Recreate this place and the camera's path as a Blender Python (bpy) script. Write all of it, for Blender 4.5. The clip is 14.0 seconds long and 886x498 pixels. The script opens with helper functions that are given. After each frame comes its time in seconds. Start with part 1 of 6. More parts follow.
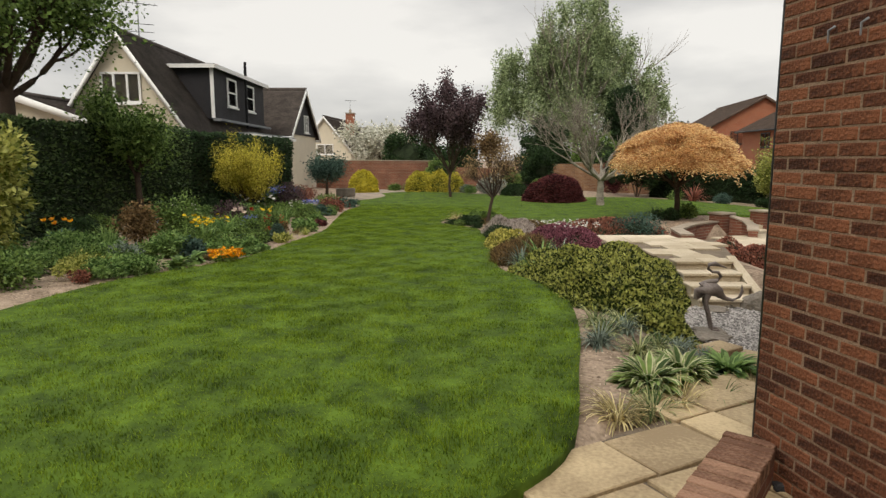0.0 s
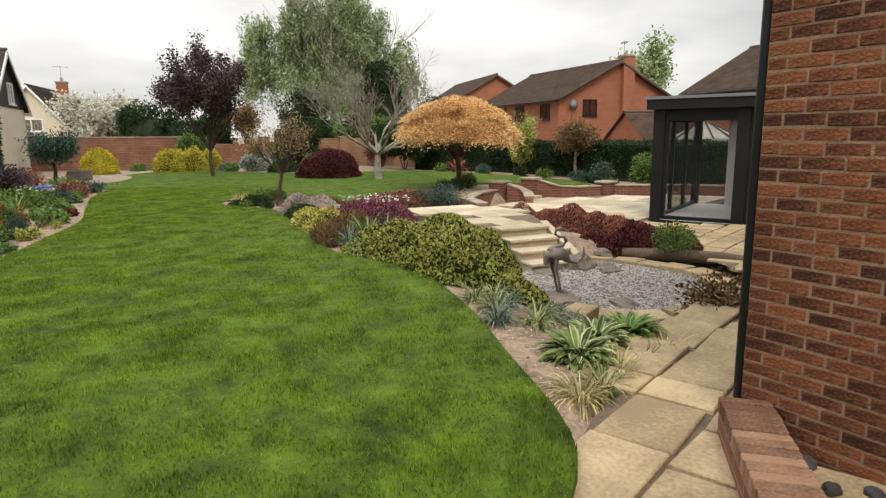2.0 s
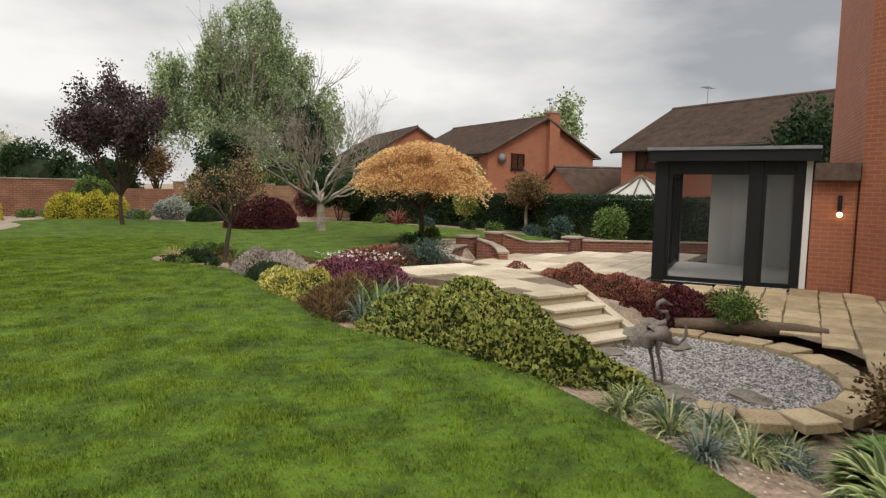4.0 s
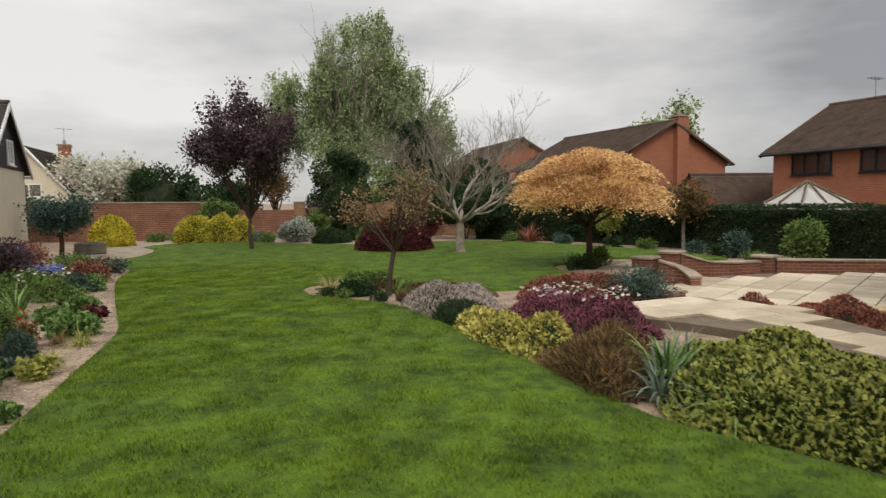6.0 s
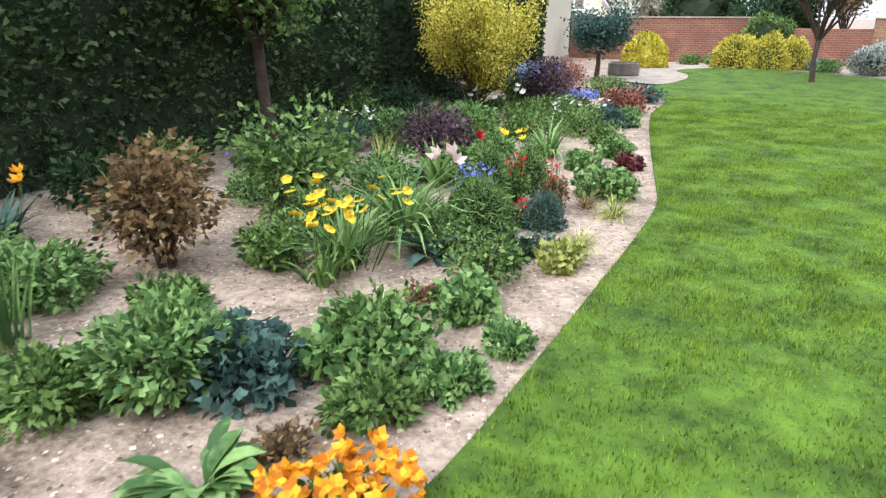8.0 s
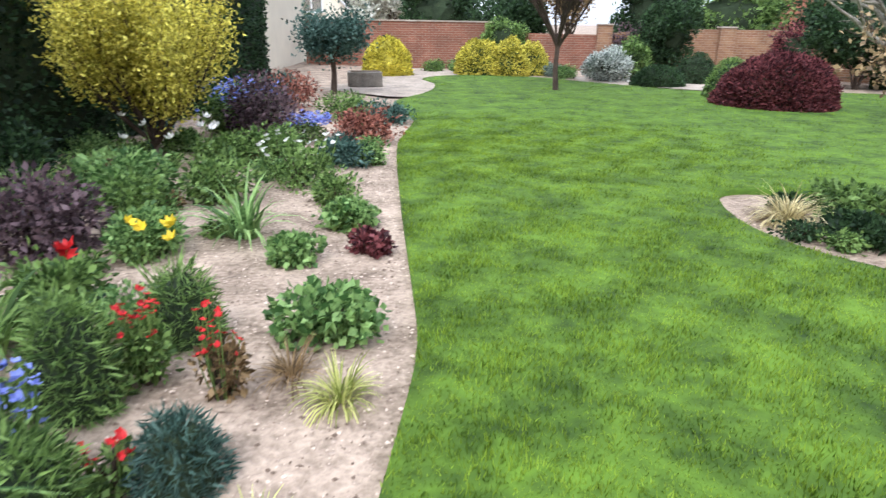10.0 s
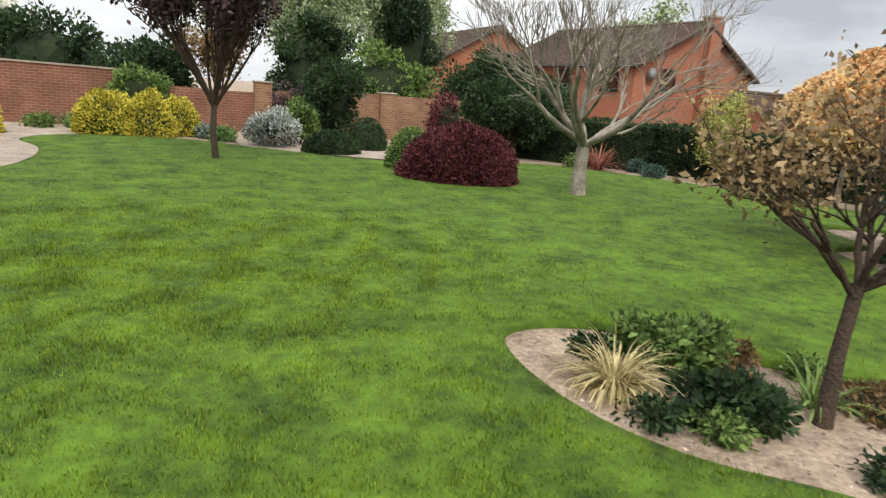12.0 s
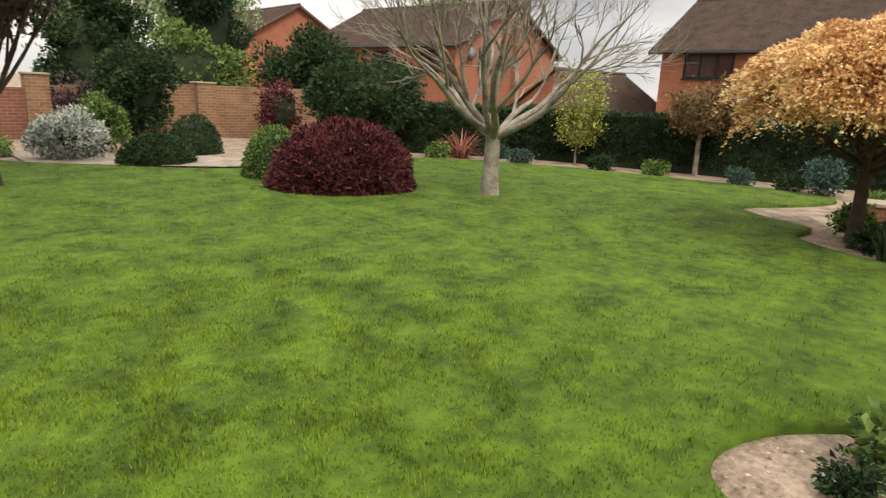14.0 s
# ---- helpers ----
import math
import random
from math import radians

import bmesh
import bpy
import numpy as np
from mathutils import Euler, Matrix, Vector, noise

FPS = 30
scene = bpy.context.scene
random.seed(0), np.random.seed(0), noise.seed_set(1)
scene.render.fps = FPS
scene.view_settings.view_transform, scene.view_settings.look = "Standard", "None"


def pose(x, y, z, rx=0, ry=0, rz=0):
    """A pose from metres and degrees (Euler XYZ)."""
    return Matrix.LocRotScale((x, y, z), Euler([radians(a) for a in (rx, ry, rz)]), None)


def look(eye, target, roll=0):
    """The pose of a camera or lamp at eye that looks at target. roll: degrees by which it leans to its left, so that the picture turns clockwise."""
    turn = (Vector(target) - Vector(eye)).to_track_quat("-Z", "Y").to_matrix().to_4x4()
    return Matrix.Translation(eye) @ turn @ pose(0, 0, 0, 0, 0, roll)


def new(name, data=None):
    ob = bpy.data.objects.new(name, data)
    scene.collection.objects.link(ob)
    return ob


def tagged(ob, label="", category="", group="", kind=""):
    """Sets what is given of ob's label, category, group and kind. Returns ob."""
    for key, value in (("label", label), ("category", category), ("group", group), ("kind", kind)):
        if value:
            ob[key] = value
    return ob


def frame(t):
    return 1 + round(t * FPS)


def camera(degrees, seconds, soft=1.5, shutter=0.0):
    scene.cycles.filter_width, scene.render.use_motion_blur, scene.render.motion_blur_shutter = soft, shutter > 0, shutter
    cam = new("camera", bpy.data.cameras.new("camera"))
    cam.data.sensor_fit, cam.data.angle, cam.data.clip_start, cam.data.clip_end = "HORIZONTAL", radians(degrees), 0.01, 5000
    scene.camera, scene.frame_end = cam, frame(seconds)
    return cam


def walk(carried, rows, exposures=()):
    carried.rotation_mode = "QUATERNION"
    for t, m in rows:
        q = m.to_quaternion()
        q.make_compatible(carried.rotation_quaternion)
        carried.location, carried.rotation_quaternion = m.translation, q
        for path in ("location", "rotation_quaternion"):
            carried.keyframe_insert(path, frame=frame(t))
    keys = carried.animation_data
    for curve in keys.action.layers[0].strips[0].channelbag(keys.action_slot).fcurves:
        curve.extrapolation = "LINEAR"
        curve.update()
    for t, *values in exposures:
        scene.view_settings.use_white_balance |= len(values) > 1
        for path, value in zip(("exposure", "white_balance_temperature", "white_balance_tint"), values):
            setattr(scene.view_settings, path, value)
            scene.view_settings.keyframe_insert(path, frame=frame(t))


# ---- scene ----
from mathutils import geometry
from math import sin, cos, pi, atan2, hypot, sqrt

# ---------------------------------------------------------------- camera
cam = camera(70.6, 14.0, soft=1.3, shutter=0.15)
PATH = [
    (0, (0.004, -0.002, 1.577), (-0.005, 1.978, 1.294), 0.0),
    (0.5, (-0.345, 0.137, 1.508), (-0.118, 2.098, 1.189), -0.1),
    (1, (-0.643, 0.3, 1.521), (-0.224, 2.229, 1.198), -0.1),
    (1.5, (-0.862, 0.532, 1.511), (-0.216, 2.393, 1.168), 0.4),
    (2, (-1.011, 0.896, 1.507), (-0.25, 2.709, 1.146), -0.6),
    (2.2, (-1.062, 1.072, 1.525), (-0.263, 2.874, 1.187), -0.5),
    (4.3, (-1.709, 3.725, 1.414), (-0.655, 5.415, 1.228), 0.8),
    (4.5, (-1.754, 4.008, 1.423), (-0.735, 5.719, 1.24), 0.4),
    (5, (-1.936, 4.655, 1.432), (-1.005, 6.416, 1.247), 0.1),
    (5.5, (-2.032, 5.259, 1.437), (-1.149, 7.044, 1.255), -1.0),
    (6, (-2.141, 5.923, 1.452), (-1.341, 7.75, 1.298), -0.7),
    (6.5, (-2.296, 6.555, 1.467), (-1.981, 8.522, 1.294), -0.4),
    (7, (-2.447, 7.073, 1.507), (-2.908, 8.979, 1.114), 1.2),
    (7.2, (-2.491, 7.304, 1.497), (-3.178, 9.108, 0.974), 0.9),
    (9.3, (-2.705, 10.318, 1.498), (-3.161, 12.114, 0.744), -0.5),
    (9.5, (-2.691, 10.562, 1.497), (-3.032, 12.384, 0.746), -0.1),
    (10, (-2.666, 11.249, 1.485), (-2.627, 13.129, 0.803), 0.7),
    (10.5, (-2.552, 11.878, 1.482), (-2.039, 13.707, 0.856), 2.5),
    (11, (-2.462, 12.463, 1.502), (-1.514, 14.13, 0.933), 3.7),
    (11.5, (-2.416, 13.14, 1.495), (-1.29, 14.697, 0.94), 5.2),
    (12, (-2.381, 13.904, 1.496), (-1.337, 15.543, 1.021), 4.6),
    (12.5, (-2.358, 14.545, 1.505), (-1.312, 16.191, 1.061), 3.3),
    (13, (-2.373, 15.183, 1.514), (-1.258, 16.776, 1.044), 3.7),
    (13.5, (-2.354, 15.837, 1.506), (-1.052, 17.28, 1.034), 3.1),
    (14, (-2.338, 16.449, 1.49), (-0.836, 17.675, 1.001), 2.6),
]
EXPOSURES = [(0, 0.05, 6900, 10), (1.0, 0.2, 6900, 10), (2.2, 0.35, 6800, 10), (4.3, 0.12, 6750, 11), (5.5, 0.02, 6750, 11), (6.6, -0.12, 6900, 11), (7.0, 0.48, 7300, 11), (7.2, 0.75, 6600, 10), (9.3, 1.42, 5250, 14), (10.2, 1.05, 5600, 12), (11.0, 0.55, 6000, 11), (12.0, 0.66, 6400, 10), (14.0, 0.6, 7000, 12)]
walk(cam, [(t, look(eye, target, roll)) for t, eye, target, roll in PATH], EXPOSURES)

# ---------------------------------------------------------------- world and sun
SUN_EL, SUN_AZ = radians(48), radians(200)
world = bpy.data.worlds.new("overcast_sky")
scene.world = world
world.use_nodes = True
wn, wl = world.node_tree.nodes, world.node_tree.links
wn.clear()
w_out = wn.new("ShaderNodeOutputWorld")
w_bg = wn.new("ShaderNodeBackground")
w_sky = wn.new("ShaderNodeTexSky")
w_sky.sky_type, w_sky.sun_disc = "NISHITA", False
w_sky.sun_elevation, w_sky.sun_rotation = SUN_EL, SUN_AZ
w_co = wn.new("ShaderNodeTexCoord")
w_map = wn.new("ShaderNodeMapping")
w_map.inputs["Scale"].default_value = (1.0, 1.0, 3.2)
w_noise = wn.new("ShaderNodeTexNoise")
w_noise.inputs["Scale"].default_value = 1.7
w_noise.inputs["Detail"].default_value = 7
w_noise.inputs["Roughness"].default_value = 0.5
w_ramp = wn.new("ShaderNodeValToRGB")
w_ramp.color_ramp.elements[0].position, w_ramp.color_ramp.elements[0].color = 0.36, (3.3, 3.45, 3.7, 1)
w_ramp.color_ramp.elements[1].position, w_ramp.color_ramp.elements[1].color = 0.66, (8.8, 8.8, 8.7, 1)
w_mix = wn.new("ShaderNodeMix")
w_mix.data_type = "RGBA"
w_mix.inputs["Factor"].default_value = 0.93
w_bg.inputs["Strength"].default_value = 0.1
wl.new(w_co.outputs["Generated"], w_map.inputs["Vector"])
wl.new(w_map.outputs["Vector"], w_noise.inputs["Vector"])
wl.new(w_noise.outputs["Fac"], w_ramp.inputs["Fac"])
wl.new(w_sky.outputs["Color"], w_mix.inputs["A"])
w_sep = wn.new("ShaderNodeSeparateXYZ")
w_up = wn.new("ShaderNodeMapRange")
w_up.inputs["From Min"].default_value, w_up.inputs["From Max"].default_value = 0.25, 1.0
w_up.inputs["To Min"].default_value, w_up.inputs["To Max"].default_value = 1.0, 2.8
w_grade = wn.new("ShaderNodeVectorMath")
w_grade.operation = "SCALE"
wl.new(w_co.outputs["Generated"], w_sep.inputs["Vector"])
wl.new(w_sep.outputs["Z"], w_up.inputs["Value"])
wl.new(w_ramp.outputs["Color"], w_grade.inputs[0])
wl.new(w_up.outputs["Result"], w_grade.inputs["Scale"])
wl.new(w_grade.outputs["Vector"], w_mix.inputs["B"])
wl.new(w_mix.outputs["Result"], w_bg.inputs["Color"])
wl.new(w_bg.outputs["Background"], w_out.inputs["Surface"])

sun = new("sun", bpy.data.lights.new("sun", "SUN"))
sun.data.energy, sun.data.angle, sun.data.color = 1.5, radians(25), (1.0, 0.94, 0.84)
sun.matrix_world = look((-9, -16, 30), (0, 8, 0))


# ---------------------------------------------------------------- materials
def mat(name, color, rough=0.8, vary=0.25, size=6.0, grain=60.0, bump=0.15, metal=0.0, island=0.0, other=None, spread=0.0, spec=0.3, hue=0.0):
    """A surface with its base colour varied at two scales, fine relief, and, for loose pieces, from piece to piece."""
    m = bpy.data.materials.new(name)
    m.use_nodes = True
    n, l = m.node_tree.nodes, m.node_tree.links
    p = n["Principled BSDF"]
    p.inputs["Roughness"].default_value, p.inputs["Metallic"].default_value = rough, metal
    p.inputs["Specular IOR Level"].default_value = spec
    co = n.new("ShaderNodeTexCoord")
    big, fine = n.new("ShaderNodeTexNoise"), n.new("ShaderNodeTexNoise")
    big.inputs["Scale"].default_value, big.inputs["Detail"].default_value = size, 4
    fine.inputs["Scale"].default_value, fine.inputs["Detail"].default_value = grain, 3
    for t in (big, fine):
        l.new(co.outputs["Object"], t.inputs["Vector"])
    ramp = n.new("ShaderNodeValToRGB")
    dark = tuple(c * (1 - vary) for c in color)
    lite = other or tuple(min(1, c * (1 + vary)) for c in color)
    ramp.color_ramp.elements[0].position, ramp.color_ramp.elements[0].color = 0.34, (*dark, 1)
    ramp.color_ramp.elements[1].position, ramp.color_ramp.elements[1].color = 0.66, (*lite, 1)
    add = n.new("ShaderNodeMath")
    add.operation = "MULTIPLY_ADD"
    add.inputs[1].default_value = 0.45
    l.new(fine.outputs["Fac"], add.inputs[0])
    scale = n.new("ShaderNodeMath")
    scale.operation = "MULTIPLY"
    scale.inputs[1].default_value = 0.55
    l.new(big.outputs["Fac"], scale.inputs[0])
    l.new(scale.outputs[0], add.inputs[2])
    last = add.outputs[0]
    if island or spread:
        info = n.new("ShaderNodeNewGeometry") if island else n.new("ShaderNodeObjectInfo")
        off = n.new("ShaderNodeMath")
        off.operation = "MULTIPLY_ADD"
        off.inputs[1].default_value = island or spread
        l.new(info.outputs["Random Per Island" if island else "Random"], off.inputs[0])
        sub = n.new("ShaderNodeMath")
        sub.operation = "SUBTRACT"
        sub.inputs[1].default_value = (island or spread) / 2
        l.new(last, sub.inputs[0])
        l.new(sub.outputs[0], off.inputs[2])
        last = off.outputs[0]
    l.new(last, ramp.inputs["Fac"])
    l.new(ramp.outputs["Color"], p.inputs["Base Color"])
    if bump:
        b = n.new("ShaderNodeBump")
        b.inputs["Strength"].default_value, b.inputs["Distance"].default_value = bump, 0.02
        l.new(fine.outputs["Fac"], b.inputs["Height"])
        l.new(b.outputs["Normal"], p.inputs["Normal"])
    return m


def leafy(name, color, other=None, vary=0.45, rough=0.55, spec=0.25, island=0.5, size=1.2, grain=25.0, thin=0.4):
    """Leaves: each its own shade, half see-through to light."""
    m = mat(name, color, rough, vary, size, grain, 0.0, 0, island, other, spec=spec)
    n, l = m.node_tree.nodes, m.node_tree.links
    p, out = n["Principled BSDF"], n["Material Output"]
    tr, mx = n.new("ShaderNodeBsdfTranslucent"), n.new("ShaderNodeMixShader")
    mx.inputs["Fac"].default_value = thin
    l.new(p.inputs["Base Color"].links[0].from_socket, tr.inputs["Color"])
    l.new(p.outputs["BSDF"], mx.inputs[1])
    l.new(tr.outputs["BSDF"], mx.inputs[2])
    l.new(mx.outputs["Shader"], out.inputs["Surface"])
    return m


def brickwork(name, a, b, mortar, stain=0.5):
    """Brick courses laid out along the wall's own length and height, for walls that stay far off."""
    m = bpy.data.materials.new(name)
    m.use_nodes = True
    n, l = m.node_tree.nodes, m.node_tree.links
    p = n["Principled BSDF"]
    p.inputs["Roughness"].default_value = 0.9
    uv = n.new("ShaderNodeUVMap")
    br = n.new("ShaderNodeTexBrick")
    br.inputs["Color1"].default_value, br.inputs["Color2"].default_value, br.inputs["Mortar"].default_value = (*a, 1), (*b, 1), (*mortar, 1)
    br.inputs["Scale"].default_value, br.inputs["Mortar Size"].default_value = 1.0, 0.006
    br.inputs["Brick Width"].default_value, br.inputs["Row Height"].default_value = 0.225, 0.075
    no = n.new("ShaderNodeTexNoise")
    no.inputs["Scale"].default_value, no.inputs["Detail"].default_value = 1.3, 6
    mx = n.new("ShaderNodeMix")
    mx.data_type, mx.blend_type = "RGBA", "MULTIPLY"
    mx.inputs["Factor"].default_value = stain
    rp = n.new("ShaderNodeValToRGB")
    rp.color_ramp.elements[0].position, rp.color_ramp.elements[0].color = 0.3, (0.45, 0.42, 0.4, 1)
    rp.color_ramp.elements[1].position, rp.color_ramp.elements[1].color = 0.7, (1, 1, 1, 1)
    bp = n.new("ShaderNodeBump")
    bp.inputs["Strength"].default_value, bp.inputs["Distance"].default_value = 0.5, 0.01
    bp.invert = True
    l.new(uv.outputs["UV"], br.inputs["Vector"])
    l.new(uv.outputs["UV"], no.inputs["Vector"])
    l.new(no.outputs["Fac"], rp.inputs["Fac"])
    l.new(br.outputs["Color"], mx.inputs["A"])
    l.new(rp.outputs["Color"], mx.inputs["B"])
    l.new(mx.outputs["Result"], p.inputs["Base Color"])
    l.new(br.outputs["Fac"], bp.inputs["Height"])
    l.new(bp.outputs["Normal"], p.inputs["Normal"])
    return m


def glass(name, tint, rough=0.02, clear=0.75):
    m = bpy.data.materials.new(name)
    m.use_nodes = True
    n, l = m.node_tree.nodes, m.node_tree.links
    p, out = n["Principled BSDF"], n["Material Output"]
    p.inputs["Base Color"].default_value, p.inputs["Roughness"].default_value = (*tint, 1), rough
    p.inputs["IOR"].default_value = 1.5
    tr, mx = n.new("ShaderNodeBsdfTransparent"), n.new("ShaderNodeMixShader")
    mx.inputs["Fac"].default_value = clear
    l.new(p.outputs["BSDF"], mx.inputs[1])
    l.new(tr.outputs["BSDF"], mx.inputs[2])
    l.new(mx.outputs["Shader"], out.inputs["Surface"])
    return m


# Lawn base coloured dark, painting in the shade between blades and tufts.
LAWN = mat("lawn_grass", (0.032, 0.072, 0.004), 0.95, 0.5, 2.2, 9, 0.6, other=(0.10, 0.175, 0.012))
BLADE = leafy("grass_blade", (0.09, 0.168, 0.012), (0.255, 0.355, 0.032), 0.4, 0.6, 0.15, 0.3, 2.2, 8, 0.45)
SOIL = mat("sandy_soil", (0.20, 0.142, 0.095), 0.95, 0.4, 3.5, 30, 1.0, other=(0.43, 0.33, 0.245))
DARKSOIL = mat("damp_soil", (0.10, 0.07, 0.045), 0.95, 0.4, 3, 40, 0.9)
SAND = mat("sandstone", (0.38, 0.285, 0.17), 0.85, 0.3, 3.2, 40, 0.35, spread=0.22, other=(0.52, 0.41, 0.25))
SANDPALE = mat("pale_sandstone", (0.48, 0.40, 0.28), 0.85, 0.2, 2.2, 50, 0.3, spread=0.3, other=(0.62, 0.54, 0.41))
FARPAVE = mat("worn_paving", (0.27, 0.215, 0.165), 0.9, 0.4, 2.2, 20, 0.3, other=(0.40, 0.33, 0.26))
JOINT = mat("mortar_joint", (0.16, 0.125, 0.09), 0.95, 0.3, 5, 60, 0.4)
COPEBRICK = mat("worn_coping_brick", (0.21, 0.105, 0.065), 0.9, 0.35, 8, 60, 0.6, spread=0.4, other=(0.37, 0.22, 0.145))
BRICK = mat("red_brick", (0.125, 0.046, 0.026), 0.9, 0.6, 9, 60, 0.8, spread=0.3, other=(0.235, 0.088, 0.042))
BRICKM = mat("brick_mortar", (0.255, 0.175, 0.118), 0.95, 0.25, 8, 90, 0.5)
BRICKJ = mat("brick_joined", (0.12, 0.046, 0.027), 0.9, 0.6, 9, 60, 0.8, island=0.5, other=(0.28, 0.11, 0.05))
BW_GARDEN = brickwork("garden_wall_brick", (0.27, 0.105, 0.06), (0.20, 0.075, 0.045), (0.33, 0.25, 0.18), 0.7)
BW_BUFF = brickwork("buff_wall_brick", (0.33, 0.18, 0.09), (0.24, 0.115, 0.06), (0.38, 0.3, 0.22), 0.7)
BW_HOUSE = brickwork("house_brick", (0.37, 0.125, 0.062), (0.31, 0.10, 0.05), (0.36, 0.22, 0.15), 0.25)
BW_TERR = brickwork("terrace_brick", (0.27, 0.10, 0.06), (0.19, 0.065, 0.04), (0.32, 0.24, 0.18), 0.6)
COPE = mat("stone_coping", (0.33, 0.28, 0.22), 0.9, 0.3, 3, 50, 0.4)
ROOF = mat("roof_tile", (0.095, 0.066, 0.050), 0.85, 0.4, 2.0, 12, 0.5)
ROOFD = mat("dark_roof_tile", (0.075, 0.062, 0.054), 0.85, 0.45, 2.2, 14, 0.5)
CREAM = mat("cream_render", (0.62, 0.56, 0.44), 0.9, 0.08, 1.5, 60, 0.2)
WHITE = mat("white_paint", (0.78, 0.78, 0.76), 0.55, 0.06, 3, 40, 0.05)
CLAD = mat("dark_cladding", (0.022, 0.021, 0.024), 0.7, 0.3, 3, 40, 0.2)
BLACK = mat("black_frame", (0.012, 0.013, 0.014), 0.4, 0.2, 3, 40, 0.02)
LEAD = mat("lead_flashing", (0.20, 0.21, 0.22), 0.6, 0.2, 3, 30, 0.1)
PANE = glass("window_pane", (0.03, 0.035, 0.04), 0.03, 0.25)
DOORGLASS = glass("door_glass", (0.02, 0.022, 0.024), 0.02, 0.72)
PLASTER = mat("white_plaster", (0.72, 0.71, 0.68), 0.8, 0.05, 1.5, 40, 0.05)
TIMBER = mat("weathered_timber", (0.13, 0.095, 0.065), 0.85, 0.35, 3, 40, 0.5)
BARK = mat("grey_bark", (0.20, 0.17, 0.13), 0.9, 0.4, 5, 45, 0.9, other=(0.42, 0.375, 0.31))
BARKD = mat("brown_bark", (0.065, 0.045, 0.032), 0.9, 0.4, 6, 45, 0.9)
BRONZE = mat("weathered_bronze", (0.20, 0.17, 0.155), 0.6, 0.35, 9, 60, 0.3, metal=0.25)
GRAVEL = mat("grey_gravel", (0.26, 0.24, 0.225), 0.9, 0.5, 8, 60, 0.6, island=0.7, other=(0.47, 0.44, 0.41))
CRUMB = mat("soil_crumb", (0.22, 0.15, 0.105), 0.95, 0.45, 3, 30, 0.3, island=0.8, other=(0.52, 0.41, 0.32))
SLATE = mat("dark_cobble", (0.045, 0.045, 0.048), 0.7, 0.4, 12, 60, 0.4, spread=0.5)
# Near-black green painted on the fillers, standing for shade among leaves.
INNER_SHADE = mat("painted_inner_shade", (0.022, 0.034, 0.014), 0.95, 0.5, 5, 40, 0.5)
ROCK = mat("garden_rock", (0.19, 0.165, 0.135), 0.9, 0.4, 4, 35, 0.8)


def greens(name, dark, lite, rough=0.55):
    return leafy(name, dark, lite, 0.4, rough)


L_HEDGE = greens("dark_hedge_leaf", (0.04, 0.078, 0.03), (0.19, 0.28, 0.11), 0.32)
L_CONIF = greens("conifer_leaf", (0.022, 0.045, 0.02), (0.06, 0.11, 0.045))
L_GOLD = greens("golden_leaf", (0.46, 0.42, 0.04), (0.88, 0.78, 0.14))
L_YELLOW = greens("yellow_leaf", (0.48, 0.43, 0.03), (0.86, 0.75, 0.10))
L_LIME = greens("lime_leaf", (0.25, 0.30, 0.05), (0.58, 0.58, 0.18))
L_GREEN = greens("mid_green_leaf", (0.08, 0.15, 0.035), (0.25, 0.37, 0.10))
L_BRIGHT = greens("bright_green_leaf", (0.10, 0.21, 0.055), (0.31, 0.46, 0.15))
L_BIRCH = greens("birch_leaf", (0.22, 0.30, 0.13), (0.50, 0.60, 0.33))
L_PURPLE = greens("purple_leaf", (0.06, 0.036, 0.042), (0.19, 0.125, 0.135))
L_MAROON = greens("maroon_leaf", (0.06, 0.015, 0.02), (0.25, 0.075, 0.075))
L_ORANGE = leafy("orange_leaf", (0.96, 0.46, 0.18), (1.0, 0.80, 0.44), 0.5, 0.6, 0.1, 0.5, 2.0, 9, 0.5)
L_BROWN = greens("bronze_leaf", (0.135, 0.085, 0.038), (0.33, 0.22, 0.10))
L_GREY = greens("silver_leaf", (0.11, 0.16, 0.12), (0.30, 0.36, 0.29))
L_BLUE = greens("blue_green_leaf", (0.045, 0.10, 0.075), (0.12, 0.20, 0.16))
L_DARK = greens("dark_green_leaf", (0.02, 0.045, 0.018), (0.06, 0.11, 0.04))
L_IVY = leafy("ivy_leaf", (0.06, 0.10, 0.02), (0.46, 0.48, 0.13), 0.55, 0.4, 0.3, 0.75)
L_STRAW = greens("straw_blade", (0.42, 0.34, 0.14), (0.80, 0.70, 0.38))
L_VARIEG = greens("cream_edged_leaf", (0.08, 0.15, 0.04), (0.50, 0.52, 0.26))
L_SPIREA = greens("gold_green_leaf", (0.30, 0.31, 0.06), (0.80, 0.72, 0.22))
L_SILVER = greens("silver_flower", (0.30, 0.35, 0.28), (0.78, 0.80, 0.72))
L_FAWN = greens("fawn_leaf", (0.19, 0.125, 0.06), (0.46, 0.33, 0.17))
L_CREAM = greens("cream_margin", (0.42, 0.46, 0.22), (0.74, 0.74, 0.46))
L_HEATH = greens("heather_flower", (0.34, 0.28, 0.24), (0.74, 0.66, 0.60))
L_HEATHP = greens("purple_heather", (0.10, 0.028, 0.042), (0.44, 0.17, 0.22))
L_RED = greens("red_leaf", (0.15, 0.05, 0.034), (0.46, 0.19, 0.13))
L_BLOSSOM = greens("white_blossom", (0.62, 0.63, 0.46), (0.93, 0.92, 0.84))
F_YELLOW = leafy("yellow_petal", (0.75, 0.52, 0.01), (0.9, 0.68, 0.03))
F_ORANGE = leafy("orange_petal", (0.92, 0.31, 0.005), (1.0, 0.50, 0.015))
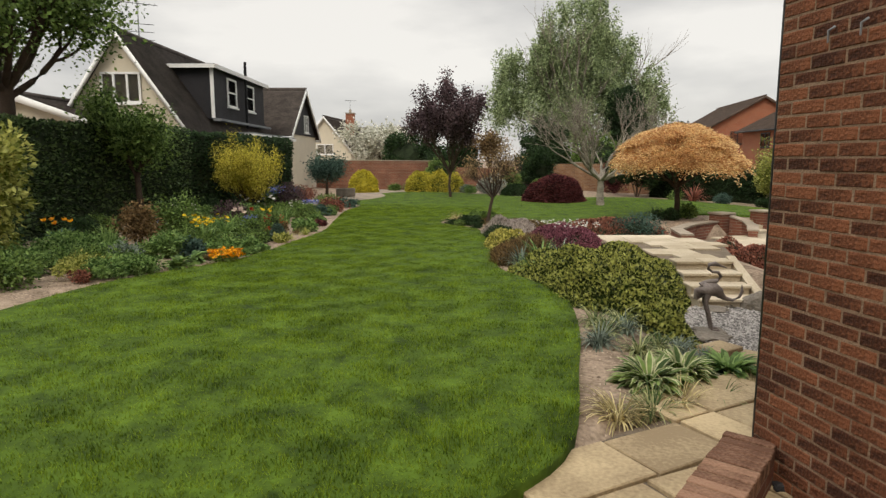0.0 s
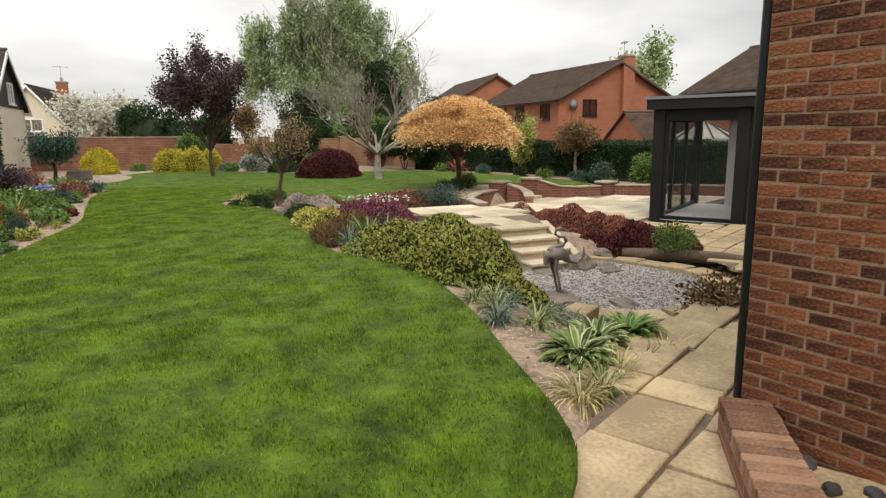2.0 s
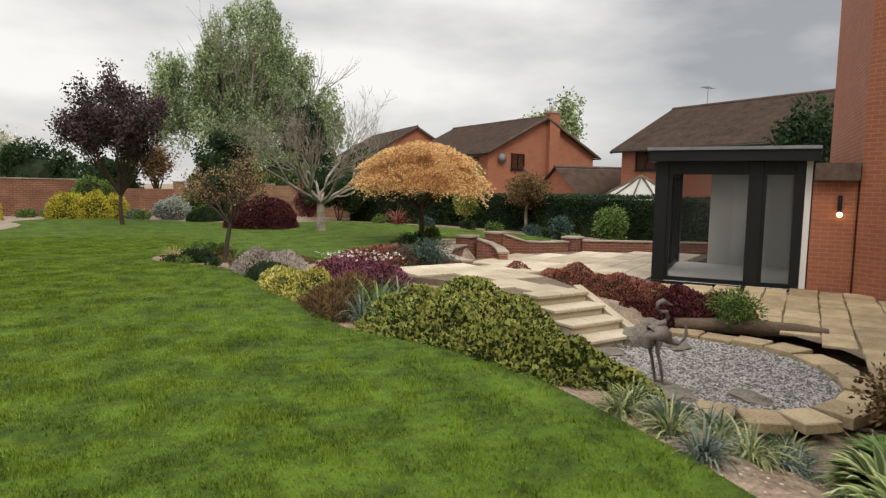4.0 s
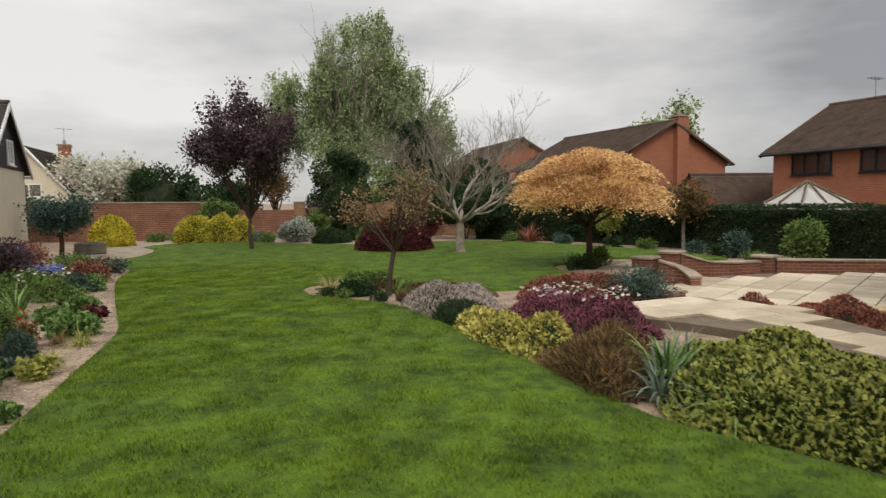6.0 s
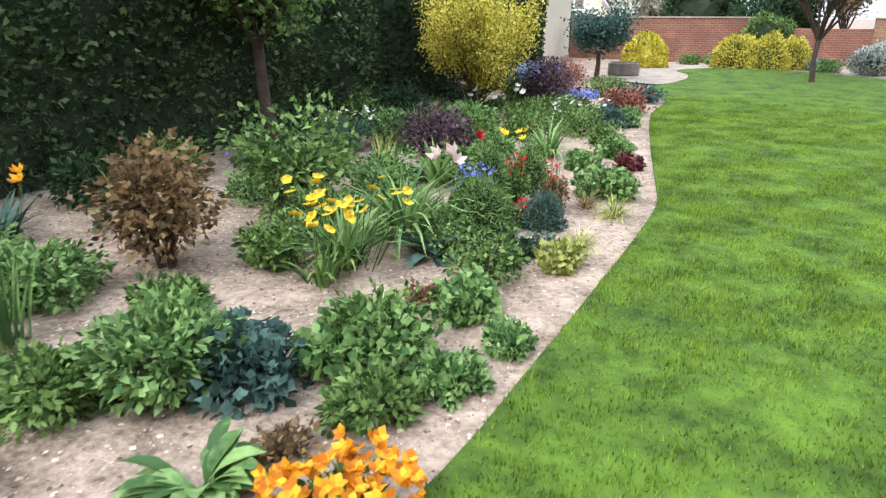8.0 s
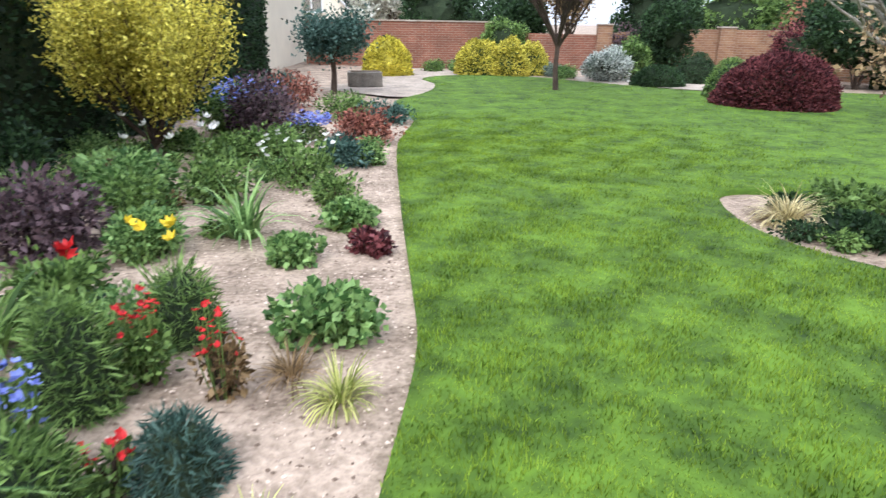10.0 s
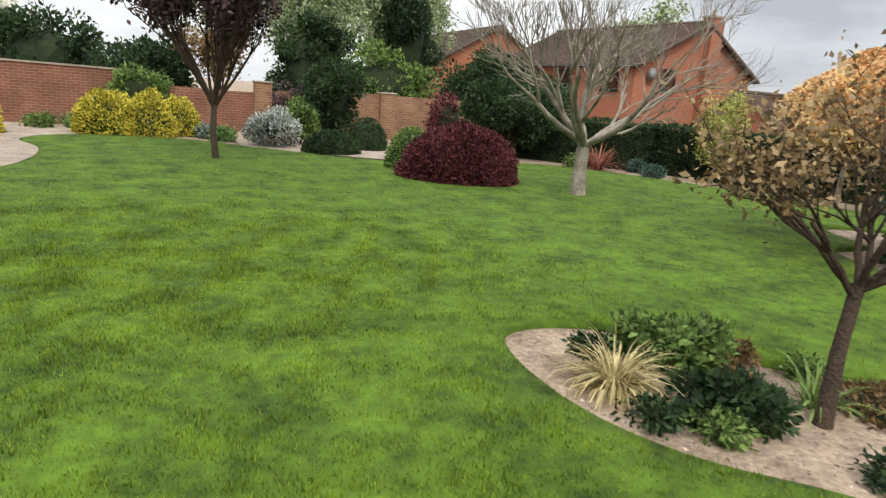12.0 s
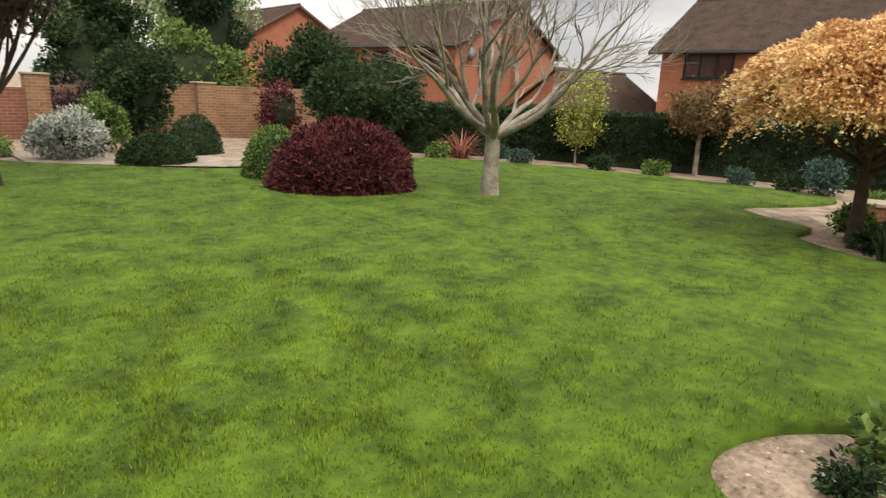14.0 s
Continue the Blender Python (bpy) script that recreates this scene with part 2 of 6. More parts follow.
F_RED = leafy("red_petal", (0.45, 0.01, 0.012), (0.65, 0.03, 0.03))
F_BLUE = leafy("blue_petal", (0.14, 0.18, 0.55), (0.28, 0.33, 0.75))
F_WHITE = leafy("white_petal", (0.75, 0.74, 0.66), (0.88, 0.87, 0.8))
F_PINK = leafy("pale_pink_petal", (0.75, 0.5, 0.42), (0.88, 0.7, 0.62))


# ---------------------------------------------------------------- builders
def link(name, me, material, parent=None, label=""):
    me.materials.append(material)
    ob = new(name, me)
    if parent:
        ob.parent = parent
    if label:
        ob["label"] = label
    return ob


def part(name, bm, material, parent=None, label="", smooth=False):
    me = bpy.data.meshes.new(name)
    bm.normal_update()
    bm.to_mesh(me)
    bm.free()
    if smooth:
        me.shade_smooth()
    return link(name, me, material, parent, label)


def fast(name, verts, faces, material, parent=None, label="", smooth=False):
    """A mesh from arrays of places and of faces that all have the same number of corners."""
    verts, faces = np.asarray(verts, np.float32).reshape(-1, 3), np.asarray(faces, np.int32)
    me = bpy.data.meshes.new(name)
    k = faces.shape[1]
    me.vertices.add(len(verts))
    me.vertices.foreach_set("co", verts.ravel())
    me.loops.add(faces.size)
    me.loops.foreach_set("vertex_index", faces.ravel())
    me.polygons.add(len(faces))
    me.polygons.foreach_set("loop_start", np.arange(0, faces.size, k, dtype=np.int32))
    me.update(calc_edges=True)
    if smooth:
        me.shade_smooth()
    return link(name, me, material, parent, label)


def thing(name, x, y, z, label, category, group="", turn=0.0):
    ob = new(name)
    ob.empty_display_size = 0.1
    ob.matrix_basis = pose(x, y, z, 0, 0, turn)
    return tagged(ob, label, category, group)


def box(bm, x0, y0, z0, x1, y1, z1, bevel=0.0):
    made = bmesh.ops.create_cube(bm, size=1)["verts"]
    for v in made:
        v.co = Vector(((x0 + x1) / 2 + v.co.x * (x1 - x0), (y0 + y1) / 2 + v.co.y * (y1 - y0), (z0 + z1) / 2 + v.co.z * (z1 - z0)))
    if bevel:
        edges = list({e for v in made for e in v.link_edges})
        bmesh.ops.bevel(bm, geom=edges, offset=bevel, segments=1, affect="EDGES")
    return bm


def boxed(x0, y0, z0, x1, y1, z1, bevel=0.0):
    return box(bmesh.new(), x0, y0, z0, x1, y1, z1, bevel)


def prism(points, z0, z1, bevel=0.0):
    """A solid over a plan outline."""
    bm = bmesh.new()
    top = bm.faces.new([bm.verts.new((x, y, z1)) for x, y in points])
    bmesh.ops.recalc_face_normals(bm, faces=[top])
    if top.normal.z < 0:
        top.normal_flip()
    made = bmesh.ops.extrude_face_region(bm, geom=[top])["geom"]
    low = [v for v in made if isinstance(v, bmesh.types.BMVert)]
    for v in low:
        v.co.z = z0
    bmesh.ops.recalc_face_normals(bm, faces=bm.faces)
    if bevel:
        bmesh.ops.bevel(bm, geom=[e for e in bm.edges if all(abs(v.co.z - z1) < 1e-5 for v in e.verts)], offset=bevel, segments=1, affect="EDGES")
    return bm


def wall_uv(ob):
    """Lays brick courses along a wall: length by height, from the face's own direction."""
    me = ob.data
    uv = me.uv_layers.new(name="UVMap")
    for f in me.polygons:
        n = f.normal
        for i in f.loop_indices:
            c = me.vertices[me.loops[i].vertex_index].co
            if abs(n.z) > 0.8:
                uv.data[i].uv = (c.x, c.y)
            else:
                uv.data[i].uv = (c.x * -n.y + c.y * n.x, c.z)
    return ob


def tube(points, radii, sides=6):
    """Places and four-cornered faces of a tapering tube along points."""
    pts = np.asarray(points, float)
    verts, faces = [], []
    for i, p in enumerate(pts):
        d = pts[min(i + 1, len(pts) - 1)] - pts[max(i - 1, 0)]
        d = d / (np.linalg.norm(d) + 1e-9)
        a = np.cross(d, (0.31, 0.95, 0.05) if abs(d[2]) > 0.7 else (0, 0, 1))
        a /= np.linalg.norm(a) + 1e-9
        b = np.cross(d, a)
        for s in range(sides):
            w = 2 * pi * s / sides
            verts.append(p + radii[i] * (cos(w) * a + sin(w) * b))
    for i in range(len(pts) - 1):
        for s in range(sides):
            t = (s + 1) % sides
            faces.append((i * sides + s, i * sides + t, (i + 1) * sides + t, (i + 1) * sides + s))
    return verts, faces


class Pile:
    """Gathers many small pieces into one mesh."""
    def __init__(self):
        self.v, self.f, self.n = [], [], 0

    def add(self, verts, faces):
        self.f.append(np.asarray(faces, np.int64) + self.n)
        self.v.append(np.asarray(verts, float).reshape(-1, 3))
        self.n += len(self.v[-1])

    def make(self, name, material, parent=None, label="", smooth=False):
        return fast(name, np.concatenate(self.v), np.concatenate(self.f), material, parent, label, smooth)


def unit(v):
    return v / (np.linalg.norm(v, axis=-1, keepdims=True) + 1e-9)


def leaves(rng, places, facing, size, slim=0.5, jitter=0.8, name="foliage", material=None, parent=None, label="", fold=0.15):
    """Leaf blades at the places, turned roughly along facing: pointed, four-cornered, folded."""
    n = len(places)
    d = unit(facing + rng.normal(0, jitter, (n, 3)))
    a = unit(np.cross(d, rng.normal(0, 1, (n, 3))))
    s = (size * rng.uniform(0.6, 1.35, n))[:, None]
    c = np.cross(d, a)
    mid = places + d * s * 0.5
    v = np.stack([places, mid + a * s * slim * 0.5 + c * s * fold, places + d * s, mid - a * s * slim * 0.5 + c * s * fold], 1)
    return fast(name, v.reshape(-1, 3), np.arange(4 * n).reshape(-1, 4), material, parent, label)


def ball(rng, n, shell=0.55):
    d = unit(rng.normal(0, 1, (n, 3)))
    r = rng.uniform(shell ** 3, 1, n) ** (1 / 3)
    return d * r[:, None], d


def lumpy(rng, n, rx, ry, rz, clumps, csize, low=-1.0, shell=0.6):
    """Places and outward directions in a crown made of clumps, with gaps between them."""
    c, _ = ball(rng, clumps, shell)
    c = c[c[:, 2] > low]
    c = c * rng.uniform(0.75, 1.08, (len(c), 1))
    pick = rng.integers(0, len(c), n)
    off, d = ball(rng, n, 0.3)
    scale = np.array([rx, ry, rz])
    cs = csize * rng.uniform(0.6, 1.3, len(c))[pick][:, None]
    p = c[pick] * scale + off * cs
    return p, unit(d + 0.6 * unit(c[pick] * scale) + 1e-6)


def blades(rng, n, length, width, spread, droop, seg=4, base=0.04):
    """Strap leaves that rise from a crown and arch outwards."""
    ang, lean = rng.uniform(0, 2 * pi, n), rng.uniform(0.1, 1.0, n) * spread
    ln, wd = length * rng.uniform(0.6, 1.15, n), width * rng.uniform(0.7, 1.2, n)
    out = np.stack([np.cos(ang), np.sin(ang), 0 * ang], 1)
    side = np.stack([-np.sin(ang), np.cos(ang), 0 * ang], 1)
    start = out * (base * rng.uniform(0, 1, n))[:, None]
    rows = []
    pos, th = start.copy(), lean.copy()
    for i in range(seg + 1):
        u = i / seg
        w = wd * (1 - u ** 2.2) * 0.5 + 0.0006
        rows.append(np.stack([pos - side * w[:, None], pos + side * w[:, None]], 1))
        step = (ln / seg)[:, None]
        pos = pos + step * (out * np.sin(th)[:, None] + np.array([0, 0, 1.0]) * np.cos(th)[:, None])
        th = np.minimum(th + droop * (0.6 + lean) / seg * 2, 2.6)
    v = np.stack(rows, 1).reshape(-1, 3)
    k = 2 * (seg + 1)
    f = []
    for i in range(seg):
        f.append(np.array([2 * i, 2 * i + 1, 2 * i + 3, 2 * i + 2])[None] + k * np.arange(n)[:, None])
    return v, np.concatenate(f)


def petals(rng, places, radius, material, parent, name="flowers", count=5, cup=0.4):
    """Small open flowers of a few petals each."""
    n = len(places)
    v, f = [], []
    tilt = unit(np.stack([rng.normal(0, 0.5, n), rng.normal(0, 0.5, n), np.ones(n)], 1))
    a = unit(np.cross(tilt, (0.2, 1, 0.1)))
    b = np.cross(tilt, a)
    for i in range(count):
        w = 2 * pi * i / count
        r = radius * rng.uniform(0.8, 1.2, n)[:, None]
        d, s = a * cos(w) + b * sin(w), -a * sin(w) + b * cos(w)
        tip = places + r * (d + tilt * cup)
        mid = places + r * (0.6 * d + tilt * cup * 0.3)
        v.append(np.stack([places, mid + s * r * 0.45, tip, mid - s * r * 0.45], 1))
    v = np.concatenate(v).reshape(-1, 3)
    return fast(name, v, np.arange(len(v)).reshape(-1, 4), material, parent)


def grow(rng, pile, start, way, length, radius, depth, tips, kids=(2, 4), bend=0.25, up=0.12, shrink=0.68, steps=4, sides=6, spread=0.7):
    """A limb and, from it, smaller limbs; their ends are gathered in tips."""
    pts, rad, p, d = [np.array(start, float)], [radius], np.array(start, float), np.array(way, float)
    for i in range(steps):
        d = unit(d + rng.normal(0, bend / steps ** 0.5, 3) * 0.6 + np.array([0, 0, up / steps]))
        p = p + d * length / steps
        pts.append(p)
        rad.append(radius * (1 - 0.42 * (i + 1) / steps))
    pile.add(*tube(pts, rad, sides if radius > 0.012 else 4))
    if depth == 0:
        tips.extend(pts[1:])
        return
    for k in range(rng.integers(*kids)):
        at = rng.integers(max(1, steps // 2), steps + 1)
        side = unit(rng.normal(0, 1, 3))
        grow(rng, pile, pts[at], unit(d + side * spread), length * shrink * rng.uniform(0.75, 1.15), max(rad[at] * 0.72, 0.0035), depth - 1, tips, kids, bend, up, shrink, steps if depth > 2 else 3, sides, spread)


def fill(outline, step, height, rng=None):
    """Triangles over a plan outline, with inner points every step metres, at height(x, y)."""
    o = [Vector(p) for p in outline]
    xs, ys = [p.x for p in o], [p.y for p in o]
    pts = list(o)
    nx, ny = int((max(xs) - min(xs)) / step), int((max(ys) - min(ys)) / step)
    gx, gy = np.meshgrid(min(xs) + step * (np.arange(nx) + 0.5), min(ys) + step * (np.arange(ny) + 0.5))
    g = np.stack([gx.ravel(), gy.ravel()], 1)
    g = g[inside(g, outline)]
    pts += [Vector(p) for p in g]
    v, _, f, *_ = geometry.delaunay_2d_cdt(pts, [], [list(range(len(o)))], 1, 1e-4)
    return [(p.x, p.y, height(p.x, p.y)) for p in v], [tuple(t) for t in f]


def inside(points, outline):
    x, y = np.asarray(points, float).T
    o = np.asarray(outline, float)
    hit = np.zeros(len(x), bool)
    for (x0, y0), (x1, y1) in zip(o, np.roll(o, -1, 0)):
        cross = ((y0 > y) != (y1 > y)) & (x < (x1 - x0) * (y - y0) / (y1 - y0 + 1e-12) + x0)
        hit ^= cross
    return hit


def smooth_line(pts, closed=True, n=6):
    """A flowing outline through plan points."""
    p = np.asarray(pts, float)
    out = []
    m = len(p)
    for i in range(m if closed else m - 1):
        a, b, c, d = (p[(i + k) % m] if closed else p[min(max(i + k, 0), m - 1)] for k in (-1, 0, 1, 2))
        for t in np.linspace(0, 1, n, endpoint=False):
            out.append(tuple(0.5 * (2 * b + (c - a) * t + (2 * a - 5 * b + 4 * c - d) * t * t + (3 * b - a - 3 * c + d) * t ** 3)))
    return out


def sstep(a, b, x):
    t = min(1.0, max(0.0, (x - a) / (b - a)))
    return t * t * (3 - 2 * t)


# ---------------------------------------------------------------- ground
RIGHT_EDGE = [(-1.5, 1.3), (-0.5, 2.1), (0.3, 2.8), (0.74, 3.4), (1.02, 4.6), (1.24, 5.6), (1.38, 6.7), (1.34, 7.5), (1.1, 8.2), (0.8, 9.1), (0.79, 10.4), (0.8, 12.0), (0.82, 13.6), (0.7, 14.3), (0.4, 14.9), (0.02, 15.4), (-0.15, 15.95), (-0.08, 16.6), (0.15, 17.0), (0.6, 17.0), (1.1, 16.6), (1.8, 15.5), (2.9, 14.9), (4.4, 14.9), (5.0, 15.4), (5.3, 16.9), (5.9, 17.8), (6.8, 17.8), (7.4, 18.6), (8.3, 19.0), (9.6, 18.5)]
FAR_EDGE = [(11.6, 18.2), (12.0, 20.0), (11.6, 22.4), (10.6, 24.6), (9.0, 26.0), (7.0, 26.2), (5.0, 25.6), (3.6, 26.2), (2.5, 27.1), (1.4, 28.3), (0.4, 29.6), (-1.8, 30.1), (-2.9, 28.9), (-2.6, 27.4), (-2.7, 25.6), (-3.4, 23.6), (-2.95, 21.6)]
LEFT_EDGE = [(-3.1, 19.4), (-2.95, 16.8), (-2.8, 15.0), (-2.73, 14.0), (-2.8, 13.2), (-2.95, 12.1), (-3.12, 11.0), (-3.35, 9.8), (-3.9, 8.9), (-4.45, 7.9), (-4.7, 6.5), (-4.9, 4.0), (-5.0, 0.0), (-4.5, -4.0), (-1.5, -4.0)]
LAWN_LINE = smooth_line(RIGHT_EDGE + FAR_EDGE + LEFT_EDGE, True, 4)
EDGE_Y = np.array([p[1] for p in RIGHT_EDGE[:13]])
EDGE_X = np.array([p[0] for p in RIGHT_EDGE[:13]])


# path from the house corner to the pavilion and round the pond
PATH_LINE = smooth_line([(-1.6, 0.2), (-0.9, 1.45), (0.0, 2.3), (0.45, 2.7), (0.9, 3.5), (1.7, 4.0), (2.6, 4.6), (3.4, 5.0), (4.6, 5.7), (5.6, 6.6), (6.0, 7.6), (7.0, 8.9), (7.6, 10.9), (9.3, 9.2), (9.7, 8.0), (9.7, 5.5), (9.5, 3.4), (6.0, 3.3), (3.5, 3.25), (1.75, 3.2), (1.75, 2.6), (1.9, 1.6), (1.9, 0.4), (0.6, -0.6)], True, 4)


def path_z(x, y):
    return -0.055 - 0.24 * sstep(1.8, 6.5, x)


def lawn_z(x, y):
    return -0.18 * sstep(6, 12, x) + 0.012 * noise.noise((x * 0.7, y * 0.7, 0)) + (0.0 if y < 20 else 0.04 * sstep(20, 26, y))


def ground_z(x, y):
    """Soil level: beds a little under the lawn, the pond hollow and the sunk terrace lower."""
    z = lawn_z(x, y) - 0.05
    if -6 < y < 19 and x > -1.5:
        d = x - float(np.interp(y, EDGE_Y, EDGE_X))
        bowl = sstep(0.25, 1.7, d) * (1 - sstep(8.2, 9.4, y)) * 0.5
        drop = sstep(4.6, 6.2, x) * (1 - sstep(15.8, 16.3, y + 0.0 * x)) * 0.5 if y < 16.4 else 0
        deep = sstep(7.2, 7.5, x) * (1 - sstep(17.2, 17.6, y)) * 0.5 * (1 - sstep(12.5, 12.9, x - max(0, 16 - y) * 0.4))
        z -= max(bowl, drop, deep)
    if -2 < x < 9.3 and -1 < y < 11 and inside([(x, y), (x + 0.2, y), (x - 0.2, y), (x, y + 0.2), (x, y - 0.2)], PATH_LINE).any():
        z = min(z, path_z(x, y) - 0.12)
    if x < -3:
        z += 0.06 * sstep(-3, -6, x) + 0.015 * noise.noise((x * 2.5, y * 2.5, 3))
    return z


GX, GY = np.arange(-13, 17, 0.3), np.arange(-6, 36, 0.3)
GRID = np.array([[ground_z(x, y) for x in GX] for y in GY])


LAWN_GRID = np.array([[lawn_z(x, y) for x in GX] for y in GY])


def level(x, y, grid=None):
    """Soil level at plan points, from the ground's own grid."""
    fx, fy = np.clip((np.asarray(x) - GX[0]) / 0.3, 0, len(GX) - 1.001), np.clip((np.asarray(y) - GY[0]) / 0.3, 0, len(GY) - 1.001)
    g = GRID if grid is None else grid
    i, j = fx.astype(int), fy.astype(int)
    u, w = fx - i, fy - j
    return (g[j, i] * (1 - u) + g[j, i + 1] * u) * (1 - w) + (g[j + 1, i] * (1 - u) + g[j + 1, i + 1] * u) * w


def make_ground():
    xs = np.concatenate([[-900, -300, -90, -40, -20], np.arange(-13, 17, 0.3), [20, 40, 90, 300, 900]])
    ys = np.concatenate([[-900, -300, -60, -20], np.arange(-6, 36, 0.3), [40, 60, 120, 300, 1500]])
    v = [(x, y, float(level(x, y)) if -13 <= x < 17 and -6 <= y < 36 else (-0.06 if abs(x) < 60 else -1.5)) for y in ys for x in xs]
    nx = len(xs)
    f = [(j * nx + i, j * nx + i + 1, (j + 1) * nx + i + 1, (j + 1) * nx + i) for j in range(len(ys) - 1) for i in range(nx - 1)]
    ob = fast("ground", v, f, SOIL, smooth=True)
    tagged(ob, "pale sandy garden soil in the planted beds", "soil", kind="structure")


def make_lawn():
    v, f = fill(LAWN_LINE, 0.3, lawn_z)
    n = len(LAWN_LINE)
    bm = bmesh.new()
    vs = [bm.verts.new(p) for p in v]
    for t in f:
        bm.faces.new([vs[i] for i in t])
    bmesh.ops.recalc_face_normals(bm, faces=bm.faces)
    if sum(x.normal.z for x in bm.faces) < 0:
        bmesh.ops.reverse_faces(bm, faces=bm.faces)
    rim = [e for e in bm.edges if e.is_boundary]
    made = bmesh.ops.extrude_edge_only(bm, edges=rim)["geom"]
    for g in made:
        if isinstance(g, bmesh.types.BMVert):
            g.co.z -= 0.09
    ob = part("lawn", bm, LAWN, smooth=True)
    tagged(ob, "mown green lawn with crisp curving edges", "lawn", kind="structure")


WALKED = [(0, 0), (-1.0, 0.9), (-1.75, 4.0), (-2.3, 6.5), (-2.7, 10.4), (-2.45, 12.5), (-2.35, 16.5)]


def make_grass():
    """Blades over the lawn, thickest along the line walked."""
    rng = np.random.default_rng(5)
    p = np.stack([rng.uniform(-6, 13, 3200000), rng.uniform(0.5, 31, 3200000)], 1)
    w = np.asarray(WALKED, float)
    ahead = w[:, None] + np.array([0.6, 2.2])
    d = np.sqrt(((p[:, None] - ahead.reshape(1, -1, 2)) ** 2).sum(-1)).min(1)
    keep = rng.uniform(0, 1, len(p)) < np.clip(1.2 - d / 3.6, 0.09, 1)
    p = p[keep]
    p = p[inside(p, LAWN_LINE)]
    n = len(p)
    z = level(p[:, 0], p[:, 1], LAWN_GRID)

    # tufts: taller and shorter tussocks a hand or two across
    cell = np.stack([p[:, 0] * 5.5, p[:, 1] * 5.5], 1)
    lump = np.sin(cell[:, 0] + 1.7 * np.sin(cell[:, 1] * 0.6)) * np.sin(cell[:, 1] * 1.2 + 1.3 * np.sin(cell[:, 0] * 0.8 + 2)) + 0.6 * np.sin(cell[:, 0] * 2.3 + 1.1 * cell[:, 1]) * np.sin(cell[:, 1] * 2.9 - 0.7 * cell[:, 0])
    h = rng.uniform(0.012, 0.032, n) * (1 + 0.5 * np.clip(lump, -1, 1))
    a = rng.uniform(0, 2 * pi, n)
    wd = rng.uniform(0.0025, 0.0055, n)
    base = np.stack([p[:, 0], p[:, 1], z - 0.004], 1)
    s = np.stack([np.cos(a), np.sin(a), 0 * a], 1) * wd[:, None]
    ln = rng.uniform(0.004, 0.026, n) * rng.choice((-1, 1), n) + 0.008 * np.sin(cell[:, 0] * 0.45 + 0.3 * cell[:, 1])
    tip = base + np.stack([-np.sin(a) * ln, np.cos(a) * ln, h], 1)
    v = np.stack([base - s, base + s, tip], 1).reshape(-1, 3)
    ob = fast("grass", v, np.arange(3 * n).reshape(-1, 3), BLADE)
    tagged(ob, "short blades of mown lawn grass", "grass", kind="stuff")


make_ground()
make_lawn()
make_grass()


# ---------------------------------------------------------------- house wing, near corner
CORNER = Vector((1.64, 3.16))
ALONG = Vector((0.2, -0.98)).normalized()
OUT = Vector((ALONG.y, -ALONG.x))


def make_house_corner():
    back = CORNER + ALONG * 6
    inset = -OUT * 0.0025
    a, b = CORNER + inset, back + inset
    c, d = Vector((14, b.y - 3)), Vector((14, 3.16 + 0.012))
    core = part("wall_house", prism([a, b, c, d], -0.4, 6.2), BRICKM)
    tagged(core, "tall red brick house wall with pale mortar joints", "wall", kind="structure")
    mesh = {}
    for nm, ln in (("full", 0.189), ("half", 0.0905)):
        bm = boxed(0, 0, 0, ln, 0.05, 0.057, 0.004)
        me = bpy.data.meshes.new("brick")
        bm.to_mesh(me)
        bm.free()
        me.materials.append(BRICK)
        mesh[nm] = me
    turn = math.degrees(atan2(ALONG.y, ALONG.x))
    rng = random.Random(3)
    rest = Pile()
    for course in range(-6, 80):
        z = 0.14 + 0.066 * course
        s, i = 0.0, 0
        while s < 4.0:
            kind = "half" if (i == 0 and course % 2) else "full"
            ln = 0.0993 if kind == "half" else 0.198
            if s < 1.4 and z < 2.6:
                ob = new("brick", mesh[kind])
                ob.parent = core
                at = CORNER + ALONG * s + OUT * rng.uniform(-0.002, 0.003)
                ob.matrix_basis = pose(at.x, at.y, z + rng.uniform(-0.002, 0.002), 0, 0, turn)
            else:
                at = CORNER + ALONG * s
                q = [at, at + ALONG * (ln - 0.01), at + ALONG * (ln - 0.01) - OUT * 0.05, at - OUT * 0.05]
                v = [(p.x, p.y, h) for h in (z, z + 0.057) for p in q]
                rest.add(v, [(0, 1, 5, 4), (1, 2, 6, 5), (2, 3, 7, 6), (3, 0, 4, 7), (4, 5, 6, 7), (3, 2, 1, 0)])
            s += ln
            i += 1
    ob = rest.make("bricks", BRICKJ, core)
    ob["kind"] = "stuff"
    # black drain pipe on the hidden face
    pile = Pile()
    pile.add(*tube([(CORNER.x + 0.06, CORNER.y + 0.06, -0.2), (CORNER.x + 0.06, CORNER.y + 0.06, 6.2)], [0.034, 0.034], 12))
    pile.make("drain_pipe", BLACK, core, "black plastic drain pipe", True)
    # two small wall hooks
    for s, z in ((0.33, 2.13), (0.5, 2.13)):
        at = CORNER + ALONG * s + OUT * 0.012
        pile = Pile()
        pile.add(*tube([(at.x, at.y, z + 0.02), (at.x + OUT.x * 0.03, at.y + OUT.y * 0.03, z), (at.x + OUT.x * 0.03, at.y + OUT.y * 0.03, z - 0.05)], [0.006, 0.006, 0.004], 6))
        pile.make("wall_hook", LEAD, core, "small metal wall hook", True)


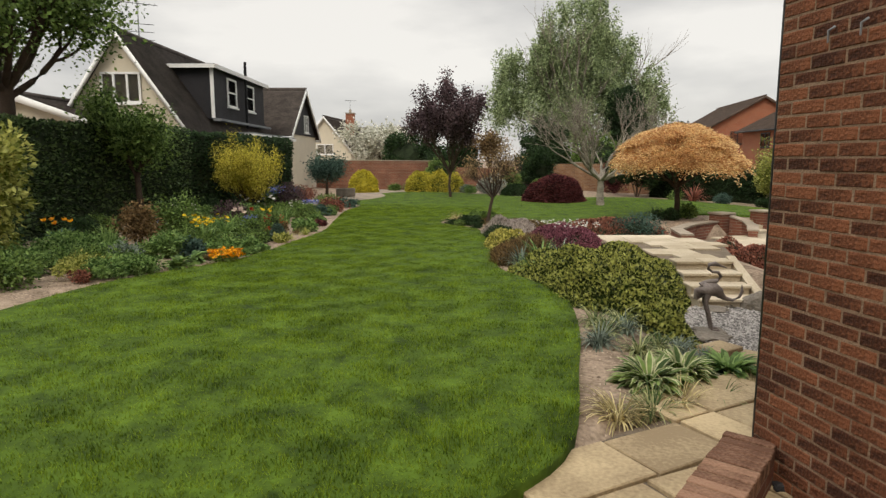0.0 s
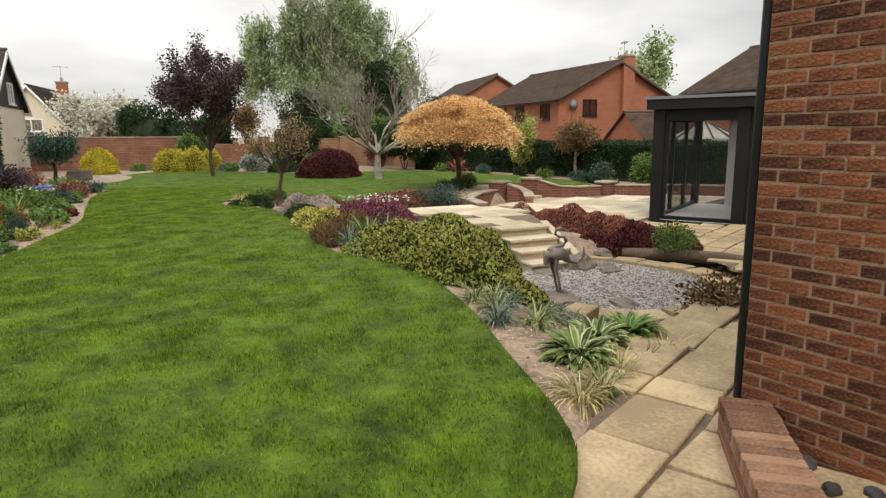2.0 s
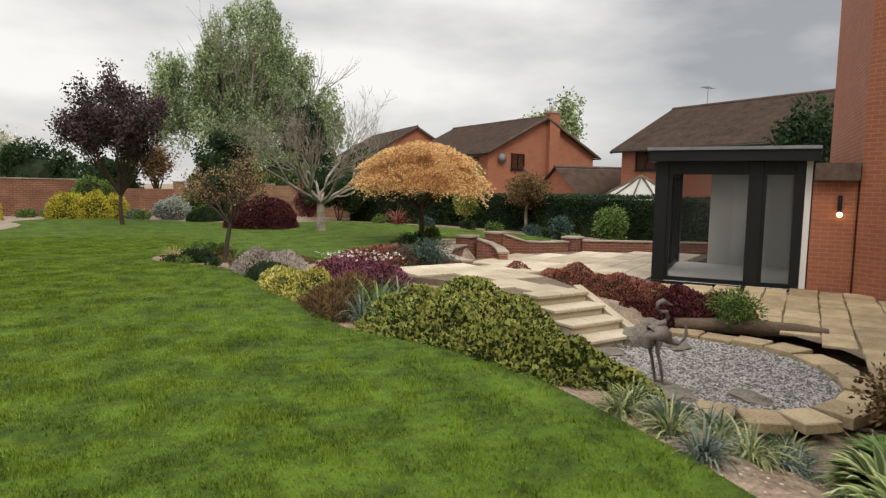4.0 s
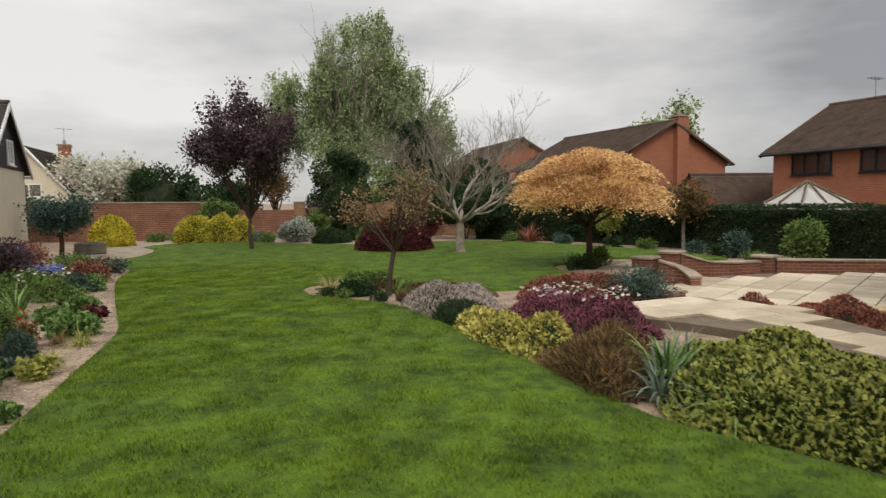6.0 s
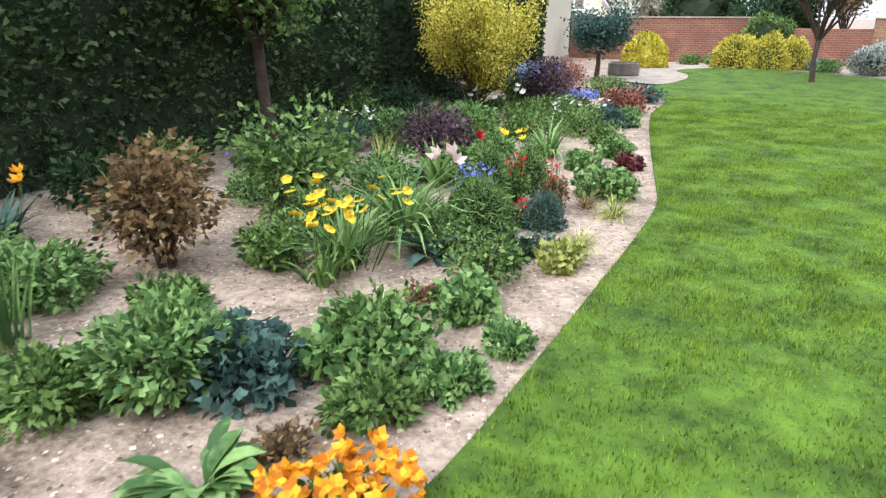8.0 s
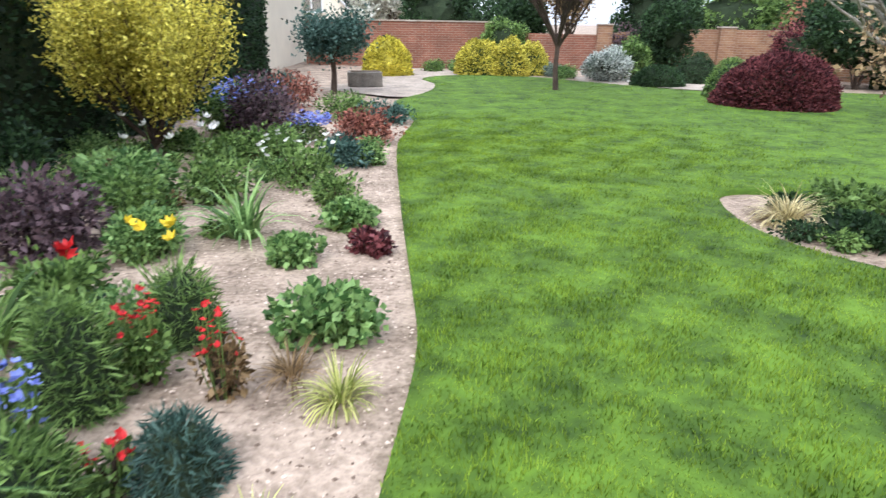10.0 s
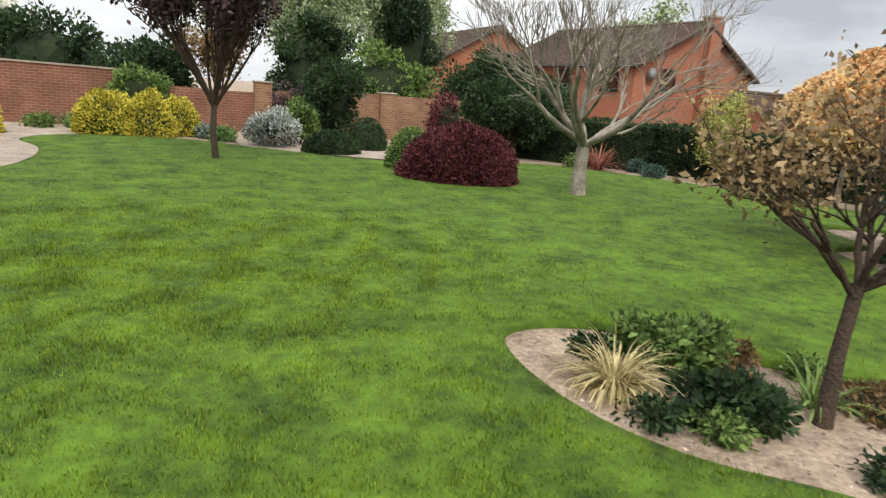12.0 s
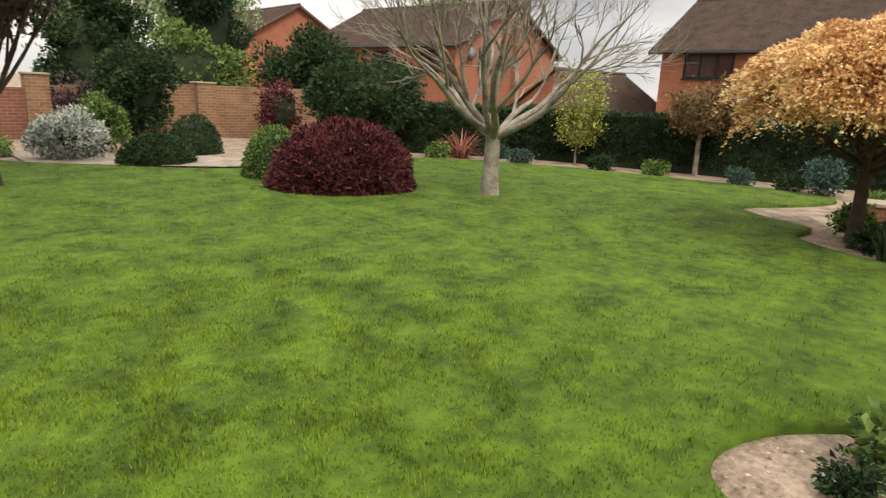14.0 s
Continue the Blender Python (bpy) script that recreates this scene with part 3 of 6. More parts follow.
def make_low_wall():
    """Knee-high wall with a coping of bricks on edge, running out from the house corner."""
    base = thing("low_wall", 1.60, 3.10, -0.1, "low brick wall capped with bricks on edge", "wall", turn=math.degrees(atan2(-0.85, -0.66)))
    wall_uv(part("wall_face", boxed(0, -0.12, -0.2, 2.4, 0.12, 0.16), BW_TERR, base))
    part("mortar_bed", boxed(0.0, -0.118, 0.161, 2.4, 0.118, 0.237), BRICKM, base)
    me = bpy.data.meshes.new("coping_brick")
    bm = boxed(0.004, -0.125, 0.163, 0.069, 0.125, 0.245, 0.005)
    bm.to_mesh(me)
    bm.free()
    me.materials.append(COPEBRICK)
    rng = random.Random(8)
    for i in range(32):
        ob = new("coping_brick", me)
        ob.parent = base
        ob.matrix_basis = pose(i * 0.075, rng.uniform(-0.004, 0.004), rng.uniform(-0.003, 0.003), 0, 0, rng.uniform(-1, 1))


def slab_mesh(w, d, h, rng):
    bm = bmesh.new()
    q = [(0, 0), (w, 0), (w, d), (0, d)]
    q = [(x + rng.uniform(-0.012, 0.012), y + rng.uniform(-0.012, 0.012)) for x, y in q]
    bm.free()
    return prism(q, -h, 0, 0.008)


def paving(name, label, x, y, z, turn, rows, cols, unit_w, unit_d, keep, material, slope=(0, 0)):
    """Stone slabs in staggered rows, each a piece of its own on a mortar bed."""
    rng = random.Random(int(x * 100 + y * 10))
    base = thing(name, x, y, z, label, "paving", turn=turn)
    tagged(base, kind="structure")
    for r in range(rows):
        s = -rng.uniform(0, 0.5) * unit_w
        while s < cols * unit_w:
            w = unit_w * rng.choice((0.75, 1.0, 1.0, 1.35))
            cx, cy = s + w / 2, (r + 0.5) * unit_d
            p = base.matrix_basis @ Vector((cx, cy, 0))
            if keep(p.x, p.y):
                ob = part("slab", slab_mesh(w - 0.02, unit_d - 0.02, 0.05, rng), material, base)
                ob.matrix_basis = pose(s, r * unit_d, slope[0] * cx + slope[1] * cy + rng.uniform(-0.004, 0.004), 0, 0, rng.uniform(-0.6, 0.6))
            s += w
    return base


make_house_corner()
make_low_wall()
# Wall added out of view behind the start, to darken the near lawn.
rear = wall_uv(part("unseen_shade_wall", prism([(-9.5, -3.4), (2.9, -3.4), (2.9, -9.0), (-9.5, -9.0)], -0.4, 6.2), BW_HOUSE))
tagged(rear, "unseen brick wall added to shade the near lawn", "wall", kind="structure")

def make_path():
    v, f = fill(PATH_LINE, 0.4, lambda x, y: path_z(x, y) - 0.03)
    bed = fast("path_bed", v, f, JOINT)
    tagged(bed, "mortar bed under the stone path", "path", kind="structure")
    rng = random.Random(12)
    ca, sa = cos(radians(28)), sin(radians(28))
    r = -4.0
    while r < 12:
        d = rng.choice((0.36, 0.45, 0.52))
        s = -4.0 - rng.uniform(0, 0.5)
        while s < 14:
            w = rng.choice((0.35, 0.5, 0.62, 0.75))
            q = [(s, r), (s + w - 0.022, r), (s + w - 0.022, r + d - 0.022), (s, r + d - 0.022)]
            q = [(x * ca - y * sa + rng.uniform(-0.016, 0.016), x * sa + y * ca + rng.uniform(-0.016, 0.016)) for x, y in q]
            c = np.mean(q, 0)
            if inside([c], PATH_LINE)[0] or inside(q, PATH_LINE).sum() > 1:
                z = path_z(*c) + rng.uniform(-0.004, 0.004)
                part("slab", prism(q, z - 0.035, z, 0.008), SAND, bed)
            s += w
        r += d


make_path()

# ---------------------------------------------------------------- pond of gravel, steps, landing
POND = smooth_line([(3.3, 8.3), (3.95, 8.62), (4.7, 8.7), (5.15, 7.9), (5.25, 7.0), (4.6, 6.15), (3.65, 5.95), (2.98, 6.4), (2.9, 7.2)], True, 5)


def make_pond():
    v, f = fill(POND, 0.25, lambda x, y: -0.425)
    bed = fast("gravel_pond", v, f, GRAVEL)
    tagged(bed, "dry pond bed filled with grey gravel", "gravel", kind="structure")
    rng = np.random.default_rng(9)
    p = np.stack([rng.uniform(2.8, 5.4, 26000), rng.uniform(5.8, 8.9, 26000)], 1)
    p = p[inside(p, POND)]
    n = len(p)
    c = np.stack([p[:, 0], p[:, 1], -0.42 + rng.uniform(0, 0.012, n)], 1)
    octa = np.array([(1, 0, 0), (0, 1, 0), (-1, 0, 0), (0, -1, 0), (0, 0, 0.7), (0, 0, -0.7)], float)
    tri = np.array([(0, 1, 4), (1, 2, 4), (2, 3, 4), (3, 0, 4)])
    k = octa[None] * rng.uniform(0.6, 1.4, (n, 6, 1)) * rng.uniform(0.008, 0.019, (n, 1, 1))
    ang = rng.uniform(0, 2 * pi, n)
    rx = k[..., 0] * np.cos(ang)[:, None] - k[..., 1] * np.sin(ang)[:, None]
    ry = k[..., 0] * np.sin(ang)[:, None] + k[..., 1] * np.cos(ang)[:, None]
    v = c[:, None] + np.stack([rx, ry, k[..., 2]], -1)
    ob = fast("gravel", v.reshape(-1, 3), (tri[None] + 6 * np.arange(n)[:, None, None]).reshape(-1, 3), GRAVEL)
    tagged(ob, "loose grey gravel chippings", "gravel", kind="stuff")
    # flat edging stones round the pond
    edge = thing("pond_edging", 4.1, 7.3, -0.42, "buff stone slabs edging the gravel pond", "edging")
    r = random.Random(4)
    line = np.array(POND[::2])
    for i in range(len(line)):
        a, b = line[i], line[(i + 1) % len(line)]
        d = (b - a) / np.linalg.norm(b - a)
        o = np.array([d[1], -d[0]])
        if np.dot(o, a - np.array([4.1, 7.3])) < 0:
            o = -o
        if a[0] < 3.5 and a[1] > 6.4:
            continue
        w = r.uniform(0.26, 0.34)
        q = [a + d * 0.01 - o * 0.03, b - d * 0.01 - o * 0.03, b + o * w, a + o * w]
        part("edging_stone", prism([(x - 4.1, y - 7.3) for x, y in q], -0.03, 0.05 + r.uniform(0, 0.03), 0.01), SAND, edge)


def rock(name, x, y, z, sx, sy, sz, seed, label, material=None, group=""):
    bm = bmesh.new()
    bmesh.ops.create_icosphere(bm, subdivisions=3, radius=1)
    for v in bm.verts:
        k = 1 + 0.35 * noise.noise(v.co * 1.3 + Vector((seed, 0, 0))) + 0.12 * noise.noise(v.co * 4 + Vector((0, seed, 0)))
        v.co = Vector((v.co.x * sx * k, v.co.y * sy * k, max(v.co.z, -0.5) * sz * k))
    ob = part(name, bm, material or ROCK, smooth=False)
    ob.matrix_basis = pose(x, y, z + sz * 0.3, 0, 0, seed * 37)
    return tagged(ob, label, "rock", group)


def make_steps():
    """Four buff stone steps up from the pond, with a sloping cheek, to a slabbed landing."""
    st = thing("garden_steps", 3.75, 9.5, -0.42, "buff stone garden steps with slab treads", "steps")
    for i in range(4):
        top = 0.5 - i * 0.125
        y = -0.3 * i
        part("riser", boxed(-0.3, y - 0.27 + 0.0, -0.1, 0.52, y + 0.03, top - 0.045, 0.006), SANDPALE, st)
        for x0, x1 in ((-0.32, 0.06), (0.07, 0.54)):
            part("tread", boxed(x0, y - 0.31, top - 0.043, x1, y + 0.02, top, 0.008), SANDPALE, st)
    bm = bmesh.new()
    q = [(0.0, 0.54), (0.0, 0.05), (-1.25, 0.0), (-1.25, 0.04)]
    a = [bm.verts.new((0.55 + 0.0 * y, y, z)) for y, z in q]
    b = [bm.verts.new((0.68, y, z)) for y, z in q]
    bm.faces.new(a)
    bm.faces.new(b[::-1])
    for i in range(4):
        bm.faces.new((a[i], b[i], b[(i + 1) % 4], a[(i + 1) % 4]))
    bmesh.ops.recalc_face_normals(bm, faces=bm.faces)
    part("cheek", bm, SANDPALE, st)


LANDING = smooth_line([(3.45, 9.52), (4.35, 9.48), (4.75, 10.4), (5.0, 11.4), (4.8, 12.2), (3.9, 12.5), (2.9, 12.4), (2.75, 11.9), (3.15, 11.2), (3.38, 10.3)], True, 4)


def make_landing():
    base = part("landing_bed", prism(LANDING, -0.4, 0.045), JOINT)
    tagged(base, "mortar bed of the raised stone landing", "paving", kind="structure")
    rng = random.Random(21)
    y = 9.5
    while y < 12.6:
        d = rng.choice((0.45, 0.6))
        x = 2.4 - rng.uniform(0, 0.4)
        while x < 5.2:
            w = rng.choice((0.45, 0.6, 0.8))
            q = [(x, y), (x + w - 0.015, y), (x + w - 0.015, y + d - 0.015), (x, y + d - 0.015)]
            if inside(np.array(q) * 0.6 + np.mean(q, 0) * 0.4, LANDING).all():
                part("slab", prism(q, 0.047, 0.08, 0.006), SANDPALE, base)
            x += w
        y += d


make_pond()
make_steps()
make_landing()

# ---------------------------------------------------------------- sunk terrace, its walls and piers
PATIO = [(5.9, 10.6), (7.5, 11.1), (9.5, 12.0), (14.0, 14.1), (13.0, 15.2), (10.6, 16.4), (8.9, 16.5), (7.3, 16.1), (5.9, 14.6), (5.6, 12.4)]


def make_patio():
    base = part("terrace_bed", prism(PATIO, -0.6, -0.36), JOINT)
    tagged(base, "mortar bed of the sunk terrace", "paving", kind="structure")
    rng = random.Random(31)
    ca, sa = cos(radians(26)), sin(radians(26))
    v = -4.0
    while v < 16:
        d = rng.choice((0.55, 0.62))
        u = 6 - rng.uniform(0, 0.6)
        while u < 24:
            w = rng.choice((0.55, 0.75, 0.9))
            q = [(u, v), (u + w - 0.018, v), (u + w - 0.018, v + d - 0.018), (u, v + d - 0.018)]
            q = [(x * ca - y * sa, x * sa + y * ca) for x, y in q]
            if inside(np.array(q) * 0.7 + np.mean(q, 0) * 0.3, PATIO).all():
                part("slab", prism(q, -0.358, -0.325 + rng.uniform(-0.003, 0.003), 0.006), SANDPALE, base)
            u += w
        v += d


def run_wall(name, line, z0, tops, thick, material, label, cap=None, cap_h=0.05):
    """A wall along a plan line, its top at the given height at each point."""
    bm = bmesh.new()
    p = np.asarray(line, float)
    n = len(p)
    rows = []
    for i in range(n):
        d = p[min(i + 1, n - 1)] - p[max(i - 1, 0)]
        d /= np.linalg.norm(d)
        o = np.array([-d[1], d[0]]) * thick / 2
        a, b = p[i] + o, p[i] - o
        rows.append([bm.verts.new((*a, z0)), bm.verts.new((*a, tops[i])), bm.verts.new((*b, tops[i])), bm.verts.new((*b, z0))])
    for r, s in zip(rows, rows[1:]):
        for k in range(4):
            bm.faces.new((r[k], r[(k + 1) % 4], s[(k + 1) % 4], s[k]))
    bm.faces.new(rows[0])
    bm.faces.new(rows[-1][::-1])
    bmesh.ops.recalc_face_normals(bm, faces=bm.faces)
    ob = wall_uv(part(name, bm, material))
    tagged(ob, label, "wall", kind="structure")
    if cap:
        c = run_wall("coping", line, 0, [t + cap_h for t in tops], thick + 0.06, cap, "")
        for v in c.data.vertices:
            if abs(v.co.z) < 1e-6:
                i = int(np.argmin(np.hypot(p[:, 0] - v.co.x, p[:, 1] - v.co.y)))
                v.co.z = tops[i] + 0.002
        for key in ("category", "kind"):
            del c[key]
        c.parent = ob
    return ob


def pier(x, y, z0, z1, w, turn):
    ob = thing("brick_pier", x, y, z0, "square red brick pier with a stone cap", "pier", "terrace piers", turn)
    wall_uv(part("shaft", boxed(-w / 2, -w / 2, 0, w / 2, w / 2, z1 - z0 - 0.06), BW_TERR, ob))
    part("cap", boxed(-w / 2 - 0.04, -w / 2 - 0.04, z1 - z0 - 0.058, w / 2 + 0.04, w / 2 + 0.04, z1 - z0, 0.012), COPE, ob)


make_patio()
pier(7.3, 16.55, -0.5, 0.2, 0.42, 25)
pier(8.75, 17.3, -0.5, 0.2, 0.42, 25)
pier(10.95, 16.55, -0.5, 0.06, 0.42, 20)
run_wall("wall_terrace_1", [(8.95, 17.2), (9.2, 17.0), (9.5, 16.8), (10.0, 16.65), (10.7, 16.55)], -0.5, [0.12, 0.02, -0.08, -0.1, -0.1], 0.24, BW_TERR, "curving low red brick retaining wall", COPE, 0.04)
run_wall("wall_terrace_2", [(11.2, 16.45), (12.2, 15.75), (13.2, 15.0), (14.3, 14.2)], -0.5, [-0.08] * 4, 0.24, BW_TERR, "low red brick retaining wall round the terrace", COPE, 0.04)
run_wall("wall_terrace_3", [(7.45, 16.3), (7.7, 16.05), (7.75, 15.75), (7.6, 15.4)], -0.5, [0.1, 0.0, -0.1, -0.18], 0.22, BW_TERR, "curving end of the low brick retaining wall", COPE, 0.04)
run_wall("wall_terrace_4", [(7.05, 16.4), (6.2, 15.7), (5.4, 14.6), (5.2, 13.4)], -0.5, [-0.05] * 4, 0.22, BW_TERR, "low red brick retaining wall beside the planting", COPE, 0.04)
steps_b = thing("terrace_steps", 8.1, 17.0, -0.4, "two stone steps between brick piers", "steps", turn=27)
for i in range(3):
    part("step", boxed(-0.55, -0.55 + 0.32 * i, -0.1, 0.55, 0.3 + 0.3 * i, 0.1 + 0.11 * i, 0.008), SANDPALE, steps_b)
slab = part("stone_bench_slab", boxed(-0.7, -0.16, 0.0, 0.7, 0.16, 0.1, 0.015), SAND)
slab.matrix_basis = pose(7.1, 12.0, -0.33, 0, 0, -20)
tagged(slab, "buff stone slab step beside the red planting", "step")


# ---------------------------------------------------------------- glazed pavilion
def make_pavilion():
    """Flat-roofed garden room with black framed sliding glass."""
    f = Vector((0.53, -0.85)).normalized()
    turn = math.degrees(atan2(f.y, f.x))
    pv = thing("garden_room", 8.3, 11.4, -0.38, "black-framed glazed garden room with a flat roof", "garden room", turn=turn)
    W, D, Hh = 2.42, 3.6, 2.6
    part("floor", boxed(-0.04, 0, -0.2, W, D, 0.06), PLASTER, pv, "pale tiled floor")
    part("sill", boxed(-0.1, -0.05, -0.02, W, 0.02, 0.055, 0.006), BLACK, pv)
    # The unseen opening in this roof is added to let daylight into the room.
    for nm, m, g, z0, z1 in (("roof", BLACK, 0.2, Hh - 0.26, Hh - 0.06), ("roof_edge", LEAD, 0.24, Hh - 0.058, Hh)):
        ring = box(box(box(boxed(-g, -g, z0, W + 0.2, 0.75, z1), -g, D - 0.7, z0, W + 0.2, D + 0.2, z1), -g, 0.752, z0, 0.6, D - 0.702, z1), W - 0.5, 0.752, z0, W + 0.2, D - 0.702, z1)
        part(nm, ring, m, pv, "black flat roof with a deep fascia" if nm == "roof" else "grey lead roof edge")
    light = part("added_roof_glass", boxed(0.602, 0.754, Hh - 0.1, W - 0.502, D - 0.704, Hh - 0.08), DOORGLASS, pv, "unseen glass over an opening added to light the room")
    light.visible_shadow = False
    for x0, x1, y0, y1 in ((-0.1, 0.14, -0.02, 0.16), (1.52, 1.76, -0.02, 0.14), (2.26, 2.42, -0.02, 0.14), (-0.1, 0.06, 3.4, 3.6)):
        part("post", boxed(x0, y0, 0.057, x1, y1, Hh - 0.262, 0.008), BLACK, pv)
    for x0, x1 in ((0.14, 1.52), (1.76, 2.26)):
        part("door_frame", box(box(boxed(x0, 0.02, 0.06, x1, 0.09, 0.14), x0, 0.02, 2.1, x1, 0.09, Hh - 0.262), x0, 0.02, 0.142, x0 + 0.06, 0.09, 2.098), BLACK, pv)
        pane = part("pane", boxed(x0 + 0.06, 0.05, 0.14, x1, 0.062, 2.1), DOORGLASS, pv, "clear glass pane reflecting the garden")
        pane.visible_shadow = False
    part("side_rail", box(boxed(-0.06, 0.16, 0.06, 0.02, 3.4, 0.14), -0.06, 0.16, 2.1, 0.02, 3.4, Hh - 0.262), BLACK, pv)
    for y in (1.2, 2.3):
        part("mullion", boxed(-0.06, y, 0.142, 0.02, y + 0.07, 2.098), BLACK, pv)
    pane = part("side_pane", boxed(-0.03, 0.16, 0.14, -0.018, 3.4, 2.1), DOORGLASS, pv)
    pane.visible_shadow = False
    part("inner_wall", boxed(W, -0.0, 0.062, W + 0.1, D, Hh - 0.262), PLASTER, pv, "white plastered inside wall")
    part("back_wall", boxed(0.7, D - 0.1, 0.062, W - 0.002, D, Hh - 0.262), PLASTER, pv, "white plastered inside wall")
    part("inner_door", boxed(1.2, D - 0.14, 0.062, 1.95, D - 0.102, 2.05), WHITE, pv)
    # brick wing of the house beside it
    w = wall_uv(part("wall_wing", boxed(2.54, -0.04, -0.3, 3.2, 3.4, 2.0), BW_HOUSE))
    w.matrix_basis = pv.matrix_basis.copy()
    tagged(w, "red brick house wall beside the glazed room", "wall", kind="structure")
    roof = part("wing_roof", boxed(2.54, -0.2, 2.004, 3.2, 3.4, 2.3), ROOF)
    roof.matrix_basis = pv.matrix_basis.copy()
    tagged(roof, "small tiled roof over the house wing", "roof", kind="structure")
    lamp = thing("wall_lamp", 0, 0, 0, "small lit outdoor lamp on a brick wall", "wall lamp")
    lamp.matrix_basis = pv.matrix_basis @ pose(2.95, -0.05, 1.4)
    part("bracket", boxed(-0.03, -0.06, 0.05, 0.03, 0.01, 0.35, 0.005), BLACK, lamp)
    glow = bpy.data.materials.new("lamp_glow")
    glow.use_nodes = True
    glow.node_tree.nodes["Principled BSDF"].inputs["Emission Color"].default_value = (1, 0.62, 0.3, 1)
    glow.node_tree.nodes["Principled BSDF"].inputs["Emission Strength"].default_value = 6
    bm = bmesh.new()
    bmesh.ops.create_uvsphere(bm, u_segments=12, v_segments=8, radius=0.045)
    bmesh.ops.translate(bm, verts=bm.verts, vec=(0, -0.07, 0.02))
    part("bulb", bm, glow, lamp, "glowing warm bulb", True)


make_pavilion()
far_house = wall_uv(part("wall_house_far", prism([(9.9, 8.6), (9.5, 3.25), (14, 3.25), (14, 11.2)], -0.5, 6.2), BW_HOUSE))
tagged(far_house, "tall red brick house wall", "wall", kind="structure")


# ---------------------------------------------------------------- garden walls at the back
run_wall("wall_back_1", [(-7, 34.2), (-4, 33.6), (-0.6, 33.4)], -0.3, [1.5, 1.5, 1.48], 0.24, BW_GARDEN, "old red brick garden wall", COPE, 0.05)
run_wall("wall_back_2", [(-0.6, 33.5), (1.5, 33.3), (3.0, 33.2)], -0.3, [1.2, 1.15, 1.15], 0.24, BW_GARDEN, "lower old red brick garden wall", None)
run_wall("wall_back_3", [(3.3, 33.2), (5.0, 33.0), (9.4, 32.2), (11.5, 31.0)], -0.3, [1.2, 1.36, 1.36, 1.36], 0.24, BW_BUFF, "weathered buff and red brick garden wall", None)
for x, y, top in ((3.05, 33.1, 1.45), (6.9, 32.6, 1.4)):
    q = thing("wall_pillar", x, y, -0.2, "square buff brick pillar in the garden wall", "pillar", "wall pillars", -8)
    wall_uv(part("shaft", boxed(-0.24, -0.24, 0, 0.24, 0.24, top + 0.2), BW_BUFF, q))
    part("cap", boxed(-0.27, -0.27, top + 0.202, 0.27, 0.27, top + 0.25, 0.01), COPE, q)


# ---------------------------------------------------------------- houses
def roof_plane(pile, a, b, c, d, courses, depth=0.035):
    """Overlapping tile courses from the eave a-b up to the ridge d-c."""
    a, b, c, d = (np.array(p, float) for p in (a, b, c, d))
    n = np.cross(b - a, d - a)
    n = n / np.linalg.norm(n)
    if n[2] < 0:
        n = -n
    rows = []
    for i in range(courses):
        u, w = i / courses, (i + 1) / courses
        rows += [(a + (d - a) * u + n * depth, b + (c - b) * u + n * depth), (a + (d - a) * w, b + (c - b) * w)]
    rows = [(a - n * 0.02, b - n * 0.02)] + rows + [(d - n * 0.1, c - n * 0.1)]
    v = [p for r in rows for p in r]
    pile.add(v, [(2 * i, 2 * i + 1, 2 * i + 3, 2 * i + 2) for i in range(len(rows) - 1)])


def window(parent, m, w, h, lights=2, frame_mat=None, sill=True, name="window"):
    """A framed window standing in the plane x-z of m, outside towards -y."""
    fm = frame_mat or WHITE
    win = part(name, box(box(box(boxed(-w / 2, -0.05, 0, w / 2, 0.06, 0.07), -w / 2, -0.05, h - 0.07, w / 2, 0.06, h), -w / 2, -0.05, 0.071, -w / 2 + 0.07, 0.06, h - 0.071), w / 2 - 0.07, -0.05, 0.071, w / 2, 0.06, h - 0.071), fm, parent)
    win.matrix_basis = m
    for i in range(1, lights):
        x = -w / 2 + w * i / lights
        part("glazing_bar", boxed(x - 0.035, -0.045, 0.072, x + 0.035, 0.05, h - 0.072), fm, win)
    part("pane", boxed(-w / 2 + 0.07, 0.0, 0.071, w / 2 - 0.07, 0.012, h - 0.071), PANE, win)
    if lights > 1:
        part("curtain", boxed(-w / 2 + 0.08, 0.03, 0.072, -w / 2 + w * 0.6, 0.045, h - 0.072), PLASTER, win)
    if sill:
        part("sill", boxed(-w / 2 - 0.05, -0.11, -0.05, w / 2 + 0.05, 0.03, -0.002), fm, win)
    return win


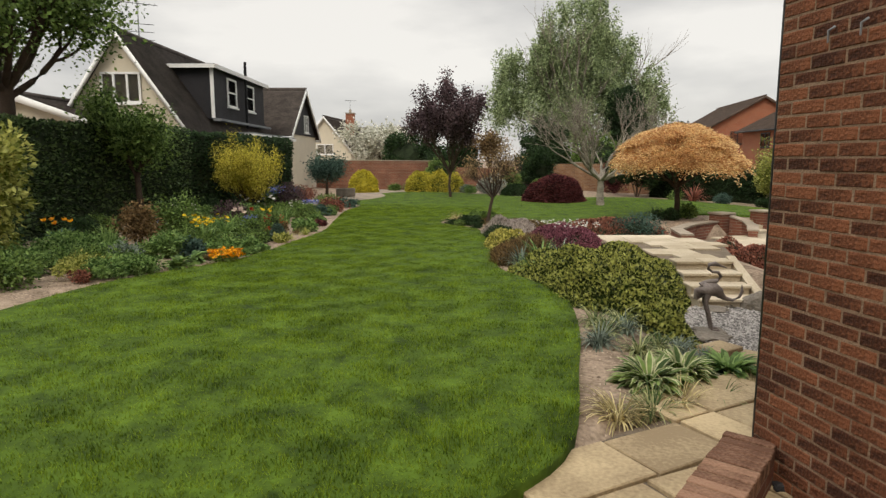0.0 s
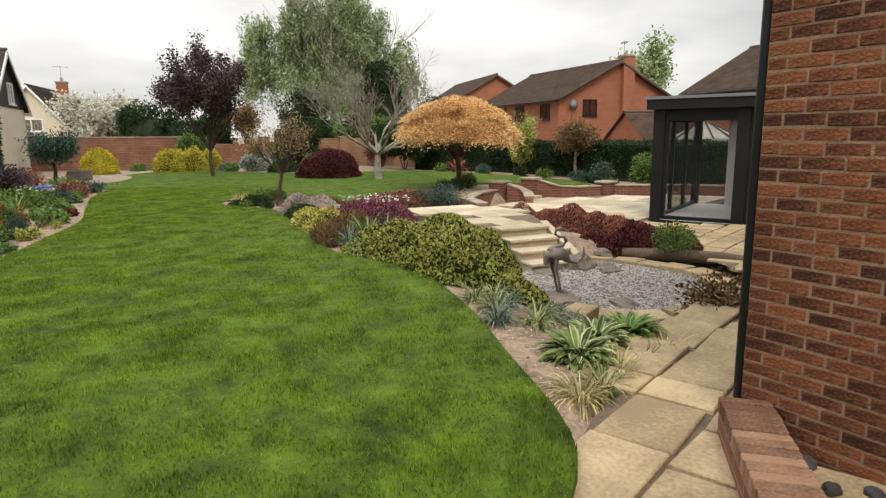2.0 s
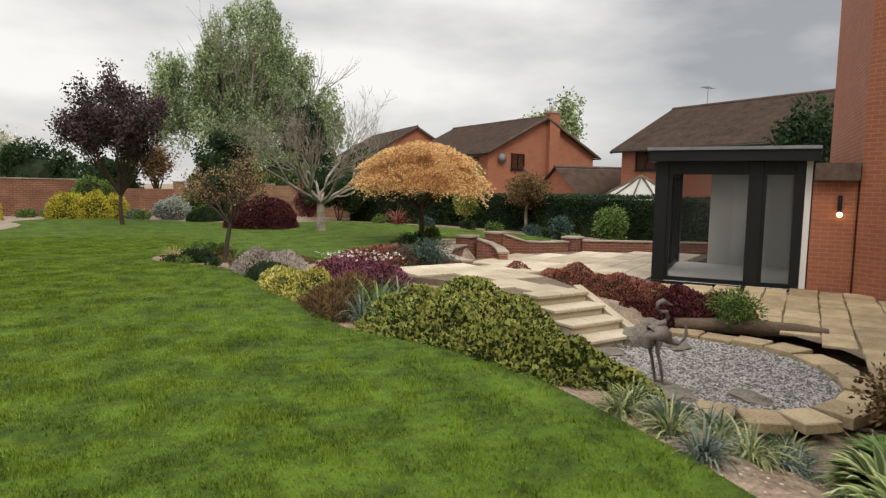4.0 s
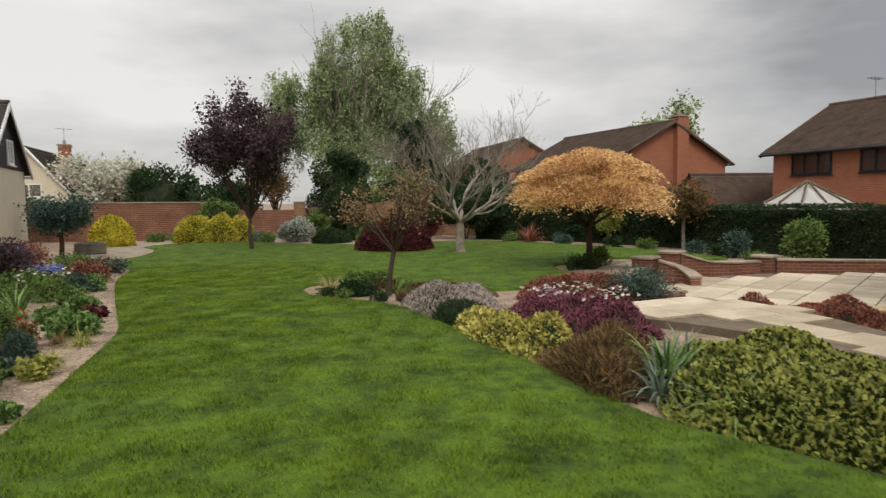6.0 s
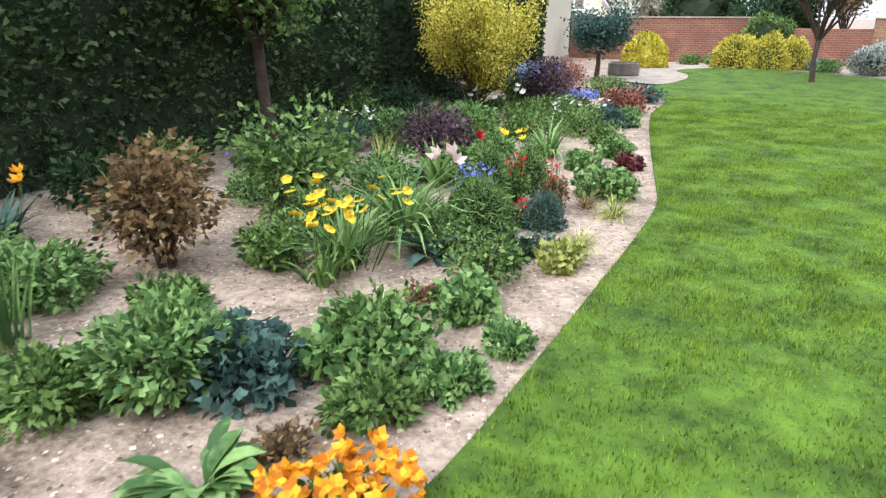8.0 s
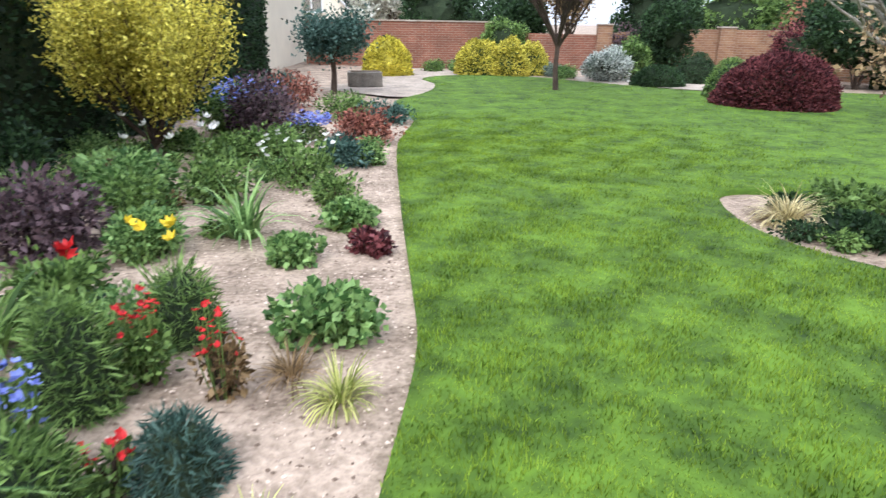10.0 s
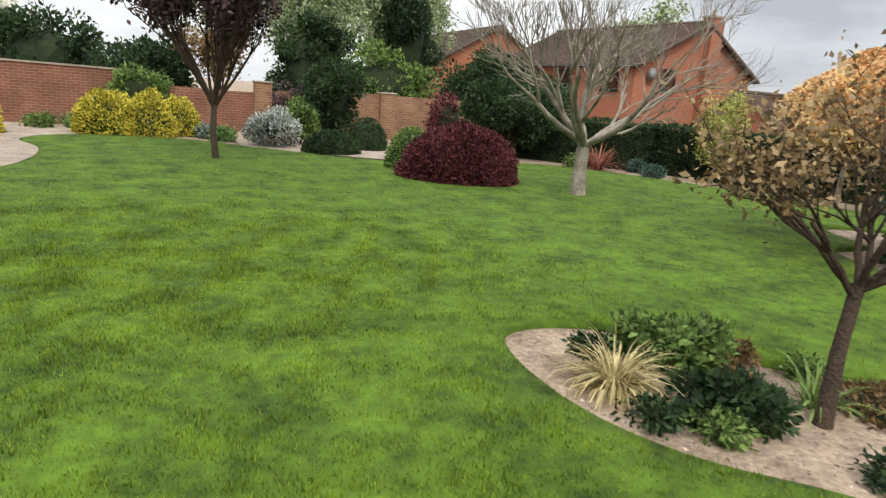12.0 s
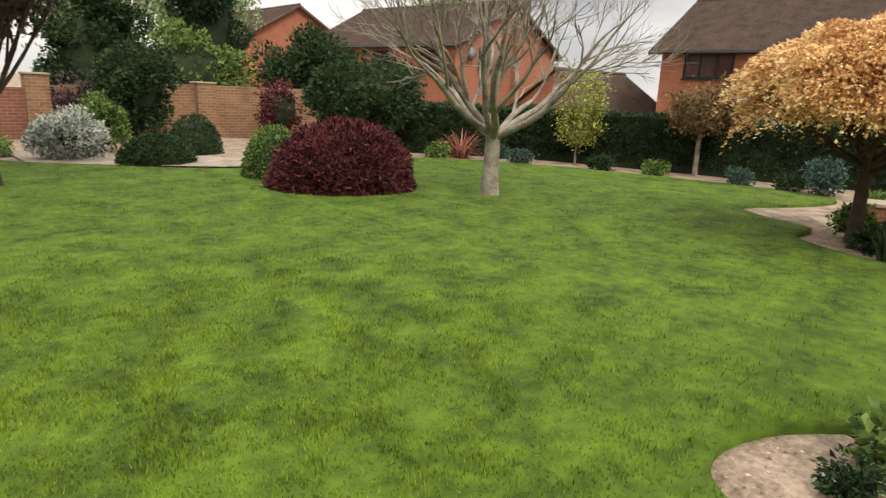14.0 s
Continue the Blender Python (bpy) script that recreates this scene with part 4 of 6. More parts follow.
def gable_house(name, label, x0, y0, z0, length, width, eave, ridge, wall_mat, roof_mat, turn, courses=22, over=0.25, verge=WHITE):
    """Body with two gables; the ridge runs along its own y, the near gable at y = 0, centred on x = 0."""
    h = thing(name, x0, y0, z0, label, "house", turn=turn)
    bm = bmesh.new()
    w = width / 2
    prof = [(-w, 0), (w, 0), (w, eave), (0, ridge), (-w, eave)]
    a = [bm.verts.new((x, 0, z)) for x, z in prof]
    b = [bm.verts.new((x, length, z)) for x, z in prof]
    bm.faces.new(a)
    bm.faces.new(b[::-1])
    for i in range(5):
        bm.faces.new((a[i], b[i], b[(i + 1) % 5], a[(i + 1) % 5]))
    bmesh.ops.recalc_face_normals(bm, faces=bm.faces)
    wall_uv(part("wall", bm, wall_mat, h))
    pile = Pile()
    k = (ridge - eave) / w
    for s in (-1, 1):
        e = (w + over)
        z = eave - over * k + 0.06
        roof_plane(pile, (s * e, -over, z), (s * e, length + over, z), (0, length + over, ridge + 0.06), (0, -over, ridge + 0.06), courses)
    roof = pile.make("roof", roof_mat, h)
    rid = Pile()
    rid.add(*tube([(0, -over, ridge + 0.08), (0, length + over, ridge + 0.08)], [0.1, 0.1], 8))
    rid.make("ridge_tiles", roof_mat, roof)
    for s in (-1, 1):
        vb = Pile()
        e, z = s * (w + over), eave - over * k
        p = [(e, -over - 0.02, z - 0.12), (e, -over - 0.02, z + 0.08), (0, -over - 0.02, ridge + 0.1), (0, -over - 0.02, ridge - 0.12)]
        q = [(x, y + 0.05, zz) for x, y, zz in p]
        vb.add(p + q, [(0, 1, 2, 3), (4, 7, 6, 5), (0, 4, 5, 1), (1, 5, 6, 2), (2, 6, 7, 3), (3, 7, 4, 0)])
        vb.make("barge_board", verge, h)
        g = Pile()
        g.add(*tube([(e + s * 0.06, -over, z - 0.02), (e + s * 0.06, length + over, z - 0.02)], [0.06, 0.06], 8))
        g.make("gutter", BLACK if verge is not WHITE else WHITE, h)
    return h


def chimney(parent, x, y, z0, z1, w=0.6, material=None):
    c = wall_uv(part("chimney", boxed(x - w / 2, y - w / 2, z0, x + w / 2, y + w / 2, z1), material or BW_HOUSE, parent))
    part("chimney_cap", boxed(x - w / 2 - 0.05, y - w / 2 - 0.05, z1 + 0.002, x + w / 2 + 0.05, y + w / 2 + 0.05, z1 + 0.1), COPE, c)
    pile = Pile()
    pile.add(*tube([(x, y, z1 + 0.1), (x, y, z1 + 0.4)], [0.12, 0.1], 10))
    pile.make("chimney_pot", COPE, c, "", True)


def aerial(parent, x, y, z, height=1.3, turn=30.0):
    pile = Pile()
    pile.add(*tube([(x, y, z), (x, y, z + height)], [0.02, 0.016], 6))
    c, s = cos(radians(turn)), sin(radians(turn))
    pile.add(*tube([(x - 0.5 * c, y - 0.5 * s, z + height - 0.1), (x + 0.6 * c, y + 0.6 * s, z + height - 0.1)], [0.012, 0.012], 4))
    for i in range(7):
        u = -0.45 + 0.16 * i
        pile.add(*tube([(x + u * c + 0.22 * s, y + u * s - 0.22 * c, z + height - 0.1), (x + u * c - 0.22 * s, y + u * s + 0.22 * c, z + height - 0.1)], [0.008, 0.008], 4))
    pile.make("aerial", LEAD, parent)


def make_house_west():
    """Cream rendered house with a dark clad dormer looking over the hedge."""
    h = gable_house("dormer_house", "cream rendered house with steep dark roof and clad dormer", -10.03, 19.8, -0.1, 9.7, 3.8, 2.75, 5.5, CREAM, ROOFD, 0, 24)
    d = part("dormer", prism([(1.93, 2.5), (1.93, 8.6), (0.3, 8.6), (0.3, 2.5)], 3.1, 4.85), CLAD, h, "dark clad flat-roofed dormer")
    part("dormer_roof", boxed(0.15, 2.3, 4.853, 2.1, 8.8, 4.95), LEAD, d, "flat felt dormer roof")
    part("fascia", boxed(2.102, 2.3, 4.8, 2.13, 8.8, 4.94), WHITE, d)
    part("side_fascia", boxed(0.3, 2.26, 4.8, 2.1, 2.297, 4.93), WHITE, d)
    part("corner_board", boxed(1.86, 2.44, 3.12, 1.97, 2.497, 4.85), WHITE, d)
    part("flashing", boxed(1.934, 2.4, 3.02, 2.2, 8.7, 3.1), LEAD, d)
    pile = Pile()
    pile.add(*tube([(0.42, 2.47, 4.86), (1.95, 2.47, 2.6)], [0.045, 0.045], 6))
    pile.make("cheek_board", WHITE, d)
    for y in (4.4, 6.6):
        window(h, pose(1.93, y, 3.62, 0, 0, 90), 1.0, 1.05, 1)
        part("casement_bar", boxed(1.95, y - 0.42, 4.12, 2.0, y + 0.42, 4.17), WHITE, h)
    for y in (5.75,):
        pile = Pile()
        pile.add(*tube([(2.06, y, 2.9), (2.06, y, 5.5)], [0.055, 0.055], 8))
        pile.make("soil_pipe", BLACK, h)
    window(h, pose(0, 0, 3.4), 1.25, 0.95, 3)
    part("flat_extension", boxed(1.95, 3.6, 0, 2.9, 9.7, 2.5), CREAM, h, "cream rendered flat-roofed extension")
    part("extension_roof", boxed(1.9, 3.5, 2.502, 3.05, 9.8, 2.62), WHITE, h, "flat roof with a white fascia")
    part("extension_felt", boxed(1.92, 3.52, 2.622, 3.0, 9.75, 2.67), LEAD, h)
    aerial(h, 0.0, 1.4, 5.5, 1.3)
    pile = Pile()
    pile.add(*tube([(-0.15, 1.7, 5.5), (-0.15, 1.7, 6.0)], [0.02, 0.016], 6))
    for i in range(3):
        pile.add(*tube([(-0.5, 1.55, 5.62 + 0.25 * i), (0.3, 1.85, 5.62 + 0.25 * i)], [0.012, 0.012], 4))
    pile.make("aerial_rods", LEAD, h)
    gable_house("side_wing", "low gabled wing of the cream house", -12.2, 18.2, -0.1, 3.0, 4.0, 2.75, 3.45, CREAM, ROOFD, 0, 10)
    g = gable_house("gabled_house", "house with a dark clad gable over the garden", -7.4, 32.9, -0.1, 5.5, 6.2, 2.9, 5.15, CREAM, ROOFD, 90, 18)
    bm = bmesh.new()
    a = [bm.verts.new((x, -0.03, z)) for x, z in ((-3.0, 2.9), (3.0, 2.9), (0, 5.05))]
    b = [bm.verts.new((x, 0.0, z)) for x, z in ((-3.0, 2.9), (3.0, 2.9), (0, 5.05))]
    bm.faces.new(a)
    bm.faces.new(b[::-1])
    for i in range(3):
        bm.faces.new((a[i], b[i], b[(i + 1) % 3], a[(i + 1) % 3]))
    bmesh.ops.recalc_face_normals(bm, faces=bm.faces)
    part("gable_cladding", bm, CLAD, g, "dark stained gable boarding")
    window(g, pose(0.6, -0.03, 3.05), 0.9, 0.9, 2)
    k = gable_house("cream_house", "distant cream house with a dark roof and chimney", -10.5, 55, -0.2, 9, 4.6, 2.6, 5.4, CREAM, ROOFD, -6, 14)
    chimney(k, 1.4, 3.5, 4.0, 5.9, 0.7, BW_HOUSE)
    window(k, pose(0, 0, 2.2), 1.5, 0.9, 2)
    aerial(k, 1.4, 3.5, 6.0, 1.2)
    k2 = gable_house("distant_house", "distant house with a low dark roof", -4.0, 66, -0.2, 14, 7, 2.6, 5.0, CREAM, ROOFD, 70, 12)


def make_houses_east():
    a = gable_house("brick_house", "two-storey red brick house with brown tiled roof", 26.5, 36, -1.6, 11, 9.2, 5.35, 7.7, BW_HOUSE, ROOF, 0, 26, 0.35, ROOF)
    c = wall_uv(part("chimney_breast", boxed(0.2, -0.35, 0, 1.1, -0.003, 7.9), BW_HOUSE, a, "brick chimney breast up the gable"))
    chimney(a, 0.65, 0.05, 7.6, 8.05, 0.7)
    aerial(a, 0.65, 0.3, 8.1, 1.0, 60)
    for x, w in ((-2.2, 1.1),):
        window(a, pose(x, 0, 4.2), w, 1.05, 2, BLACK)
    for y in (1.6, 5.0, 7.6):
        window(a, pose(-4.6, y, 4.0, 0, 0, -90), 1.2, 1.0, 2, BLACK)
    bm = bmesh.new()
    bmesh.ops.create_cone(bm, cap_ends=True, segments=18, radius1=0.33, radius2=0.05, depth=0.1)
    bmesh.ops.rotate(bm, verts=bm.verts, matrix=Matrix.Rotation(radians(90), 3, "X"))
    bmesh.ops.translate(bm, verts=bm.verts, vec=(-3.6, -0.25, 4.9))
    part("satellite_dish", bm, LEAD, a, "grey satellite dish", True)
    b = gable_house("brick_house", "two-storey red brick house with a long brown roof", 28.4, 26.8, -1.6, 17, 8.8, 5.2, 7.5, BW_HOUSE, ROOF, 180, 28, 0.4, ROOF)
    for y, w in ((1.9, 1.9), (5.0, 1.9), (10.0, 2.0)):
        window(b, pose(4.4, y, 4.0, 0, 0, 90), w, 1.0, 3, BLACK)
    aerial(b, 0, 1.8, 7.5, 1.1, 10)
    k = thing("conservatory", 21.2, 23.0, -1.6, "white conservatory with a faceted glass roof", "conservatory")
    n = 12
    rim = [(1.5 * cos(2 * pi * i / n), 1.5 * sin(2 * pi * i / n)) for i in range(n)]
    part("base", prism(rim, 0, 2.75), WHITE, k)
    for i in range(n):
        a0, a1 = rim[i], rim[(i + 1) % n]
        bm = bmesh.new()
        bm.faces.new([bm.verts.new(p) for p in ((a0[0] * 1.05, a0[1] * 1.05, 2.78), (a1[0] * 1.05, a1[1] * 1.05, 2.78), (0, 0, 3.62))])
        bmesh.ops.solidify(bm, geom=bm.faces, thickness=0.03)
        part("roof_panel", bm, PLASTER, k)
        pl = Pile()
        pl.add(*tube([(a0[0] * 1.05, a0[1] * 1.05, 2.82), (0, 0, 3.68)], [0.04, 0.04], 6))
        pl.make("roof_rib", TIMBER, k)
    d = gable_house("brick_house", "far red brick house half hidden by trees", 27.3, 55, -1.6, 14, 9, 5.9, 8.5, BW_HOUSE, ROOF, -8, 18, 0.3, ROOF)
    window(d, pose(-2, 0, 4.5), 1.2, 1.1, 2, BLACK)
    e = gable_house("low_outbuilding", "low brick outbuilding with a tiled roof", 28.5, 30.5, -1.6, 5, 5, 2.6, 4.2, BW_HOUSE, ROOF, 80, 12, 0.2, ROOF)


make_house_west()
make_houses_east()


# ---------------------------------------------------------------- planting
def gz(x, y):
    return float(level(x, y))


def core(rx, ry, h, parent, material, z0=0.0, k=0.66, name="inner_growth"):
    """A solid filler put inside a bush, closing the view between its leaves."""
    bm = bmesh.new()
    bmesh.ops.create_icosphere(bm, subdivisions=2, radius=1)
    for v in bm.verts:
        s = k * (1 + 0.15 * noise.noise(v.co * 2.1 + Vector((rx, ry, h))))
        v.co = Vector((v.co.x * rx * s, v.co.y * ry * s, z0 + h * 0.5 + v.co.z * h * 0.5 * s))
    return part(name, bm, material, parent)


def shrub(name, label, x, y, rx, ry, h, leaf, n, size, seed, z0=0.0, slim=0.55, clumps=40, csize=0.25, shell=0.6, dense=None, group="", category="shrub", jitter=0.7, stems=5, z=None):
    rng = np.random.default_rng(seed)
    t = thing(name, x, y, gz(x, y) if z is None else z, label, category, group)
    hz = (h - z0) / 2
    p, d = lumpy(rng, n, rx - csize * 0.5, ry - csize * 0.5, hz - csize * 0.4, clumps, csize, -1, shell)
    p[:, 2] = np.maximum(p[:, 2] + z0 + hz, 0.01)
    leaves(rng, p, d, size, slim, jitter, "foliage", leaf, t)
    pile = Pile()
    for i in range(stems):
        a = 2 * pi * i / stems + rng.uniform(0, 1)
        r = rng.uniform(0.2, 0.6)
        pile.add(*tube([(0.04 * cos(a), 0.04 * sin(a), -0.05), (rx * r * 0.5 * cos(a), ry * r * 0.5 * sin(a), h * 0.4), (rx * r * cos(a), ry * r * sin(a), h * 0.8)], [0.012 + 0.008 * h, 0.01 + 0.004 * h, 0.004], 5))
    pile.make("stem_tuft", BARKD, t, "", True)
    # Dark filler stands for the shade deep inside the shrub.
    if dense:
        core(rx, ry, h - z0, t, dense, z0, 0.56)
    return t


def dome(name, label, x, y, rx, ry, h, leaf, n, size, seed, dense, slim=0.5, rough=0.12, group="", z=None):
    """A clipped, close-leaved mound."""
    rng = np.random.default_rng(seed)
    t = thing(name, x, y, gz(x, y) if z is None else z, label, "shrub", group)
    d = unit(rng.normal(0, 1, (n, 3)))
    d[:, 2] = np.abs(d[:, 2]) * 1.0 - 0.12 * (rng.uniform(0, 1, n) < 0.35)
    k = 1 + rough * np.array([noise.noise(Vector(v) * 2.6 + Vector((seed, 0, 0))) for v in d]) - 0.12 * rng.uniform(0, 1, n) ** 2
    p = d * np.array([rx, ry, h]) * k[:, None]
    p[:, 2] = np.maximum(p[:, 2], 0.01)
    leaves(rng, p, d, size, slim, 0.75, "foliage", leaf, t)
    # Solid filler under the leaves; the dark ones stand for inner shade.
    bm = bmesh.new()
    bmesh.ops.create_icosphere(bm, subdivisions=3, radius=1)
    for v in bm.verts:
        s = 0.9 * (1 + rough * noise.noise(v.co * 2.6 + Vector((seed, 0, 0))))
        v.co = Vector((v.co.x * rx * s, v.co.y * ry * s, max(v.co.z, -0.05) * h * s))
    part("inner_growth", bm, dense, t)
    return t


def strap(name, label, x, y, n, length, width, spread, droop, leaf, seed, group="", z=None):
    """A tuft of strap leaves or grass."""
    rng = np.random.default_rng(seed)
    t = thing(name, x, y, gz(x, y) if z is None else z, label, "plant", group)
    v, f = blades(rng, n, length, width, spread, droop, base=0.05 + length * 0.12)
    fast("leaf_tuft", v, f, leaf, t)
    return t


def herb(name, label, x, y, r, h, leaf, n, size, seed, slim=0.6, group="", z=None, clumps=22, stem=None):
    """A low leafy border plant."""
    return shrub(name, label, x, y, r, r, h, leaf, int(n * 1.7), size * 0.76, seed, 0.0, slim, clumps, min(r, h) * 0.45, 0.3, None, group, "plant", 0.6, 4, z)


def flowers(t, n, r, z0, z1, radius, material, seed, count=5, stalks=None, name="bloom", cup=0.5):
    """Blooms over a plant, each on a stalk where there is one."""
    rng = np.random.default_rng(seed)
    a, q = rng.uniform(0, 2 * pi, n), np.sqrt(rng.uniform(0, 1, n)) * r
    p = np.stack([q * np.cos(a), q * np.sin(a), rng.uniform(z0, z1, n)], 1)
    if stalks:
        pile = Pile()
        for c in p:
            pile.add(*tube([(c[0] * 0.5, c[1] * 0.5, 0), (c[0] * 0.85, c[1] * 0.85, c[2] * 0.6), c], [0.004, 0.0035, 0.003], 4))
        pile.make("stalk_tuft", stalks, t)
    if n <= 26:
        for q in p:
            petals(rng, q[None], radius, material, t, "bloom", count, cup)
    else:
        petals(rng, p, radius, material, t, name, count, cup)["kind"] = "stuff"


def broad(name, label, x, y, n, length, width, leaf, seed, group="", spread=1.0, z=None, margin=None):
    """A clump of broad arching leaves, such as a hosta's."""
    rng = np.random.default_rng(seed)
    t = thing(name, x, y, gz(x, y) if z is None else z, label, "plant", group)
    ang, el = rng.uniform(0, 2 * pi, n), rng.uniform(0.15, 1.25, n) * spread
    ln, wd = length * rng.uniform(0.7, 1.15, n), width * rng.uniform(0.75, 1.2, n)
    out = np.stack([np.cos(ang), np.sin(ang), 0 * ang], 1)
    side = np.stack([-np.sin(ang), np.cos(ang), 0 * ang], 1)
    rows, pos, th = [], out * (0.05 * rng.uniform(0, 1, n))[:, None], el.copy()
    prof, across = (0.1, 0.12, 0.75, 1.0, 0.72, 0.02), (-1, -0.62, 0, 0.62, 1)
    for w in prof:
        ww = (wd * w * 0.5)[:, None]
        rows.append(np.stack([pos + side * ww * c + np.array([0, 0, 1]) * ww * 0.35 * abs(c) for c in across], 1))
        pos = pos + (ln / 5)[:, None] * (out * np.sin(th)[:, None] + np.array([0, 0, 1.0]) * np.cos(th)[:, None])
        th = np.minimum(th + 0.28, 2.3)
    v = np.stack(rows, 1).reshape(-1, 3)
    def strips(which):
        return np.concatenate([np.array([5 * i + k, 5 * i + k + 1, 5 * i + k + 6, 5 * i + k + 5])[None] + 30 * np.arange(n)[:, None] for i in range(5) for k in which])
    if margin:
        fast("leaf_tuft", v, strips((1, 2)), leaf, t)
        fast("leaf_margin", v, strips((0, 3)), margin, t, "cream leaf margins")
    else:
        fast("leaf_tuft", v, strips((0, 1, 2, 3)), leaf, t)
    return t


def carpet(name, label, outline, height, leaf, n, size, seed, slim=0.8, category="ground cover", wobble=0.12, base=None, dense=None):
    """Leaves over a low bank: highest in the middle, falling to the ground at its edge."""
    rng = np.random.default_rng(seed)
    o = np.asarray(outline, float)
    lo, hi = o.min(0), o.max(0)
    p = rng.uniform(lo, hi, (n * 3, 2))
    p = p[inside(p, outline)][:n]
    a, b = o, np.roll(o, -1, 0)
    ab = b - a
    def edge(q):
        u = np.clip(((q[:, None] - a) * ab).sum(-1) / (ab ** 2).sum(-1), 0, 1)
        return np.sqrt(((q[:, None] - a - u[..., None] * ab) ** 2).sum(-1)).min(1)
    def top(q):
        e = edge(q)
        g = level(q[:, 0], q[:, 1]) if base is None else np.full(len(q), base)
        lump = np.array([noise.noise((x * 2.3, y * 2.3, seed)) for x, y in q])
        return g + height * (1 - np.exp(-e / 0.22)) * (1 + wobble * 2 * lump)
    c = o.mean(0)
    t = thing(name, c[0], c[1], gz(*c) if base is None else base, label, category)
    org = np.array([c[0], c[1], t.location.z])
    z = top(p)
    pts = np.stack([p[:, 0], p[:, 1], z - rng.uniform(0, 0.35, n if len(p) == n else len(p)) ** 2 * height], 1) - org
    up = np.tile((0, 0, 1.0), (len(p), 1))
    e0 = p - c
    up[:, :2] += unit(e0) * 0.5
    leaves(rng, pts, up, size, slim, 0.7, "foliage", leaf, t)
    # Dark sheet under the leaves paints in the shade between them.
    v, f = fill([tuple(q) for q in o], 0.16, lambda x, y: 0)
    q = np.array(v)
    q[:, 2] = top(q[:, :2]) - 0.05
    fast("inner_growth", q - org, f, dense or INNER_SHADE, t, "", True)
    return t


def hedge(name, label, line, height, thick, leaf, n, size, seed, dense):
    """A clipped hedge along a plan line: a solid filler, painted dark as inner shade, with leaves over every side."""
    rng = np.random.default_rng(seed)
    p = np.asarray(line, float)
    # Core wall coloured near-black to stand for shade behind the leaves.
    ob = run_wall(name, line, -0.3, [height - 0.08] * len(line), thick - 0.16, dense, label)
    ob["category"] = "hedge"
    seg = p[1:] - p[:-1]
    ln = np.linalg.norm(seg, axis=1)
    k = rng.choice(len(seg), n, p=ln / ln.sum())
    u = rng.uniform(0, 1, n)
    d = seg[k] / ln[k][:, None]
    o = np.stack([-d[:, 1], d[:, 0]], 1)
    c = p[:-1][k] + seg[k] * u[:, None]
    face = rng.uniform(0, 1, n)
    side = np.where(face < 0.42, 1.0, -1.0)
    on_top = face > 0.84
    z = np.where(on_top, height, rng.uniform(-0.05, height, n))
    off = np.where(on_top, rng.uniform(-1, 1, n), side) * thick / 2
    lump = np.array([noise.noise((c[i, 0] * 1.4, c[i, 1] * 1.4, z[i] * 1.4)) for i in range(n)]) * 0.09 - rng.uniform(0, 0.1, n)
    off = off + np.where(on_top, 0, side) * lump
    z = z + np.where(on_top, lump + 0.02, 0)
    pts = np.stack([c[:, 0] + o[:, 0] * off, c[:, 1] + o[:, 1] * off, z], 1)
    f = np.where(on_top[:, None], np.array([0, 0, 1.0]), np.concatenate([o * side[:, None], np.full((n, 1), 0.15)], 1))
    leaves(rng, pts, f, size, 0.6, 0.6, "foliage", leaf, ob)
    return ob


def tree(name, label, x, y, trunk_h, trunk_r, seed, bark, limbs, length, depth, lean=(0, 0), spread=0.75, up=0.3, rise=0.7, kids=(2, 4), shrink=0.7, bend=0.3, z=None):
    """Trunk and limbs; gives the thing, its random numbers and the twigs' ends."""
    rng = np.random.default_rng(seed)
    t = thing(name, x, y, gz(x, y) if z is None else z, label, "tree")
    pile, tips = Pile(), []
    top = np.array([lean[0], lean[1], trunk_h])
    mid = top * 0.5 + np.array([rng.normal(0, 0.03), rng.normal(0, 0.03), 0])
    part_t = Pile()
    part_t.add(*tube([(0, 0, -0.15), (0, 0, 0.03), mid, top], [trunk_r * 1.7, trunk_r * 1.15, trunk_r * 0.95, trunk_r * 0.85], 10))
    part_t.make("trunk", bark, t, "", True)
    for i in range(limbs):
        a = 2 * pi * (i + rng.uniform(-0.25, 0.25)) / limbs
        w = unit(np.array([cos(a), sin(a), rise * rng.uniform(0.7, 1.4)]))
        grow(rng, pile, top - np.array([0, 0, rng.uniform(0, 0.12) * trunk_h]), w, length * rng.uniform(0.8, 1.15), trunk_r * 0.5, depth, tips, kids, bend, up, shrink, 5, 6, spread)
    pile.make("branchwork", bark, t, "", True)
    return t, rng, np.array(tips)


def crown_on(t, rng, tips, n, scatter, size, leaf, slim=0.6, hang=0.0, jitter=1.0):
    """Leaves in clumps round the twigs' ends."""
    k = rng.integers(0, len(tips), n)
    p = tips[k] + rng.normal(0, scatter, (n, 3))
    p[:, 2] -= rng.uniform(0, 1, n) * hang
    d = rng.normal(0, 0.5, (n, 3)) + np.array([0, 0, -0.5 if hang else 0.2])
    leaves(rng, p, d, size, slim, jitter, "crown", leaf, t)


# ---- trees
bare, rng, tips = tree("bare_tree", "leafless pale-barked tree with a wide spreading crown", 5.4, 21.9, 0.95, 0.125, 4, BARK, 9, 1.5, 5, (0.0, 0.0), 0.55, 0.2, 0.6, (2, 5), 0.73, 0.4, -0.03)

plum, rng, tips = tree("purple_plum", "purple-leaved plum tree with upright limbs", 0.2, 26.05, 1.05, 0.06, 15, BARKD, 13, 1.6, 3, (-0.02, 0), 0.4, 0.5, 1.5, (2, 5), 0.7, 0.3, 0.0)
